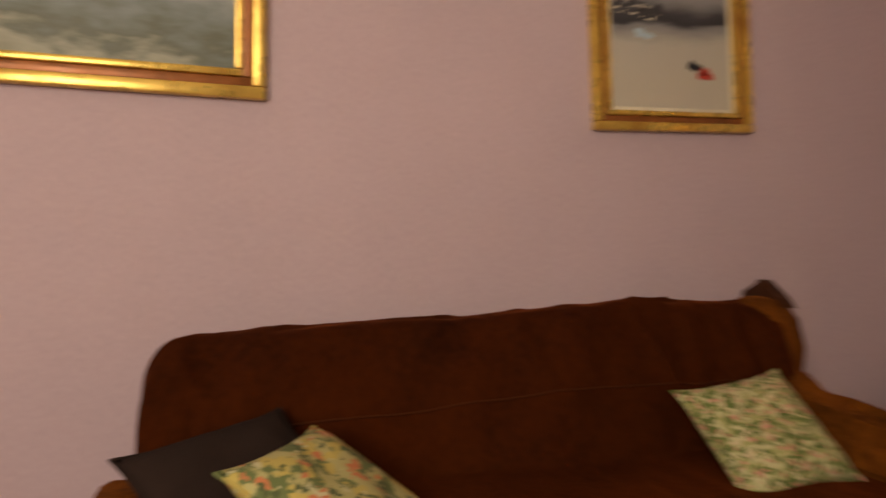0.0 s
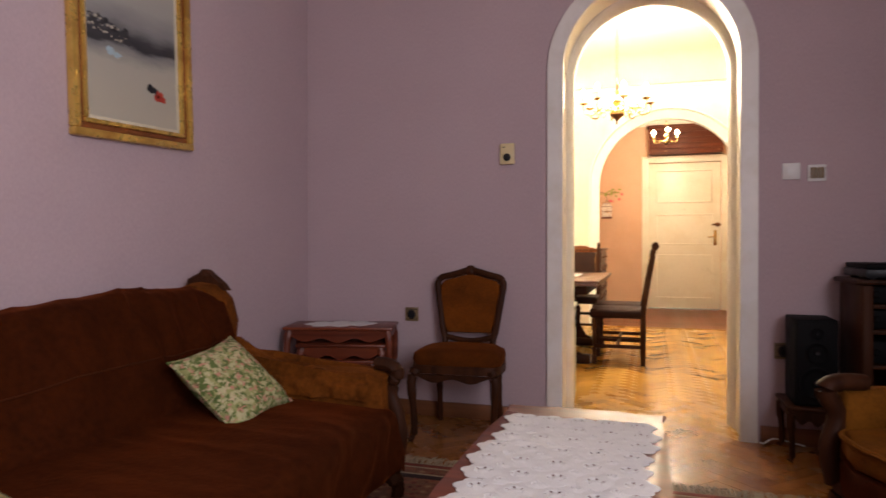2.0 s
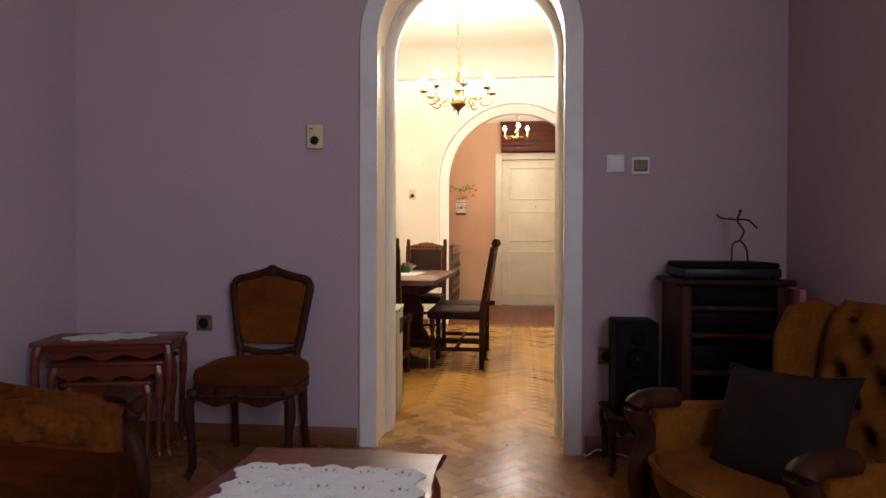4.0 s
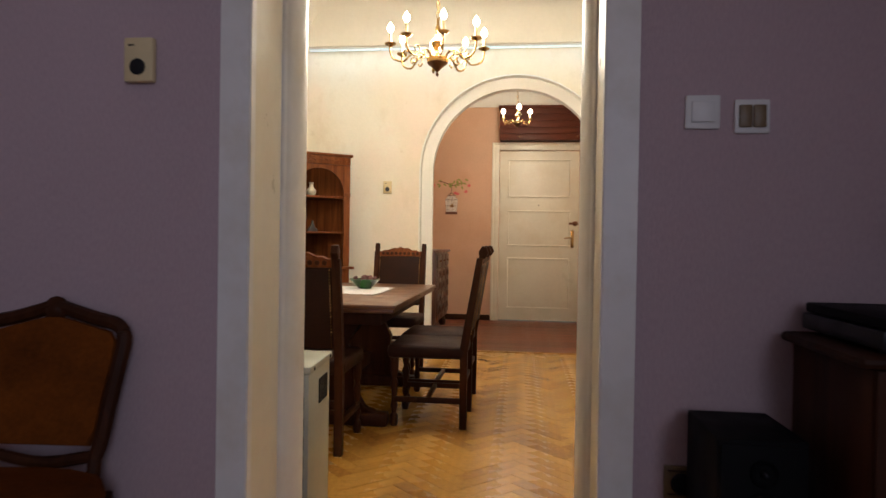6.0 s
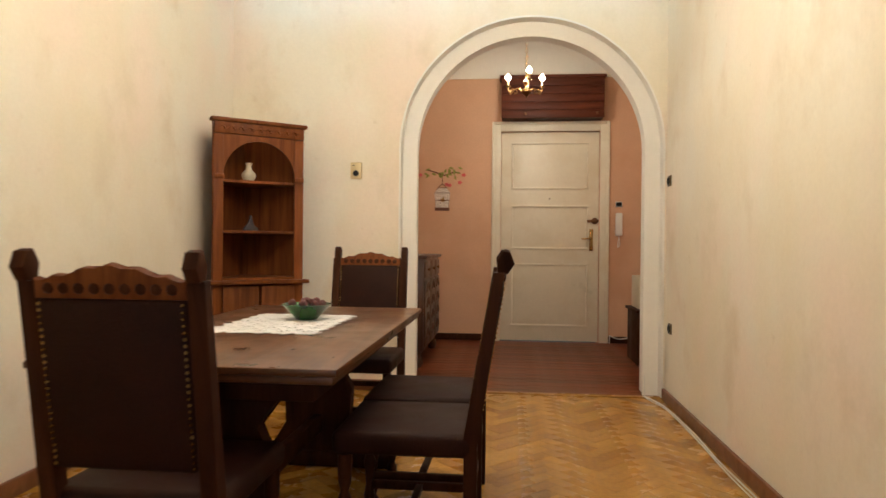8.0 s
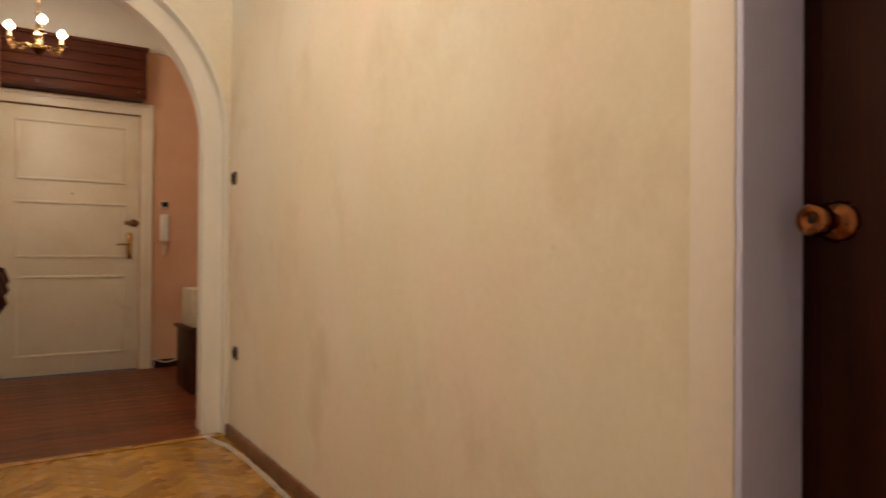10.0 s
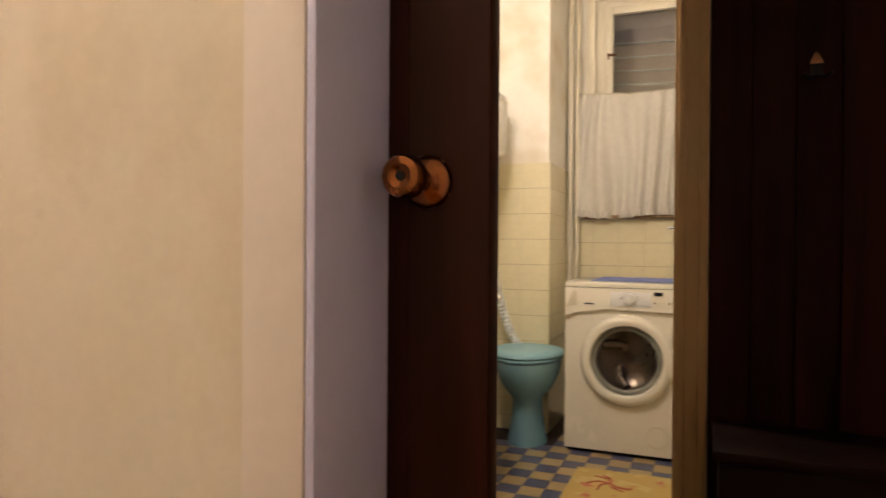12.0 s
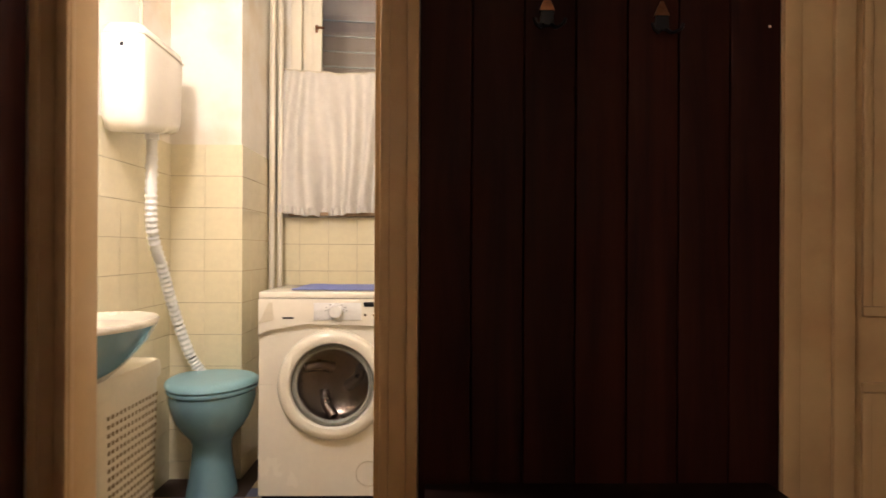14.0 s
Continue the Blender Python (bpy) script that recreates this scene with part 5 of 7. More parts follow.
def dining_chair(m, label="tall carved walnut dining chair with dark brown leather"):
    """Front to +y."""
    t = thing("dining_chair", label, "chair", m, "chairs round the dining table")
    bm = B(); box(bm, -0.215, -0.20, 0.38, 0.215, 0.235, 0.452, bevel=0.024, seg=3)
    for v in bm.verts:
        if v.co.z > 0.437:
            v.co.z += 0.012 * max(0, 1 - (v.co.x / 0.2) ** 2)
    part("seat", bm, "leather", t, "padded dark leather seat", 60)
    lean = 0.082
    for s in (-1, 1):
        bm = B()
        x = s * 0.192
        prism(bm, [(-0.17, 0), (-0.21, 0), (-0.21, 0.42), (-0.215 - lean * 0.9, 0.94), (-0.180 - lean * 0.9, 0.94), (-0.17, 0.45)], x - 0.02, x + 0.02, "x", bevel=0.004)
        part("rear_leg", bm, "walnut", t)
        bm = B(); prism(bm, [(-0.185 - lean, 0.935), (-0.215 - lean, 0.935), (-0.235 - lean, 0.965), (-0.222 - lean, 1.0), (-0.20 - lean, 1.005), (-0.18 - lean, 0.975)], x - 0.017, x + 0.017, "x", bevel=0.005); part("finial", bm, "walnut", t)
        bm = B(); lathe(bm, turned_leg(0.38), 14, pose(s * 0.185, 0.195, 0)); part("front_leg", bm, "walnut", t)
        part("side_stretcher", boxes((s * 0.19 - 0.012, -0.19, 0.135, s * 0.19 + 0.012, 0.195, 0.165), bevel=0.004), "walnut", t)
    part("cross_stretcher", boxes((-0.18, 0.0, 0.138, 0.18, 0.025, 0.162), bevel=0.004), "walnut", t)
    part("rear_stretcher", boxes((-0.172, -0.20, 0.23, 0.172, -0.182, 0.26), bevel=0.003), "walnut", t)
    tilt = pose(0, -0.195, 0.45, math.degrees(math.atan(lean / 0.5)), 0, 0)
    bm = B(); box(bm, -0.172, -0.018, 0.06, 0.172, 0.022, 0.455, bevel=0.012, m=tilt); part("back_panel", bm, "leather", t, "dark leather back panel", 60)
    crest = [(-0.172, 0.455), (0.172, 0.455), (0.172, 0.50)]
    for i in range(1, 24):
        k = 1 - 2 * i / 24
        crest.append((0.172 * k, 0.497 + 0.030 * math.cos(k * math.pi / 2) ** 2 + 0.006 * math.cos(k * 17)))
    crest.append((-0.172, 0.50))
    bm = B(); prism(bm, crest, -0.014, 0.012, "y", tilt, bevel=0.003); part("crest_rail", bm, "cabinet_oak", t, "carved wavy crest rail")
    bm = B()
    for i in range(9):
        x = -0.14 + 0.035 * i
        lathe(bm, [(0.0, 0.006), (0.010, 0.004), (0.013, 0.0)], 8, tilt @ pose(x, 0.012, 0.478, -90, 0, 0))
        lathe(bm, [(0.0, 0.006), (0.010, 0.004), (0.013, 0.0)], 8, tilt @ pose(x, -0.014, 0.478, 90, 0, 0))
    part("carving", bm, "walnut", t, "carved leaf bosses")
    bm = B()
    for s in (-1, 1):
        for i in range(26):
            lathe(bm, [(0.0045, 0), (0.003, 0.003), (0, 0.0035)], 6, tilt @ pose(s * 0.173, 0.0, 0.075 + i * 0.0148, 0, s * 90, 0))
            for q in (1, -1):
                lathe(bm, [(0.0045, 0), (0.003, 0.003), (0, 0.0035)], 6, tilt @ pose(s * 0.163, 0.022 if q > 0 else -0.018, 0.075 + i * 0.0148, -90 * q, 0, 0))
    part("nail_heads", bm, "brass", t, "row of brass nail heads")["kind"] = "stuff"
    return t


c = dining_chair(pose(-0.265, 2.15, 0, 0, 0, 90), "tall carved walnut dining chair beside the long table edge")
copy_thing(c, pose(-0.27, 2.62, 0, 0, 0, 89))
dining_chair(pose(-0.815, 1.605, 0, 0, 0, 0), "tall walnut dining chair turned to the table end")
dining_chair(pose(-0.745, 3.40, 0, 0, 0, 180), "tall carved walnut dining chair at the far table end")

TX0, TX1, TY0, TY1, TZ0 = -1.26, -0.40, 1.63, 3.28, 0.70
dt = thing("dining_table", "heavy brown oak dining table on carved trestle legs", "table")
M["table_top"] = wood("waxed_brown_table_top", (0.075, 0.028, 0.009), (0.15, 0.060, 0.020), 0.33, 1, 0.8, 0.15, 0.0)
part("tabletop", boxes((TX0, TY0, TZ0 - 0.022, TX1, TY1, TZ0), bevel=0.006), "table_top", dt)
part("draw_leaf", boxes((TX0 + 0.012, TY0 + 0.012, TZ0 - 0.044, TX1 - 0.012, TY1 - 0.012, TZ0 - 0.0225), bevel=0.005), "table_top", dt)
part("frieze", boxes((TX0 + 0.10, TY0 + 0.14, TZ0 - 0.12, TX1 - 0.10, TY1 - 0.14, TZ0 - 0.0445), bevel=0.004), "walnut", dt)
for y in (TY0 + 0.32, TY1 - 0.32):
    bm = B()
    prism(bm, [(-0.30, 0.07), (-0.20, 0.10), (-0.14, 0.2), (-0.16, 0.36), (-0.10, 0.46), (-0.20, 0.58), (0.20, 0.58), (0.10, 0.46), (0.16, 0.36), (0.14, 0.2), (0.20, 0.10), (0.30, 0.07)], -0.03, 0.03, "y", pose((TX0 + TX1) / 2, y, 0), bevel=0.008)
    part("trestle", bm, "walnut", dt)
    part("trestle_foot", boxes(((TX0 + TX1) / 2 - 0.34, y - 0.045, 0, (TX0 + TX1) / 2 + 0.34, y + 0.045, 0.075), bevel=0.015), "walnut", dt)
part("stretcher", boxes(((TX0 + TX1) / 2 - 0.02, TY0 + 0.3, 0.16, (TX0 + TX1) / 2 + 0.02, TY1 - 0.3, 0.24), bevel=0.006), "walnut", dt)

crochet("lace_cloth", "white crochet cloth lying on the dining table", "tablecloth", pose(0, 0, TZ0 + 0.001),
        [(-1.02 + 0.085 * i, 2.28 + 0.09 * j, 0.049, 6, 17 * i) for i in range(5) for j in range(7)] + [(-0.978 + 0.085 * i, 2.325 + 0.09 * j, 0.027, 6, 0) for i in range(4) for j in range(6)])
bw = thing("fruit_bowl", "green glazed bowl filled with dried cones", "bowl", pose(-0.80, 2.66, TZ0 + 0.007))
bm = B(); lathe(bm, [(0.0, 0.0), (0.045, 0.0), (0.05, 0.008), (0.09, 0.05), (0.105, 0.062), (0.10, 0.064), (0.085, 0.05), (0.045, 0.014), (0.0, 0.012)], 28); part("bowl", bm, "green_glass", bw)
M["cone"] = plain("dark_red_cone", (0.09, 0.02, 0.018), 0.6, 0, 0.4, 60, 200, 0.4)
rnd = random.Random(2)
for i in range(13):
    a, q = rnd.uniform(0, 6.28), rnd.uniform(0, 0.07)
    bm = B(); lathe(bm, [(0, -0.016), (0.012, -0.012), (0.016, 0), (0.011, 0.012), (0, 0.018)], 9, pose(q * math.cos(a), q * math.sin(a), 0.058 + 0.014 * rnd.random() + (0.07 - q) * 0.15, rnd.uniform(0, 180), rnd.uniform(0, 180), 0)); part("cone", bm, "cone", bw)


def chandelier(name, m, arms, radius, drop, ceiling_z, label, scale=1.0, bulb_r=0.021):
    t = thing(name, label, "chandelier", m)
    s = scale
    bm = B(); lathe(bm, [(0, 0), (0.006 * s, 0.004), (0.010 * s, 0.014 * s), (0.005 * s, 0.026 * s), (0.012 * s, 0.036 * s), (0.02 * s, 0.046 * s), (0.06 * s, 0.078 * s), (0.064 * s, 0.086 * s)], 24); part("bowl", bm, "bronze", t, "dark bronze bowl with a pointed drop")
    bm = B(); lathe(bm, [(0.064 * s, 0.087 * s), (0.066 * s, 0.095 * s), (0.062 * s, 0.118 * s), (0.04 * s, 0.124 * s), (0.016 * s, 0.135 * s), (0.012 * s, 0.16 * s), (0.036 * s, 0.185 * s), (0.042 * s, 0.21 * s), (0.02 * s, 0.24 * s), (0.010 * s, 0.26 * s), (0.018 * s, 0.29 * s), (0.008 * s, 0.32 * s), (0.008 * s, drop)], 20); part("stem", bm, "brass", t)
    for i in range(arms):
        a = 2 * math.pi * (i + 0.3) / arms
        R = pose(0, 0, 0, 0, 0, math.degrees(a))
        bm = B()
        tube(bm, curve([(0.05 * s, 0, 0.10 * s), (0.10 * s, 0, 0.145 * s), (0.16 * s, 0, 0.13 * s), (0.21 * s, 0, 0.085 * s), (radius - 0.02, 0, 0.10 * s), (radius, 0, 0.145 * s), (radius, 0, 0.175 * s)], 6), 0.0065 * s, 8)
        tube(bm, curve([(0.16 * s, 0, 0.13 * s), (0.19 * s, 0, 0.15 * s), (0.215 * s, 0, 0.135 * s), (0.205 * s, 0, 0.115 * s), (0.19 * s, 0, 0.122 * s)], 5), 0.0045 * s, 6)
        tube(bm, curve([(0.13 * s, 0, 0.138 * s), (0.12 * s, 0, 0.105 * s), (0.14 * s, 0, 0.085 * s), (0.155 * s, 0, 0.10 * s)], 5), 0.0045 * s, 6)
        bmesh.ops.transform(bm, matrix=R, verts=bm.verts[:])
        arm = part("arm", bm, "brass", t)
        C = R @ pose(radius, 0, 0)
        bm = B(); lathe(bm, [(0.006, 0.17 * s), (0.032 * s, 0.182 * s), (0.036 * s, 0.19 * s), (0.03 * s, 0.188 * s), (0.012, 0.186 * s)], 18, C); part("drip_pan", bm, "brass", arm)
        bm = B(); lathe(bm, [(0.0095, 0.186 * s), (0.0095, 0.186 * s + 0.065 * s), (0.006, 0.19 * s + 0.066 * s)], 14, C); part("candle_sleeve", bm, "ivory", arm, "ivory candle sleeve")
        b0 = 0.19 * s + 0.066 * s
        bm = B(); lathe(bm, [(0.008, b0), (bulb_r, b0 + 0.022), (bulb_r * 0.9, b0 + 0.035), (0.007, b0 + 0.055), (0, b0 + 0.066)], 14, C); part("bulb", bm, "bulb", arm, "lit candle bulb")
    z0, links = drop, int((ceiling_z - drop - 0.06) / 0.032)
    bm = B()
    for i in range(links):
        pts = [Vector((0.010 * math.cos(q), 0, z0 + 0.018 + i * 0.032 + 0.021 * math.sin(q))) for q in [2 * math.pi * k / 12 for k in range(13)]]
        if i % 2:
            pts = [Vector((0, p.x, p.z)) for p in pts]
        tube(bm, pts, 0.0025, 6)
    part("chain", bm, "brass", t)
    bm = B(); lathe(bm, [(0.006, ceiling_z - 0.075), (0.03, ceiling_z - 0.06), (0.05, ceiling_z - 0.02), (0.055, ceiling_z)], 20); part("ceiling_rose", bm, "brass", t)
    return t


chandelier("chandelier", pose(-0.303, 2.40, 2.04), 8, 0.29, 0.36, ZD - 2.04, "eight-armed brass chandelier with lit candle bulbs")
chandelier("hall_chandelier", pose(0.178, 5.8, 2.30), 3, 0.175, 0.28, ZC - 2.30, "three-armed brass hall chandelier with lit bulbs", 0.72, 0.026)

# strip light under the cove ledge
sl = thing("strip_light", "cool white strip light fixed under the cove ledge", "light")
part("housing", boxes((-1.80, YA - 0.075, 2.828, 0.955, YA - 0.035, 2.844), bevel=0.002), "white_plastic", sl)
for i in range(4):
    x = -1.79 + 0.685 * i
    part("tube", boxes((x, YA - 0.068, 2.818, x + 0.675, YA - 0.042, 2.8275), bevel=0.003), "led", sl, "lit tube")

for x in (DL + 0.045, DR - 0.075):
    sd = thing("strip_light", "short unlit strip light lying along the side cove ledge", "light")
    part("housing", boxes((x, 2.6, 2.833, x + 0.03, YA - 0.12, 2.8485), bevel=0.002), "heater_grey", sd)
    for i in range(3):
        part("tube", boxes((x + 0.004, 2.62 + 0.6 * i, 2.8255, x + 0.026, 3.2 + 0.6 * i, 2.8325), bevel=0.002), "white_plastic", sd)

# corner cabinet
cc = thing("corner_cabinet", "brown carved oak corner cabinet with arched open shelves", "cabinet")
RA, LA = Vector((-1.335, 4.255, 0)), Vector((-1.79, 3.90, 0))
U = (RA - LA).normalized()
CM = Matrix.Translation((LA + RA) / 2) @ pose(0, 0, 0, 0, 0, math.degrees(math.atan2(U.y, U.x)))
W = (RA - LA).length
cc.matrix_world = CM
h0 = W / 2 - 0.06
op = arch_points(0, 1.44, h0, 18, 0.80)
for s in (-1, 1):
    part("stile", boxes((s * (W / 2) - 0.06 * (s > 0), -0.022, 0.0, s * (W / 2) + 0.06 * (s < 0), 0.0, 1.70), bevel=0.004), "cabinet_oak", cc)
    part("capital", boxes((s * (W / 2) - 0.066 * (s > 0) , -0.034, 1.42, s * (W / 2) + 0.066 * (s < 0), -0.0225, 1.45), bevel=0.004), "cabinet_oak", cc)
bm = B()
arc = op[1:-1]
for (xa, za), (xb, zb) in zip(arc, arc[1:]):
    vs = [bm.verts.new((x, y, z)) for y in (-0.02, 0.0) for x, z in ((xa, za), (xb, zb), (xb, 1.70), (xa, 1.70))]
    for f in ((0, 1, 2, 3), (4, 5, 6, 7), (0, 1, 5, 4), (2, 3, 7, 6)):
        bm.faces.new([vs[i] for i in f])
part("arched_header", bm, "cabinet_oak", cc, smooth=20)
part("cornice", boxes((-W / 2 - 0.02, -0.045, 1.775, W / 2 + 0.02, 0.02, 1.80), bevel=0.008), "cabinet_oak", cc)
part("frieze", boxes((-W / 2 + 0.001, -0.03, 1.702, W / 2 - 0.001, 0.0, 1.774), bevel=0.003), "cabinet_oak", cc)
bm = B()
for i in range(9):
    x = -W / 2 + 0.06 + i * (W - 0.12) / 8
    tube(bm, curve([(x - 0.022, -0.031, 1.735), (x - 0.006, -0.033, 1.75), (x + 0.008, -0.033, 1.728), (x + 0.024, -0.031, 1.742)], 5), 0.005, 6)
part("carved_scrolls", bm, "cabinet_oak", cc)
back = [(-W / 2, 0.001), (W / 2, 0.001), (W / 2 - 0.02, 0.10), (0.02, 0.42), (-W / 2 + 0.03, 0.13)]
for nm, z in (("shelf", 0.80), ("shelf", 1.10), ("shelf", 1.42)):
    bm = B(); prism(bm, [(x * 0.97, y) for x, y in back], z - 0.018, z, "z", bevel=0.002); part(nm, bm, "cabinet_oak", cc)
for (xa, ya), (xb, yb) in zip(back[1:], back[2:] + back[:1]):
    d = Vector((yb - ya, xa - xb, 0)).normalized() * 0.006
    bm = B(); prism(bm, [(xa, ya), (xb, yb), (xb + d.x, yb + d.y), (xa + d.x, ya + d.y)], 0.0, 1.775, "z"); part("back_board", bm, "cabinet_oak", cc)
part("ledge", boxes((-W / 2 - 0.03, -0.07, 0.76, W / 2 + 0.03, -0.0, 0.785), bevel=0.006), "cabinet_oak", cc)
for s in (-1, 1):
    part("cupboard_door", boxes((s * 0.008 if s > 0 else -W / 2 + 0.06, -0.04, 0.10, W / 2 - 0.06 if s > 0 else -0.008, -0.0225, 0.75), bevel=0.004), "cabinet_oak", cc)
bm = B(); lathe(bm, [(0, 0), (0.028, 0), (0.045, 0.03), (0.043, 0.05), (0.02, 0.075), (0.016, 0.10), (0.024, 0.118), (0.018, 0.118), (0.012, 0.09), (0, 0.06)], 22, CM @ pose(-0.045, 0.08, 1.42))
M["cream_glaze"] = plain("cream_glazed_pottery", (0.55, 0.50, 0.38), 0.25)
solid("vase", bm, "cream_glaze", "small cream pottery vase on a cabinet shelf", "vase")
bm = B(); prism(bm, [(-0.05, 0), (0.05, 0), (0.045, 0.02), (0.02, 0.035), (0.012, 0.06), (0.004, 0.10), (-0.004, 0.10), (-0.01, 0.06), (-0.025, 0.04), (-0.045, 0.02)], -0.012, 0.012, "y", CM @ pose(-0.03, 0.08, 1.10), bevel=0.003)
solid("metal_ornament", bm, "wire", "dark pointed metal ornament on a cabinet shelf", "ornament")

wall_box(pose(-1.029, YA - 0.002, 1.475), "ivory plastic wall thermostat with a black dial")
plate("light_switch", "small brown pair of rocker switches on the plaster", pose(DR - 0.001, 4.41, 1.45, 0, 0, -90), 0.07, "socket")
plate("wall_socket", "brown wall socket low on the plaster", pose(DR - 0.001, 4.36, 0.49, 0, 0, -90), 0.07, "socket")
bm = B(); tube(bm, curve([(0.94, 4.50, 0.02), (0.99, 4.44, 0.008), (1.035, 4.2, 0.006), (1.045, 3.6, 0.006), (1.035, 3.2, 0.006), (1.045, 2.6, 0.006), (1.03, 2.2, 0.006), (1.045, 1.7, 0.006)], 7), 0.004, 6)
solid("floor_cable", bm, "white_plastic", "white cable lying along the baseboard", "cable")
bm = B(); tube(bm, curve([(0.945, 4.49, 0.16), (0.95, 4.485, 0.06), (0.96, 4.47, 0.01), (1.02, 4.2, 0.006), (1.03, 3.6, 0.006), (1.02, 3.0, 0.006), (1.032, 2.4, 0.006), (1.02, 1.7, 0.006)], 7), 0.0033, 6)
solid("floor_cable", bm, "white_plastic", "second thin white cable beside the baseboard", "cable")

# electric heater
ht = thing("storage_heater", "pale grey enamel electric heater with dark vents", "heater", pose(-0.465, 0.603, 0, 0, 0, 4))
part("casing", boxes((-0.62, -0.155, 0.03, -0.004, 0.155, 0.585), bevel=0.006), "heater_grey", ht)
part("lid", boxes((-0.63, -0.165, 0.587, 0.004, 0.165, 0.612), bevel=0.006), "heater_grey", ht)
for i in range(9):
    part("vent_slat", boxes((-0.0035, -0.02 + 0.014 * i, 0.46, 0.0005, -0.012 + 0.014 * i, 0.545)), "black_plastic", ht)
for i in range(7):
    part("grille_slot", boxes((-0.06, -0.1585, 0.08 + 0.065 * i, -0.02, -0.1552, 0.12 + 0.065 * i)), "black_plastic", ht)
for y in (-0.12, 0.12):
    bm = B(); lathe(bm, [(0.007, 0), (0.006, 0.003), (0, 0.004)], 10, pose(0.0045, y, 0.60, 0, 90, 0)); part("screw", bm, "black_plastic", ht)
    for x in (-0.56, -0.06):
        part("foot", boxes((x - 0.03, y - 0.02, 0, x + 0.03, y + 0.02, 0.029)), "black_plastic", ht)

# ---- hall things ----
dr = tagged(new("door_1"), "closed cream painted panelled entrance door", "door", kind="structure")
part("leaf", boxes((-0.048, YH + 0.02, 0.008, 0.983, YH + 0.06, 2.228), bevel=0.003), "cream_paint", dr)
for z0_, z1_ in ((0.16, 0.83), (0.98, 1.45), (1.62, 2.12)):
    a0, a1, yf = 0.06, 0.875, YH + 0.0195
    for nm, q in (("panel_bead", (a0, z0_, a1, z0_ + 0.022)), ("panel_bead", (a0, z1_ - 0.022, a1, z1_)), ("panel_bead", (a0, z0_ + 0.0225, a0 + 0.022, z1_ - 0.0225)), ("panel_bead", (a1 - 0.022, z0_ + 0.0225, a1, z1_ - 0.0225))):
        part(nm, boxes((q[0], yf - 0.011, q[1], q[2], yf, q[3]), bevel=0.004), "cream_paint", dr)
part("lock_plate", boxes((0.885, YH + 0.008, 0.97, 0.925, YH + 0.0195, 1.20), bevel=0.003), "brass", dr, "long brass lock plate")
bm = B(); tube(bm, curve([(0.905, YH + 0.008, 1.10), (0.905, YH - 0.035, 1.10), (0.88, YH - 0.045, 1.10), (0.80, YH - 0.045, 1.095)], 5), 0.009, 8); part("door_handle", bm, "brass", dr)
bm = B(); lathe(bm, [(0.034, 0), (0.034, 0.012), (0.026, 0.018), (0.014, 0.03), (0, 0.031)], 18, pose(0.94, YH + 0.0195, 1.285, 90, 0, 0)); part("dead_lock", bm, "bronze", dr)
part("lock_bar", boxes((0.86, YH + 0.0, 1.27, 0.98, YH + 0.0194, 1.30), bevel=0.004), "bronze", dr)
bm = B(); lathe(bm, [(0.008, 0), (0.007, 0.004), (0, 0.005)], 10, pose(0.466, YH + 0.0195, 1.52, 90, 0, 0)); part("peephole", bm, "bronze", dr)
for z in (0.3, 1.95):
    bm = B(); lathe(bm, [(0.009, 0), (0.009, 0.12)], 10, pose(-0.055, YH + 0.012, z)); part("hinge", bm, "cream_paint", dr)
fr = tagged(new("trim_entrance_door"), "cream painted moulded door frame", "trim", kind="structure")
for a in ((-0.138, 0, -0.052, 2.32), (0.988, 0, 1.074, 2.32), (-0.0515, 2.234, 0.9875, 2.32)):
    part("frame_board", boxes((a[0], YH - 0.022, a[1], a[2], YH - 0.001, a[3]), bevel=0.004), "cream_paint", fr)
for a in ((-0.148, 0, -0.118, 2.335), (1.054, 0, 1.084, 2.335), (-0.117, 2.305, 1.053, 2.335)):
    part("frame_bead", boxes((a[0], YH - 0.034, a[1], a[2], YH - 0.0225, a[3]), bevel=0.004), "cream_paint", fr)
ov = thing("overdoor_cupboard", "red-brown planked cupboard above the entrance door", "cupboard")
M["mahogany_dark"] = wood("dark_red_plank", (0.062, 0.014, 0.006), (0.125, 0.032, 0.013), 0.5, 0, 1, 0.0, 0.2, 0.2)
for i in range(5):
    part("plank", boxes((-0.05, YH - 0.20, 2.342 + 0.083 * i, 1.0, YH - 0.182, 2.342 + 0.083 * i + 0.080), bevel=0.004), "mahogany_dark", ov)
part("carcass", boxes((-0.045, YH - 0.1815, 2.345, 0.995, YH - 0.001, 2.75)), "mahogany_dark", ov)
part("top_moulding", boxes((-0.07, YH - 0.21, 2.757, 1.02, YH - 0.001, 2.785), bevel=0.005), "mahogany_dark", ov)
for x in (0.20, 0.93):
    bm = B(); lathe(bm, [(0.012, 0), (0.016, 0.006), (0.012, 0.014), (0, 0.016)], 12, pose(x, YH - 0.20, 2.385, 90, 0, 0)); part("knob", bm, "bronze", ov)

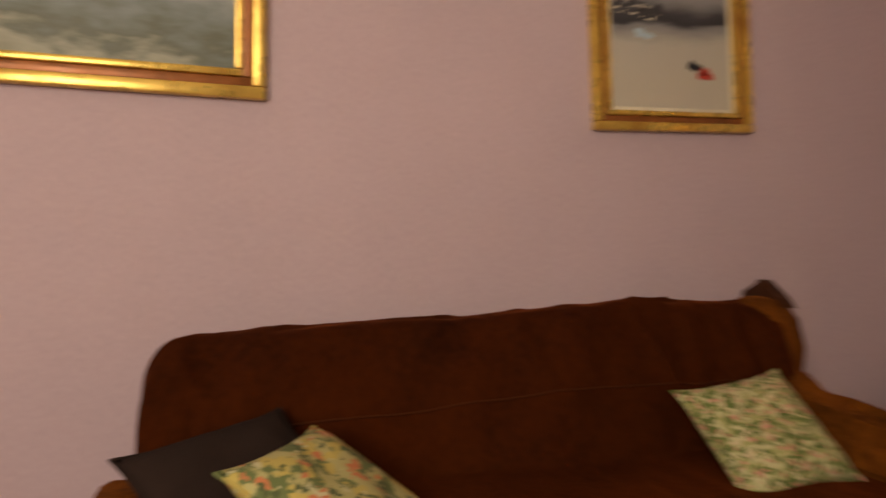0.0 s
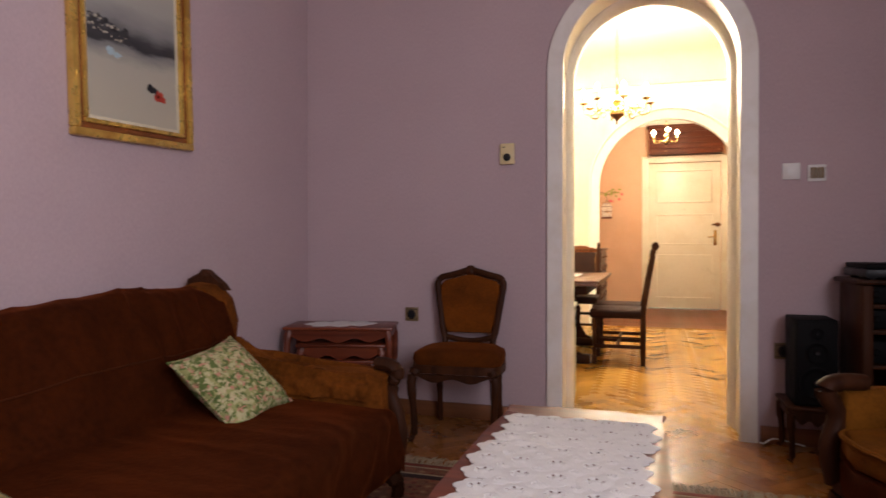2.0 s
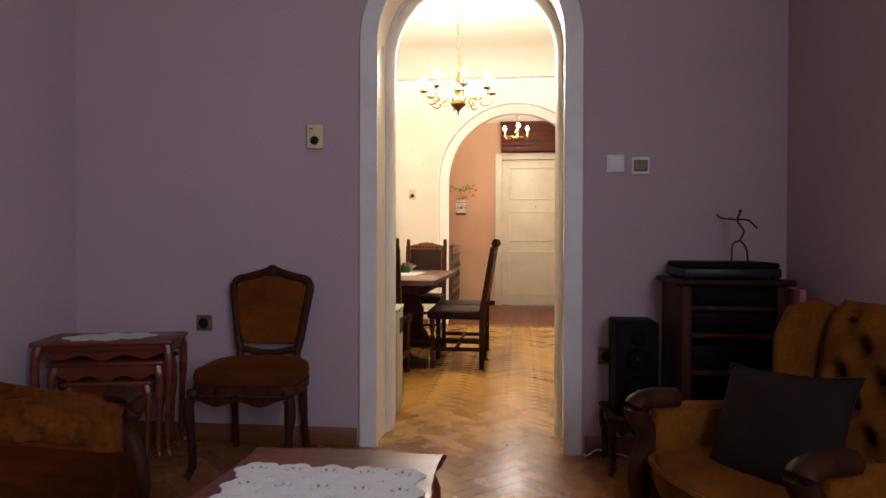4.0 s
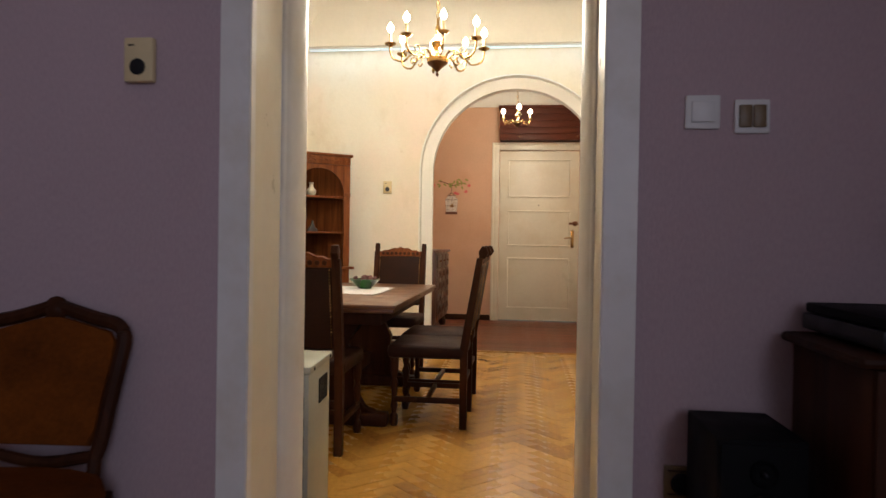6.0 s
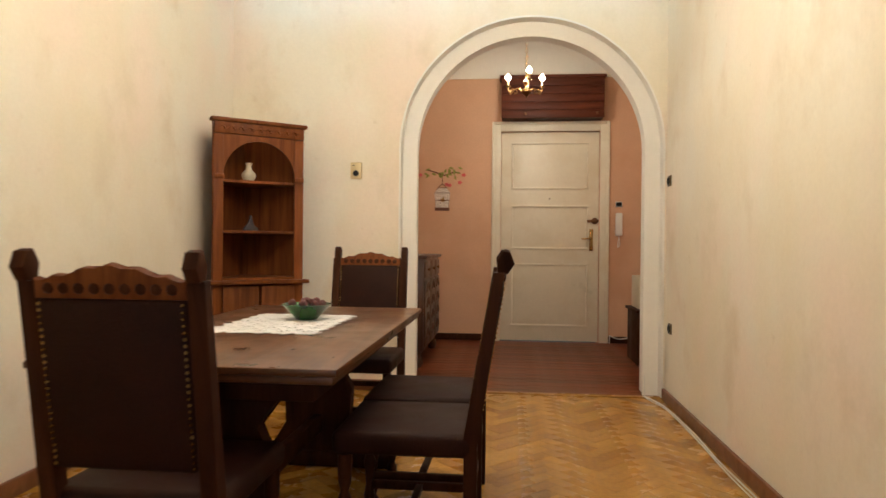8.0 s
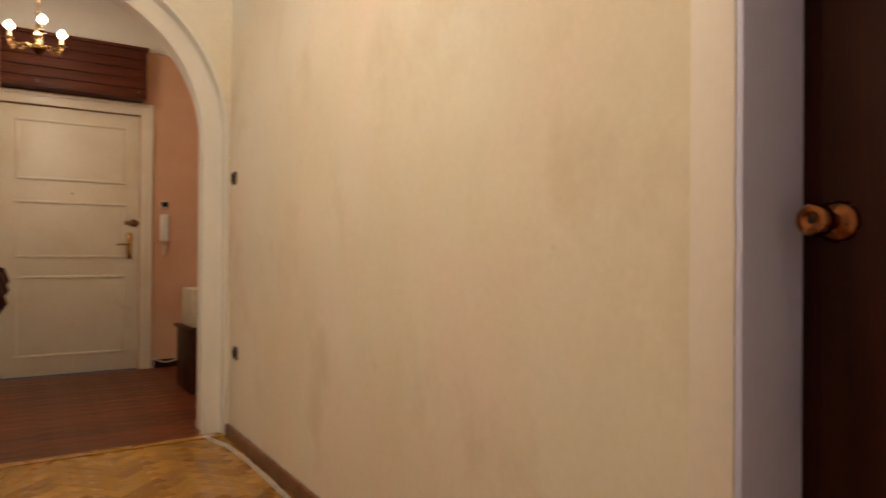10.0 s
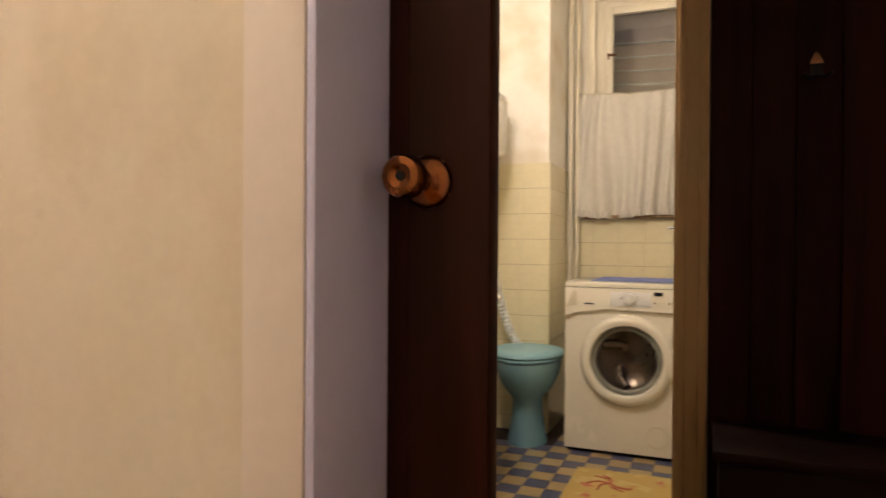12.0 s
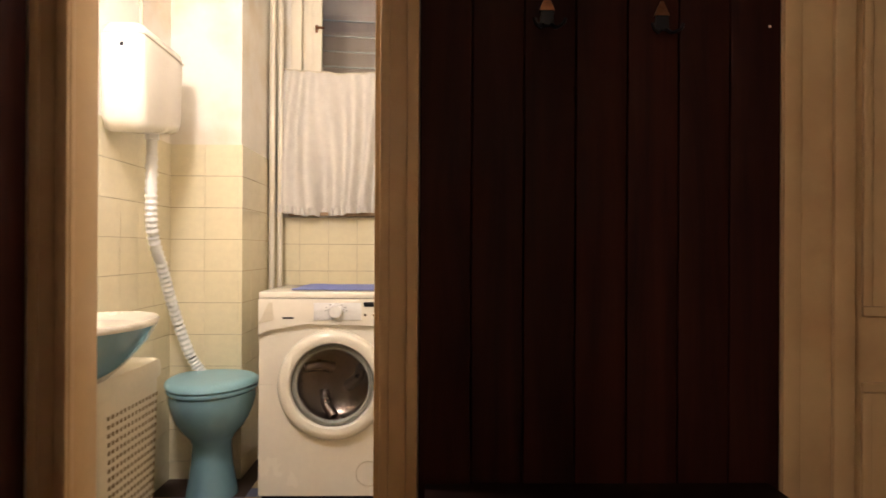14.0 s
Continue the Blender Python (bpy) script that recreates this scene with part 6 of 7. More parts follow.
# wall decoration: birdcage and blossom
wd = thing("wall_sticker", "painted birdcage hanging from a blossoming twig decal", "wall decoration", pose(-0.68, YH - 0.002, 1.40))
M["sticker_brown"] = plain("brown_decal", (0.16, 0.06, 0.03), 0.6)
M["sticker_green"] = plain("green_decal", (0.28, 0.30, 0.06), 0.6)
M["sticker_pink"] = plain("pink_decal", (0.72, 0.14, 0.14), 0.6)
M["sticker_white"] = plain("white_decal", (0.80, 0.72, 0.64), 0.6)
bm = B(); prism(bm, [(-0.07, 0.02), (0.07, 0.02), (0.085, 0.18), (0.045, 0.235), (-0.045, 0.235), (-0.085, 0.18)], -0.003, 0, "y"); part("cage_ground", bm, "sticker_white", wd)
bm = B()
for i in range(9):
    x = -0.078 + 0.0195 * i
    tube(bm, [(x * 0.85, -0.005, 0.02), (x, -0.005, 0.18), (x * 0.55, -0.005, 0.235)], 0.0017, 5)
for z, w_ in ((0.18, 0.085), (0.235, 0.05), (0.10, 0.078)):
    tube(bm, [(-w_, -0.005, z), (w_, -0.005, z)], 0.0035, 5)
box(bm, -0.078, -0.006, -0.012, 0.078, -0.001, 0.022, bevel=0.002)
tube(bm, curve([(-0.045, -0.005, 0.235), (0, -0.005, 0.27), (0.045, -0.005, 0.235)], 5), 0.004, 5)
tube(bm, [(0, -0.005, 0.265), (0.0, -0.005, 0.34)], 0.003, 5)
part("cage_bars", bm, "sticker_brown", wd)
bm = B(); prism(bm, [(-0.03, 0.10), (0.0, 0.12), (0.03, 0.15), (0.02, 0.12), (0.035, 0.09), (0.0, 0.08)], -0.005, -0.0032, "y"); part("ornament_in_cage", bm, "brass", wd)
bm = B(); tube(bm, curve([(-0.17, -0.004, 0.43), (-0.07, -0.004, 0.40), (0.02, -0.004, 0.37), (0.12, -0.004, 0.40), (0.19, -0.004, 0.39)], 5), 0.006, 5); part("twig", bm, "sticker_brown", wd)
rnd = random.Random(12)
for i in range(20):
    a, x, z = rnd.uniform(0, 180), rnd.uniform(-0.18, 0.20), 0.39 + rnd.uniform(-0.05, 0.06)
    bm = B(); prism(bm, [(-0.026, 0), (-0.008, 0.012), (0.02, 0.005), (0.026, 0), (0.008, -0.011), (-0.012, -0.009)], -0.006 - 0.0004 * i, -0.0045, "y", pose(x, 0, z) @ pose(0, 0, 0, 0, a, 0)); part("leaf", bm, "sticker_green", wd)
for x, z in ((-0.24, 0.37), (-0.27, 0.365), (0.23, 0.37), (0.19, 0.29), (0.05, 0.27), (0.08, 0.26)):
    bm = B(); prism(bm, [(0.022 * math.cos(q) * (1 + 0.25 * math.cos(5 * q)), 0.018 * math.sin(q) * (1 + 0.25 * math.cos(5 * q))) for q in [2 * math.pi * k / 20 for k in range(20)]], -0.016, -0.001, "y", pose(x, 0, z)); part("blossom", bm, "sticker_pink", wd)

ic = thing("intercom", "white wall intercom handset below a small dark panel", "intercom", pose(1.185, YH - 0.001, 1.10))
part("handset", boxes((-0.035, -0.045, 0.03, 0.035, -0.001, 0.27), bevel=0.012), "white_plastic", ic)
part("panel", boxes((-0.035, -0.02, 0.33, 0.035, -0.001, 0.39), bevel=0.003), "white_plastic", ic)
part("display", boxes((-0.028, -0.0225, 0.338, 0.028, -0.0205, 0.382)), "black_plastic", ic)
bm = B(); tube(bm, curve([(0, -0.02, 0.03), (0.01, -0.03, -0.05), (-0.01, -0.02, -0.09), (0, -0.01, 0.0)], 5), 0.004, 6); part("cord", bm, "white_plastic", ic)
bm = B(); tube(bm, curve([(1.10, YH - 0.03, 0.085), (1.2, YH - 0.05, 0.05), (1.35, YH - 0.04, 0.075), (1.5, YH - 0.05, 0.05)], 5), 0.006, 6); tube(bm, [(1.10, YH - 0.022, 0.0), (1.10, YH - 0.03, 0.085)], 0.006, 6)
solid("hall_cable", bm, "white_plastic", "slack cable along the hall baseboard", "cable")

sb = thing("sideboard", "dark carved oak sideboard along the hall wall", "sideboard")
QX0, QX1, QY0, QY1 = HL + 0.02, -0.66, 5.36, 6.5
M["walnut_red"] = wood("red_brown_carved_oak", (0.05, 0.017, 0.008), (0.12, 0.045, 0.02), 0.36, 2, 1, 0.3, 0.2)
part("top", boxes((QX0, QY0 - 0.025, 0.90, QX1 + 0.03, QY1 + 0.025, 0.93), bevel=0.008), "walnut_red", sb)
part("carcass", boxes((QX0, QY0, 0.14, QX1, QY1, 0.899), bevel=0.003), "walnut_red", sb)
for i in range(3):
    y0_ = QY0 + 0.03 + i * 0.365
    part("drawer", boxes((QX1 + 0.0005, y0_, 0.74, QX1 + 0.014, y0_ + 0.345, 0.88), bevel=0.004), "walnut_red", sb)
    d = part("door", boxes((QX1 + 0.0005, y0_, 0.17, QX1 + 0.014, y0_ + 0.345, 0.72), bevel=0.004), "walnut_red", sb)
    bm = B()
    for k in range(4):
        z = 0.24 + 0.13 * k
        tube(bm, curve([(QX1 + 0.016, y0_ + 0.08, z), (QX1 + 0.022, y0_ + 0.17, z + 0.07), (QX1 + 0.016, y0_ + 0.27, z)], 5), 0.010, 6)
    part("carving", bm, "walnut_red", d)
    bm = B(); lathe(bm, [(0.008, 0), (0.014, 0.012), (0.01, 0.02), (0, 0.022)], 10, pose(QX1 + 0.014, y0_ + 0.17, 0.81, 0, 90, 0)); part("knob", bm, "bronze", sb)
for y in (QY0 + 0.06, QY1 - 0.06):
    for x in (QX0 + 0.06, QX1 - 0.05):
        bm = B(); lathe(bm, [(0.03, 0), (0.045, 0.03), (0.042, 0.07), (0.025, 0.10), (0.04, 0.14)], 14, pose(x, y, 0)); part("foot", bm, "walnut_red", sb)
crochet("doily", "white crochet doily lying on the hall sideboard", "doily", pose(-0.80, 5.6, 0.931), [(0, 0, 0.1, 8, 0)])
bm = B(); lathe(bm, [(0, 0), (0.05, 0), (0.055, 0.01), (0.02, 0.03), (0.014, 0.07), (0.03, 0.10), (0.026, 0.15), (0.008, 0.2), (0, 0.21)], 16, pose(-0.80, 5.6, 0.935))
solid("metal_ornament", bm, "bronze", "dark turned ornament standing on the sideboard doily", "ornament")
sc = thing("shoe_cabinet", "small dark wooden hall cabinet below a pale box", "cabinet")
part("body", boxes((1.14, 5.72, 0.0, 1.58, 6.22, 0.45), bevel=0.006), "walnut", sc)
part("top", boxes((1.12, 5.70, 0.451, 1.60, 6.24, 0.475), bevel=0.005), "walnut", sc)
bm = B(); box(bm, 1.16, 5.8, 0.476, 1.5, 6.15, 0.76, bevel=0.01)
solid("storage_box", bm, "liner", "pale cream box standing on the hall cabinet", "box")

# ---- vestibule things ----
pd = tagged(new("door_2"), "sliding red-brown veneered door pushed into the wall", "door", kind="structure")
part("leaf", boxes((1.268, 1.226, 0.004, 1.312, 2.05, 2.12), bevel=0.004), "leaf_door", pd)
part("edge_strip", boxes((1.2645, 1.345, 0.004, 1.2675, 1.374, 2.12)), "dark_plank", pd)
bm = B(); lathe(bm, [(0.037, 0), (0.037, 0.005), (0.034, 0.012), (0.024, 0.019), (0.016, 0.024), (0.0145, 0.046), (0.018, 0.054), (0.0265, 0.060), (0.0285, 0.068), (0.0275, 0.086), (0.025, 0.091), (0.016, 0.0925), (0.012, 0.090), (0.0, 0.0895)], 32, pose(1.268, 1.316, 1.108, 0, -90, 0)); kb = part("door_knob", bm, "copper", pd, "round rubbed copper knob")
bm = B(); lathe(bm, [(0.006, 0), (0.006, 0.001), (0, 0.0012)], 12, pose(1.178, 1.316, 1.108, 0, -90, 0)); part("key_hole", bm, "black_plastic", kb)

pw = tagged(new("panelling_coats"), "dark stained vertical plank panelling with coat hooks", "panelling", kind="structure")
n_, y_ = 7, 0.237
wid = (0.953 - 0.237) / n_
for i in range(n_):
    part("plank", boxes((2.322, y_ + i * wid + 0.001, 0.0, 2.334, y_ + (i + 1) * wid - 0.001, 2.6), bevel=0.004), "dark_plank", pw)
part("backing", boxes((2.3345, 0.2375, 0.0, 2.3392, 0.9525, 2.6)), "dark_plank", pw)
for z in (0.52, 1.46):
    bm = B(); lathe(bm, [(0.004, 0), (0.003, 0.002), (0, 0.0025)], 8, pose(2.3215, 0.262, z, 0, -90, 0)); part("screw", bm, "chrome", pw)
pn = tagged(new("panelling_end"), "dark stained vertical plank panelling", "panelling", kind="structure")
for i in range(9):
    part("plank", boxes((1.375 + i * 0.104, VY1 - 0.018, 0.0, 1.375 + i * 0.104 + 0.1, VY1 - 0.001, 2.6), bevel=0.004), "dark_plank", pn)


def coat_hook(y, z):
    t = thing("coat_hook", "small dark metal coat hook with a pointed plate", "hook", pose(2.3215, y, z, 0, 0, -90))
    bm = B(); prism(bm, [(-0.016, 0.0), (0.016, 0.0), (0.003, 0.028), (-0.003, 0.028)], -0.006, -0.0005, "y", bevel=0.0015); part("plate", bm, "bronze", t, "dark bronze pointed plate")
    bm = B(); prism(bm, [(-0.014, -0.03), (0.014, -0.03), (0.012, -0.001), (-0.012, -0.001)], -0.008, -0.0005, "y", bevel=0.001); part("shank", bm, "black_plastic", t)
    for s in (-1, 1):
        bm = B(); tube(bm, curve([(s * 0.008, -0.006, -0.028), (s * 0.014, -0.025, -0.04), (s * 0.026, -0.035, -0.036), (s * 0.03, -0.036, -0.026)], 5), 0.0035, 6); part("prong", bm, "black_plastic", t)


coat_hook(0.705, 1.485)
coat_hook(0.478, 1.478)
M["bench_wood"] = wood("blackened_bench_wood", (0.009, 0.0032, 0.0022), (0.022, 0.0075, 0.005), 0.6, 1, 0.7, 0.0, 0.2, 0.1)
bn = thing("shoe_bench", "low dark wooden shoe bench against the panelling", "bench")
part("top", boxes((2.03, 0.262, 0.535, 2.318, 0.94, 0.56), bevel=0.006), "bench_wood", bn)
part("front", boxes((2.05, 0.275, 0.05, 2.07, 0.927, 0.534), bevel=0.004), "bench_wood", bn)
for y in (0.275, 0.907):
    part("side", boxes((2.0705, y, 0.0, 2.316, y + 0.02, 0.534), bevel=0.003), "bench_wood", bn)
cb = thing("wall_cabinet_low", "dark wooden shoe cabinet with small metal knobs", "cabinet")
part("body", boxes((1.40, 1.50, 0.0, 1.69, 1.698, 1.0), bevel=0.005), "leaf_door", cb)
part("top", boxes((1.39, 1.49, 1.0005, 1.70, 1.699, 1.018), bevel=0.004), "leaf_door", cb)
for z in (0.72, 0.95):
    for x in (1.53, 1.665):
        bm = B(); lathe(bm, [(0.006, 0), (0.009, 0.008), (0.006, 0.014), (0, 0.015)], 10, pose(x, 1.4995, z, 90, 0, 0)); part("knob", bm, "bronze", cb)
# White paper; the shadow it hangs in is put into its grey-brown colour.
M["calendar_paper"] = plain("shaded_calendar_paper", (0.40, 0.33, 0.27), 0.8)
cl = thing("wall_calendar", "small white wall calendar with tiny pictures", "calendar", pose(2.105, VY1 - 0.019, 1.432))
part("sheet", boxes((-0.05, -0.004, 0, 0.05, -0.0005, 0.18)), "calendar_paper", cl)
for i in range(3):
    part("picture", boxes((-0.05 + 0.035 * i, -0.0052, 0.06, -0.022 + 0.035 * i, -0.0042, 0.085)), "liner", cl)
part("print_line", boxes((-0.045, -0.0052, 0.048, 0.04, -0.0042, 0.053)), "wire", cl)
d2 = tagged(new("door_3"), "closed aged cream panelled door", "door", kind="structure")
part("leaf", boxes((VX + 0.006, -0.748, 0.006, VX + 0.045, 0.093, 2.015), bevel=0.003), "cream_warm_lit", d2)
for z0_, z1_ in ((0.12, 0.752), (0.885, 1.9)):
    for q in ((-0.64, z0_, 0.06, z0_ + 0.02), (-0.64, z1_ - 0.02, 0.06, z1_), (-0.64, z0_ + 0.0205, -0.62, z1_ - 0.0205), (0.04, z0_ + 0.0205, 0.06, z1_ - 0.0205)):
        part("panel_bead", boxes((VX - 0.004, q[0], q[1], VX + 0.0055, q[2], q[3]), bevel=0.003), "cream_warm_lit", d2)

# ---- bathroom things ----
wm = thing("washing_machine", "white front-loading washing machine under a blue cloth", "washing machine", pose(3.69, 1.316, 0))
bm = B()
arc = [(0.17 * math.cos(q), 0.468 + 0.17 * math.sin(q)) for q in [math.pi * k / 16 for k in range(17)]]
prism(bm, [(0.2975, 0.4685), (0.2975, 0.815), (-0.2975, 0.815), (-0.2975, 0.4685)] + arc[::-1], 0.004, 0.03, "x")
prism(bm, [(-0.2975, 0.468), (-0.2975, 0.02), (0.2975, 0.02), (0.2975, 0.468)] + [(p, 0.936 - q) for p, q in arc], 0.004, 0.03, "x")
part("front", bm, "enamel", wm, smooth=20)
part("body", boxes((0.14, -0.2975, 0.02, 0.53, 0.2975, 0.815), (0.0305, -0.2975, 0.02, 0.1395, -0.28, 0.815), (0.0305, 0.28, 0.02, 0.1395, 0.2975, 0.815), (0.0305, -0.2795, 0.79, 0.1395, 0.2795, 0.815), bevel=0.003), "enamel", wm)
part("worktop", boxes((-0.002, -0.2985, 0.817, 0.54, 0.2985, 0.842), bevel=0.006), "enamel", wm)
pts = [(-0.297, 0.70), (0.10, 0.715), (0.25, 0.695), (0.297, 0.665), (0.297, 0.814), (-0.297, 0.814)]
bm = B(); prism(bm, pts, -0.014, 0.003, "x", bevel=0.004); part("control_panel", bm, "enamel", wm)
part("plinth", boxes((0.03, -0.29, 0.0, 0.5, 0.29, 0.019)), "black_plastic", wm)
part("dial_plate", boxes((-0.0175, -0.115, 0.73, -0.0145, 0.075, 0.80), bevel=0.002), "white_plastic", wm)
bm = B(); lathe(bm, [(0.030, 0), (0.029, 0.012), (0.024, 0.022), (0, 0.024)], 28, pose(-0.0145, -0.013, 0.766, 0, -90, 0)); part("program_dial", bm, "white_plastic", wm)
part("display", boxes((-0.0175, -0.165, 0.785, -0.0145, -0.125, 0.803), bevel=0.001), "black_plastic", wm)
for i in range(5):
    bm = B(); lathe(bm, [(0.006, 0), (0.005, 0.003), (0, 0.004)], 10, pose(-0.0145, -0.13 - 0.033 * i, 0.752, 0, -90, 0)); part("button", bm, "chrome", wm)
for i in range(11):
    a = math.pi * (0.08 + 0.84 * i / 10)
    part("dial_mark", boxes((-0.0186, -0.013 + 0.043 * math.cos(a) - 0.004, 0.766 + 0.03 * math.sin(a) * (1 if i % 2 else 0.3) - 0.001, -0.0177, -0.013 + 0.043 * math.cos(a) + 0.004, 0.766 + 0.03 * math.sin(a) * (1 if i % 2 else 0.3) + 0.001)), "wire", wm)
part("maker_mark", boxes((-0.0155, 0.155, 0.735, -0.0145, 0.20, 0.742)), "wire", wm)
bm = B(); prism(bm, [(0.285, 0.735), (0.297, 0.715), (0.235, 0.73), (0.24, 0.80), (0.255, 0.80)], -0.0165, -0.0145, "x"); part("drawer_grip", bm, "liner", wm)
bm = B(); lathe(bm, [(0.222, 0.0), (0.220, 0.016), (0.208, 0.030), (0.188, 0.036), (0.172, 0.030), (0.166, 0.010), (0.164, -0.012)], 56, pose(0.004, 0.0, 0.468, 0, -90, 0), False)
port = part("porthole_ring", bm, "enamel", wm, "broad white porthole ring", 50)
bm = B(); lathe(bm, [(0.165, 0.014), (0.13, 0.006), (0.09, -0.01), (0.0, -0.02)], 40, pose(-0.002, 0.0, 0.468, 0, -90, 0)); part("porthole_glass", bm, "smoked", port, "smoked domed glass").visible_shadow = False
M["drum_steel"] = plain("dark_drum_steel", (0.20, 0.165, 0.14), 0.32, 0.9, 0.2, 12, 60, 0.05)
bm = B(); lathe(bm, [(0.1655, 0.004), (0.158, -0.03), (0.150, -0.07), (0.12, -0.10), (0.06, -0.112), (0, -0.113)], 40, pose(-0.0005, 0.0, 0.468, 0, -90, 0), False); part("drum_front", bm, "drum_steel", port)
for a in (0.5, 2.6, 4.7):
    ca, sa = math.cos(a), math.sin(a)
    bm = B(); tube(bm, curve([(0.028, 0.128 * ca, 0.468 + 0.128 * sa), (0.05, 0.09 * math.cos(a + 0.35), 0.468 + 0.09 * math.sin(a + 0.35)), (0.075, 0.05 * math.cos(a + 0.9), 0.468 + 0.05 * math.sin(a + 0.9))], 6), 0.02, 10); part("drum_paddle", bm, "drum_steel", port)
bm = B(); lathe(bm, [(0.163, 0.0), (0.150, 0.004), (0.142, 0.0), (0.140, -0.01)], 40, pose(-0.0005, 0.0, 0.468, 0, -90, 0), False); part("door_seal", bm, "heater_grey", port, "grey rubber door seal")
bm = B(); tube(bm, [Vector((0.002, -0.145 + 0.05 * math.cos(q), 0.11 + 0.05 * math.sin(q))) for q in [2 * math.pi * k / 28 for k in range(29)]], 0.002, 6); part("filter_cover", bm, "liner", wm)
part("door_grip", boxes((-0.03, -0.215, 0.40, -0.012, -0.195, 0.53), bevel=0.008), "enamel", port)
M["blue_cloth"] = plain("blue_cotton_cloth", (0.20, 0.24, 0.52), 0.9, 0, 0.1, 20, 200, 0.3)
bm = B(); grid(bm, 20, 14, lambda u, v: Vector((3.74 + 0.42 * u + 0.03 * (1 - v), 1.50 - 0.46 * v, 0.8455 + 0.003 * noise.noise(Vector((u * 5, v * 5, 0))))))
thicken(solid("blue_cloth", bm, "blue_cloth", "blue cloth spread on the washing machine", "cloth"), 0.003)

tl = thing("toilet", "pale blue ceramic toilet with a closed lid", "toilet", pose(3.77, 1.825, 0) @ Matrix.Diagonal((1, 1, 1.13, 1)))


def oval(k, z, sx=0.205, sy=0.178, dx=0.0):
    return [Vector((dx + sx * k * math.cos(a) - 0.02 * k * math.cos(2 * a), sy * k * math.sin(a), z)) for a in [2 * math.pi * i / 36 for i in range(36)]]


def loft(bm, rings):
    rs = [[bm.verts.new(p) for p in r] for r in rings]
    for a, b in zip(rs, rs[1:]):
        for i in range(len(a)):
            bm.faces.new((a[i], a[(i + 1) % len(a)], b[(i + 1) % len(a)], b[i]))
    bm.faces.new(rs[0][::-1]); bm.faces.new(rs[-1])


bm = B(); loft(bm, [oval(0.58, 0.0), oval(0.57, 0.02), oval(0.52, 0.06), oval(0.465, 0.12), oval(0.44, 0.175), oval(0.455, 0.20), oval(0.56, 0.225), oval(0.71, 0.25), oval(0.84, 0.285), oval(0.93, 0.325), oval(0.975, 0.36), oval(0.97, 0.382)]); part("bowl", bm, "blue_ceramic", tl, smooth=60)
bm = B(); loft(bm, [oval(0.99, 0.384), oval(1.01, 0.39), oval(1.01, 0.398), oval(0.98, 0.402)]); part("seat", bm, "blue_ceramic", tl, smooth=60)
M["blue_plastic"] = plain("light_blue_plastic", (0.25, 0.46, 0.53), 0.42, 0, 0.05, 6, 50, 0.02)
bm = B(); loft(bm, [oval(0.99, 0.4025), oval(1.03, 0.408), oval(1.02, 0.42), oval(0.92, 0.43), oval(0.75, 0.4328), oval(0.5, 0.4342), oval(0.2, 0.4346)]); part("lid", bm, "blue_plastic", tl, "light blue plastic lid", 60)

ck = thing("cistern", "white plastic high-level toilet cistern on the wall", "cistern", pose(3.505, BY1 - 0.008, 1.42))
pr = [(-0.19, 0.045), (-0.16, 0.0), (0.155, 0.045), (0.19, 0.085), (0.20, 0.325), (0.185, 0.37), (-0.175, 0.375), (-0.20, 0.335)]
bm = B(); prism(bm, pr, -0.155, -0.001, "y", bevel=0.032); part("tank", bm, "enamel", ck, smooth=60)
bm = B(); tube(bm, [(-0.201, -0.02, 0.335), (-0.201, -0.135, 0.335), (-0.185, -0.1565, 0.335), (0.18, -0.1565, 0.328), (0.2, -0.14, 0.327)], 0.002, 5); part("lid_seam", bm, "liner", ck)
bm = B(); lathe(bm, [(0.008, 0), (0.008, 0.003), (0, 0.004)], 12, pose(-0.196, -0.085, 0.295, 0, -90, 0)); part("overflow_hole", bm, "black_plastic", ck)
bm = B(); lathe(bm, [(0.026, 0.0), (0.026, -0.03), (0.02, -0.032), (0.02, -0.10)][::-1], 18, pose(0.065, -0.08, 0.04)); part("outlet", bm, "white_plastic", ck)
path = curve([(3.57, 1.992, 1.37), (3.572, 1.995, 1.20), (3.60, 2.0, 1.07), (3.69, 2.0, 0.94), (3.77, 2.0, 0.82), (3.845, 1.99, 0.69), (3.88, 1.955, 0.56), (3.90, 1.91, 0.475)], 12)
bm = B(); tube(bm, path, [0.0195 + 0.005 * (i % 2) for i in range(len(path))], 12)
solid("flush_pipe", bm, "white_plastic", "ribbed white flexible flush pipe on the tiles", "pipe")
bm = B(); tube(bm, curve([(3.60, 2.05, 2.98), (3.60, 2.055, 2.4), (3.61, 2.05, 1.80)], 6), 0.006, 6)
solid("water_pipe", bm, "liner", "thin painted water pipe above the cistern", "pipe")

hp = thing("laundry_hamper", "cream plastic lattice laundry hamper with a lid", "hamper", pose(3.22, 1.985, 0))


def hamper_ring(k, z):
    pts = []
    for i in range(32):
        a = 2 * math.pi * i / 32
        c, s = math.cos(a), math.sin(a)
        pts.append(Vector((math.copysign(abs(c) ** 0.35, c) * 0.235 * k, math.copysign(abs(s) ** 0.35, s) * 0.088 * (0.6 + 0.4 * k), z)))
    return pts


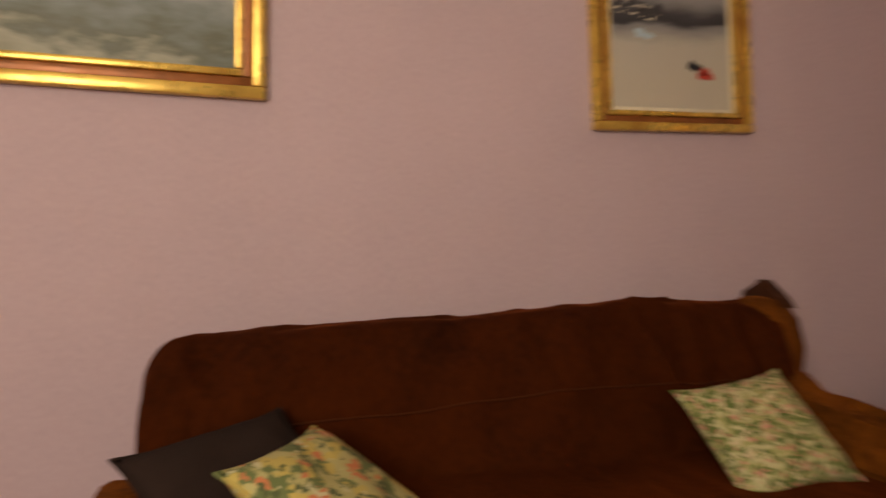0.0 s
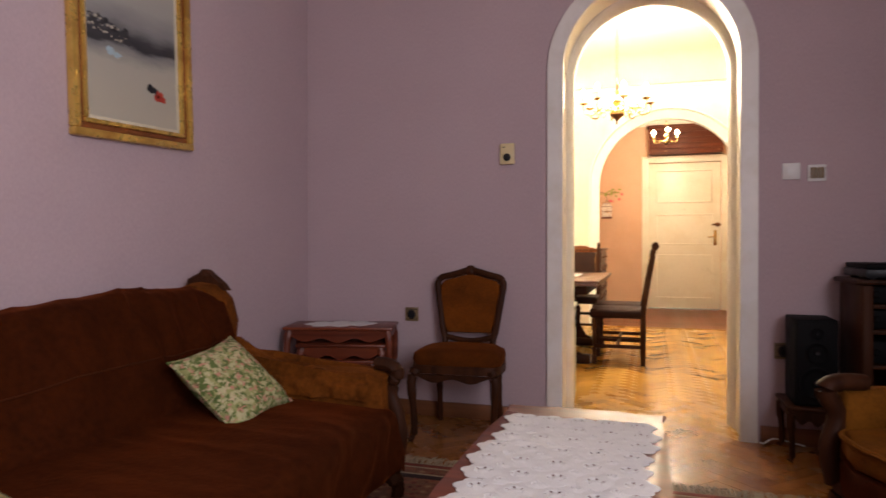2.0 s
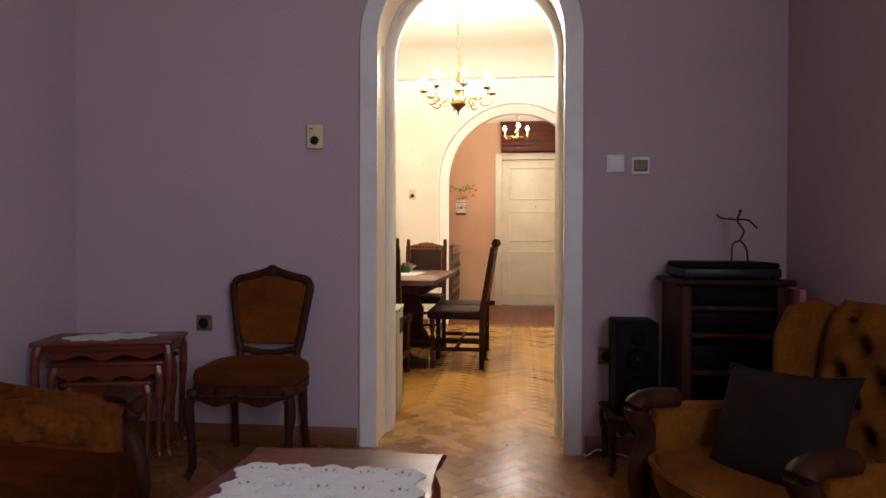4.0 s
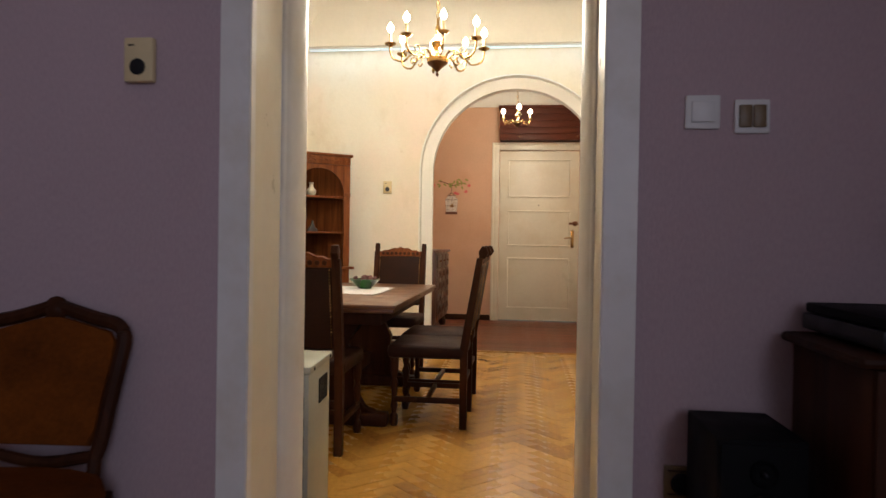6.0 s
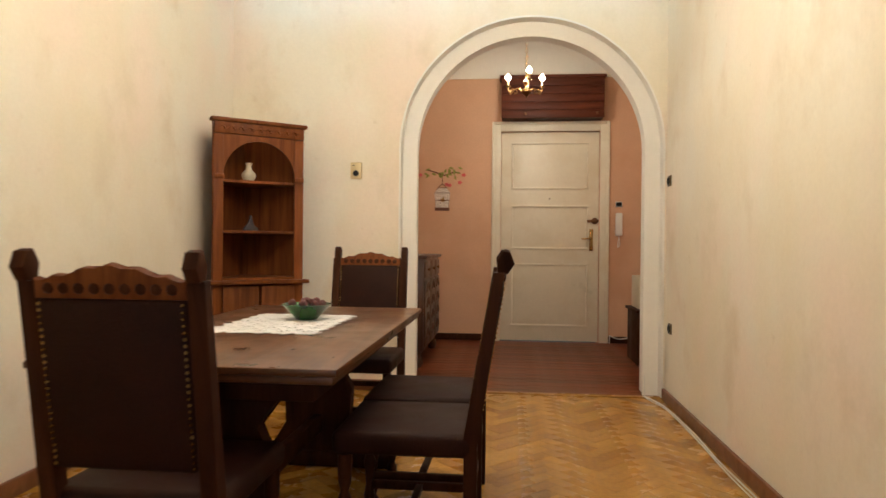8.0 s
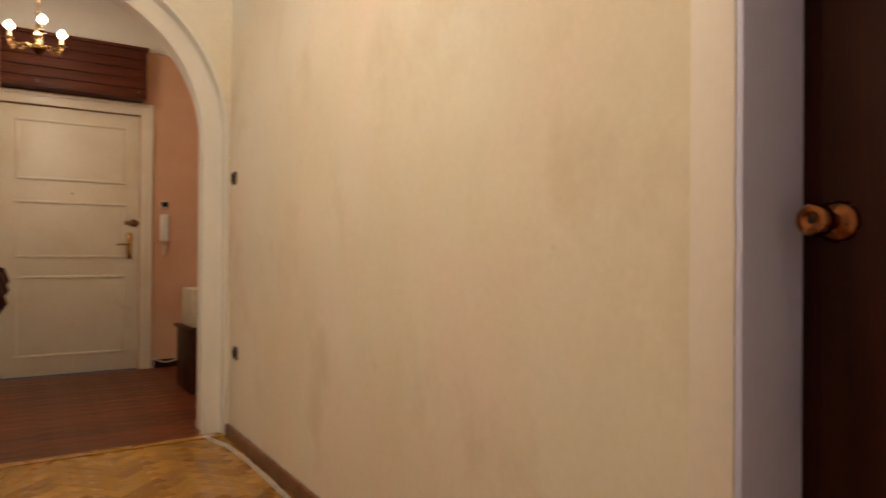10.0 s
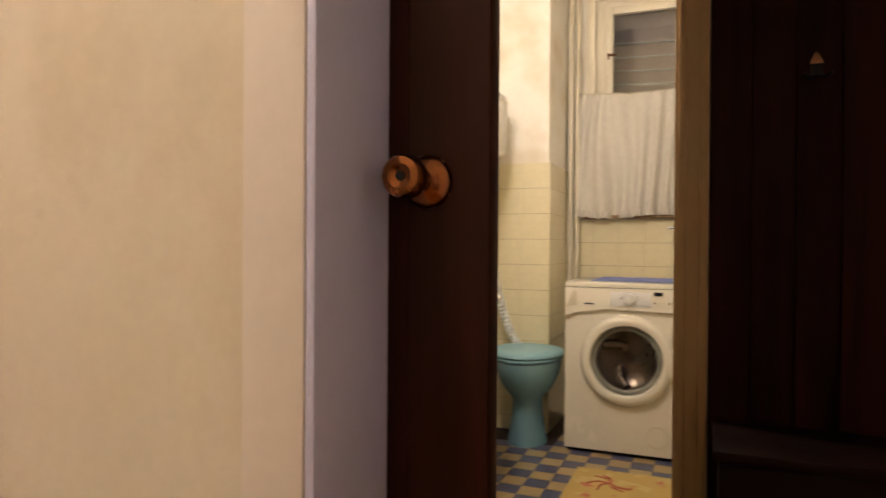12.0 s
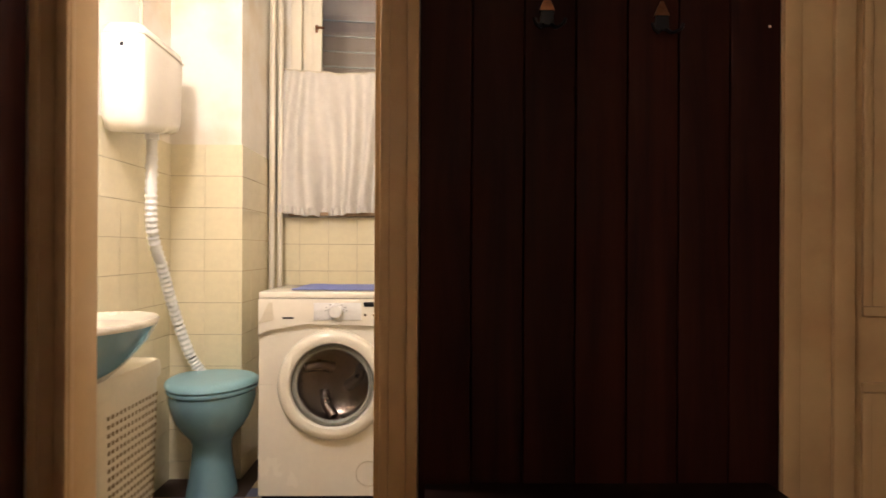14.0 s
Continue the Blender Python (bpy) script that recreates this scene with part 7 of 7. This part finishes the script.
M["hamper"] = plain("cream_plastic", (0.66, 0.60, 0.45), 0.4, 0, 0.06, 8, 60, 0.05)
bm = B(); loft(bm, [hamper_ring(0.82, 0.0), hamper_ring(0.83, 0.02), hamper_ring(0.97, 0.55), hamper_ring(0.99, 0.56)]); part("tub", bm, "hamper", hp)
bm = B(); loft(bm, [hamper_ring(1.06, 0.555), hamper_ring(1.10, 0.562), hamper_ring(1.10, 0.585), hamper_ring(1.06, 0.606), hamper_ring(0.98, 0.618), hamper_ring(0.6, 0.624)]); part("lid", bm, "hamper", hp)
M["hamper_gap"] = plain("shaded_lattice_gap", (0.22, 0.16, 0.08), 0.8)
bm = B()
for j in range(17):
    z = 0.06 + 0.027 * j
    wz = 0.235 * (0.83 + 0.14 * z / 0.55)
    for i in range(14):
        x = -wz + 0.05 + i * (2 * wz - 0.10) / 13
        yy = -0.088 * (0.6 + 0.4 * (0.83 + 0.14 * z / 0.55)) - 0.0005
        box(bm, x - 0.006, yy - 0.0008, z, x + 0.006, yy + 0.002, z + 0.012)
ob = part("lattice_slots", bm, "hamper_gap", hp); ob["kind"] = "stuff"

bs = thing("wash_basin", "pale blue and white oval wash basin on the wall", "basin", pose(2.93, BY1 - 0.009, 0.80))


def basin_ring(k, z):
    return [Vector((0.29 * k * math.cos(a), -0.16 + 0.16 * (1 if math.sin(a) > 0 else (0.55 + 0.45 * k)) * math.sin(a) * (1.0 if math.sin(a) > 0 else 1.1) * (k if math.sin(a) < 0 else 1), z)) for a in [2 * math.pi * i / 40 for i in range(40)]]


bm = B(); loft(bm, [basin_ring(0.35, -0.17), basin_ring(0.6, -0.13), basin_ring(0.88, -0.06), basin_ring(0.98, -0.012)]); part("underside", bm, "blue_ceramic", bs, "pale blue glazed underside", 60)
bm = B(); loft(bm, [basin_ring(0.985, -0.0115), basin_ring(1.0, 0.0), basin_ring(0.98, 0.008), basin_ring(0.90, 0.004), basin_ring(0.6, -0.02)]); part("rim", bm, "enamel", bs, "white glazed rim", 60)
bm = B(); tube(bm, curve([(-0.02, -0.03, 0.008), (-0.02, -0.035, 0.07), (-0.02, -0.08, 0.085), (-0.02, -0.12, 0.06)], 6), 0.011, 10); part("tap", bm, "chrome", bs)
bm = B(); lathe(bm, [(0.035, 0), (0.035, 0.03), (0.02, 0.045), (0, 0.046)], 18, pose(3.05, BY1 - 0.008, 1.50, 90, 0, 0))
solid("wall_bracket", bm, "chrome", "round chrome fitting on the tiled wall", "fitting")

w2 = tagged(new("window_2"), "small cream painted bathroom window with dark panes", "window", kind="structure")
for a in ((BX1 - 0.03, WY1 - 0.0, WZ0, BX1 - 0.001, WY1 + 0.055, WZ1 + 0.06), (BX1 - 0.03, WY0, WZ1, BX1 - 0.001, WY1 - 0.001, WZ1 + 0.06)):
    part("casing_board", boxes(a, bevel=0.005), "cream_paint", w2)
for a in ((BX1 + 0.02, WY1 - 0.05, WZ0, BX1 + 0.07, WY1, WZ1), (BX1 + 0.02, WY0, WZ0, BX1 + 0.07, WY0 + 0.05, WZ1), (BX1 + 0.02, WY0 + 0.05, WZ1 - 0.05, BX1 + 0.07, WY1 - 0.05, WZ1), (BX1 + 0.02, WY0 + 0.05, WZ0, BX1 + 0.07, WY1 - 0.05, WZ0 + 0.05)):
    part("window_frame", boxes(a, bevel=0.004), "cream_paint", w2)
for a in ((BX1 + 0.0, WY1 - 0.10, WZ0 + 0.05, BX1 + 0.035, WY1 - 0.052, WZ1 - 0.05), (BX1 + 0.0, WY1 - 0.102 - 0.0, WZ1 - 0.10, BX1 + 0.035, WY0 + 0.052, WZ1 - 0.052)):
    part("sash", boxes((a[0], min(a[1], a[4]), a[2], a[3], max(a[1], a[4]), a[5]), bevel=0.003), "cream_paint", w2)
pane = part("pane", boxes((BX1 + 0.04, WY0 + 0.05, WZ0 + 0.05, BX1 + 0.045, WY1 - 0.05, WZ1 - 0.05)), "glass", w2)
pane.visible_shadow = False
bm = B(); tube(bm, [(BX1 - 0.004, WY1 - 0.075, 2.17), (BX1 - 0.03, WY1 - 0.075, 2.17), (BX1 - 0.035, WY1 - 0.12, 2.165)], 0.007, 8); box(bm, BX1 - 0.008, WY1 - 0.082, 2.15, BX1 - 0.001, WY1 - 0.068, 2.19, bevel=0.002); part("latch", bm, "bronze", w2)
M["sill"] = plain("rough_brown_sill", (0.30, 0.20, 0.11), 0.85, 0, 0.3, 25, 90, 0.6)
part("window_sill", boxes((BX1 - 0.055, WY0 - 0.02, 1.185, BX1 - 0.001, WY1 + 0.06, 1.205), bevel=0.006), "sill", w2)
bm = B()
for i in range(5):
    z = 2.05 + 0.09 * i
    tube(bm, curve([(4.9, -0.6, z), (4.9, 1.0, z - 0.07), (4.9, 3.0, z + 0.03)], 5), 0.006, 5)
solid("washing_line", bm, "heater_grey", "slack washing lines strung across the light shaft", "washing line")

ct2 = thing("cafe_curtain", "gathered sheer white half curtain across the window", "curtain")
CTX = BX1 - 0.085
bm = B()


def curtain_at(u, v):
    flare = 0.085 * v
    y = 1.675 + flare * 0.6 - (0.87 + flare) * u
    z = 1.932 - 0.02 * math.sin(math.pi * min(1, u * 1.3)) - v * 0.695 - 0.012 * math.sin(u * 9) * v - 0.010 * noise.noise(Vector((u * 26, 0, 5))) * v * v
    deep = (0.012 + 0.016 * v) * math.sin(u * 62 + 2.4 * math.sin(v * 2 + u * 9)) + 0.016 * math.sin(u * 23 + 1.5 * v) * (0.4 + v)
    return Vector((CTX + deep, y, z))


grid(bm, 150, 26, curtain_at)
part("cloth", bm, "curtain", ct2, smooth=180)
bm = B(); grid(bm, 150, 3, lambda u, v: curtain_at(u, 1.0) + Vector((-0.004 + 0.012 * math.sin(u * 160), 0, 0.012 - 0.04 * v))); part("frill", bm, "curtain", ct2, smooth=180)
bm = B(); tube(bm, [curtain_at(u / 30, 0.0) * 1.0 + Vector((0, 0, 0.004)) for u in range(31)], 0.004, 6); part("cord", bm, "liner", ct2)
bm = B(); tube(bm, [(CTX, 1.675, 1.935), (BX1 - 0.002, 1.69, 1.937)], 0.004, 6); tube(bm, [(CTX, 0.80, 1.935), (BX1 - 0.002, 0.79, 1.937)], 0.004, 6); part("hook", bm, "bronze", ct2)
for y, r_ in ((1.735, 0.016), (1.695, 0.013)):
    bm = B(); tube(bm, [(4.42, y, 0.0), (4.42, y, 2.99)], r_, 10)
    solid("riser_pipe", bm, "cream_paint", "cream painted vertical pipe beside the window", "pipe", "riser pipes")
bm = B(); lathe(bm, [(0.016, 0), (0.016, 0.02), (0.008, 0.025), (0.008, 0.05), (0.013, 0.055), (0.013, 0.075), (0, 0.076)], 12, pose(BX1 - 0.007, 1.115, 1.13, 0, -90, 0)); tube(bm, [(BX1 - 0.07, 1.115, 1.13), (BX1 - 0.07, 1.17, 1.125)], 0.008, 8)
solid("wall_tap", bm, "chrome", "small chrome tap on the tiles above the machine", "tap")
M["mat"] = speckled("yellow_bath_mat_pile", (0.52, 0.36, 0.11), [((0.50, 0.16, 0.09), 0.62), ((0.58, 0.44, 0.17), 0.55)], 11)
mat = thing("bath_mat", "yellow bath mat with red coral sprigs", "mat")
part("mat_face", boxes((2.62, 0.72, 0.0005, 3.44, 1.50, 0.014), bevel=0.005), "mat", mat)
M["coral"] = plain("coral_red_pile", (0.50, 0.15, 0.09), 0.95)
rnd = random.Random(3)
for cx, cy in ((3.27, 1.33), (3.05, 1.05), (2.85, 1.35)):
    bm = B()
    for i in range(7):
        a = rnd.uniform(0, 6.28)
        tube(bm, curve([(cx, cy, 0.014), (cx + 0.05 * math.cos(a), cy + 0.05 * math.sin(a), 0.0155), (cx + 0.10 * math.cos(a + 0.4), cy + 0.10 * math.sin(a + 0.4), 0.014)], 4), 0.004, 5)
    part("sprig", bm, "coral", mat, "coral-red sprig")

# ---- floor and wall pieces ----
def herringbone(parent, area, near, L=0.35, w=0.07, gap=0.0006):
    """Oak blocks laid in herringbone; those in the stretch 'near' are single parts."""
    h, s = 0.012, math.sqrt(0.5)
    bm = B(); box(bm, gap, gap, -h, L - gap, w - gap, 0)
    me = mesh_of("parquet_block", bm, "oak", 0)
    x0, y0, x1, y1 = area
    rest, redder, count = B(), B(), 0
    for a in range(-140, 141):
        for b in range(-14, 15):
            ox, oy = a * w + b * L, a * w - b * L
            for turn, (px, py) in ((0, (ox, oy)), (90, (ox + L + w, oy + w - L))):
                cx, cy = (px + L / 2, py + w / 2) if not turn else (px - w / 2, py + L / 2)
                wx, wy = s * (cx - cy), s * (cx + cy)
                if not (x0 - 0.1 < wx < x1 + 0.1 and y0 - 0.1 < wy < y1 + 0.2):
                    continue
                m = pose(0, 0, 0, 0, 0, 45) @ pose(px, py, random.uniform(-0.0006, 0.0), 0, 0, turn)
                if count < 300 and near[0] < wx < near[2] and near[1] < wy < near[3]:
                    ob = new("parquet_block", me)
                    ob.parent, ob.matrix_local = parent, m
                    count += 1
                else:
                    # Living room blocks go to the copy with shade in its colour.
                    to = rest if wy > 0.05 else redder
                    vs = [to.verts.new(m @ v.co) for v in me.vertices]
                    for p in me.polygons:
                        to.faces.new([vs[i] for i in p.vertices])
    bmesh.ops.bisect_plane(rest, geom=rest.verts[:] + rest.edges[:] + rest.faces[:], plane_co=(0, y1, 0), plane_no=(0, 1, 0), clear_outer=True)
    ob = part("parquet_rest", rest, "oak", parent, smooth=0)
    ob["kind"] = "stuff"
    ob = part("parquet_living", redder, "oak_shaded", parent, smooth=0)
    ob["kind"] = "stuff"


def find(name):
    return bpy.data.objects[name]


herringbone(find("floor_parquet"), (XL, YR, XR, 4.54), (-0.65, 0.75, 1.05, 4.4))

# hall boards
bm = B(); box(bm, HL, 0.001, -0.03, HR, 0.117, 0, bevel=0)
me = mesh_of("floorboard", bm, "hall_board", 0)
for i in range(21):
    ob = new("floorboard", me)
    ob.parent, ob.location = find("floor_hall"), (0, 4.58 + 0.118 * i, random.uniform(-0.001, 0))

# bathroom floor tiles
T = 0.1
bm = B(); box(bm, 0.001, 0.001, -0.02, T - 0.001, T - 0.001, 0)
tan = mesh_of("floor_tile", bm, "tile_tan", 0)
blue = tan.copy(); blue.materials[0] = M["tile_blue"]
for i in range(21):
    for j in range(15):
        if i > 12 and j < 4:
            continue
        ob = new("floor_tile", (tan, blue)[(i + j) % 2])
        ob.parent, ob.location = find("floor_bath"), (VX + 0.1 + i * T, BY1 - (j + 1) * T, random.uniform(-0.0008, 0))

# bathroom wall tiles
TW, TH, TZ = 0.15, 0.14, 1.475
bm = B(); box(bm, 0.0006, -0.006, 0.0011, TW - 0.0006, 0.0, TH - 0.0011)
wt = mesh_of("wall_tile", bm, "tile_yellow", 0)


def tile_wall(parent, origin, turn, length, top):
    cols, rows = math.ceil(length / TW - 0.01), math.ceil(top / TH)
    for i in range(cols):
        for j in range(rows):
            ob = new("wall_tile", wt)
            k = min(1.0, (length - i * TW) / TW)
            ob.parent = find(parent)
            ob.matrix_local = pose(*origin, 0, 0, turn) @ pose(i * TW, random.uniform(-0.0006, 0), top - (j + 1) * TH) @ Matrix.Diagonal((k, 1, 1, 1))


M["grout"] = plain("brown_stained_grout", (0.34, 0.25, 0.13), 0.9, 0, 0.3, 8, 60, 0.2)
for host, a in (("wall_bath_north", (VX + 0.1, BY1 - 0.0034, 0.0, PX - 0.001, BY1 - 0.0004, TZ - 0.002)), ("wall_bath_pier", (PX - 0.0034, 1.765, 0.0, PX - 0.0004, BY1 - 0.0036, TZ - 0.002)),
                ("wall_bath_pier", (PX, 1.7616, 0.0, BX1 - 0.004, 1.7646, TZ - 0.002)), ("wall_bath_east", (BX1 - 0.0034, 0.757, 0.0, BX1 - 0.0004, 1.757, 1.178))):
    part("grout_bed", boxes(a), "grout", find(host), "brown-stained tile grout")
tile_wall("wall_bath_north", (VX + 0.1, BY1 - 0.001, 0), 0, PX - VX - 0.1, TZ)
tile_wall("wall_bath_pier", (PX - 0.001, BY1 - 0.007, 0), -90, BY1 - 1.765, TZ)
tile_wall("wall_bath_pier", (PX - 0.006, 1.764, 0), 0, BX1 - PX, TZ)
tile_wall("wall_bath_east", (BX1 - 0.001, 1.757, 0), -90, 1.0, 1.18)
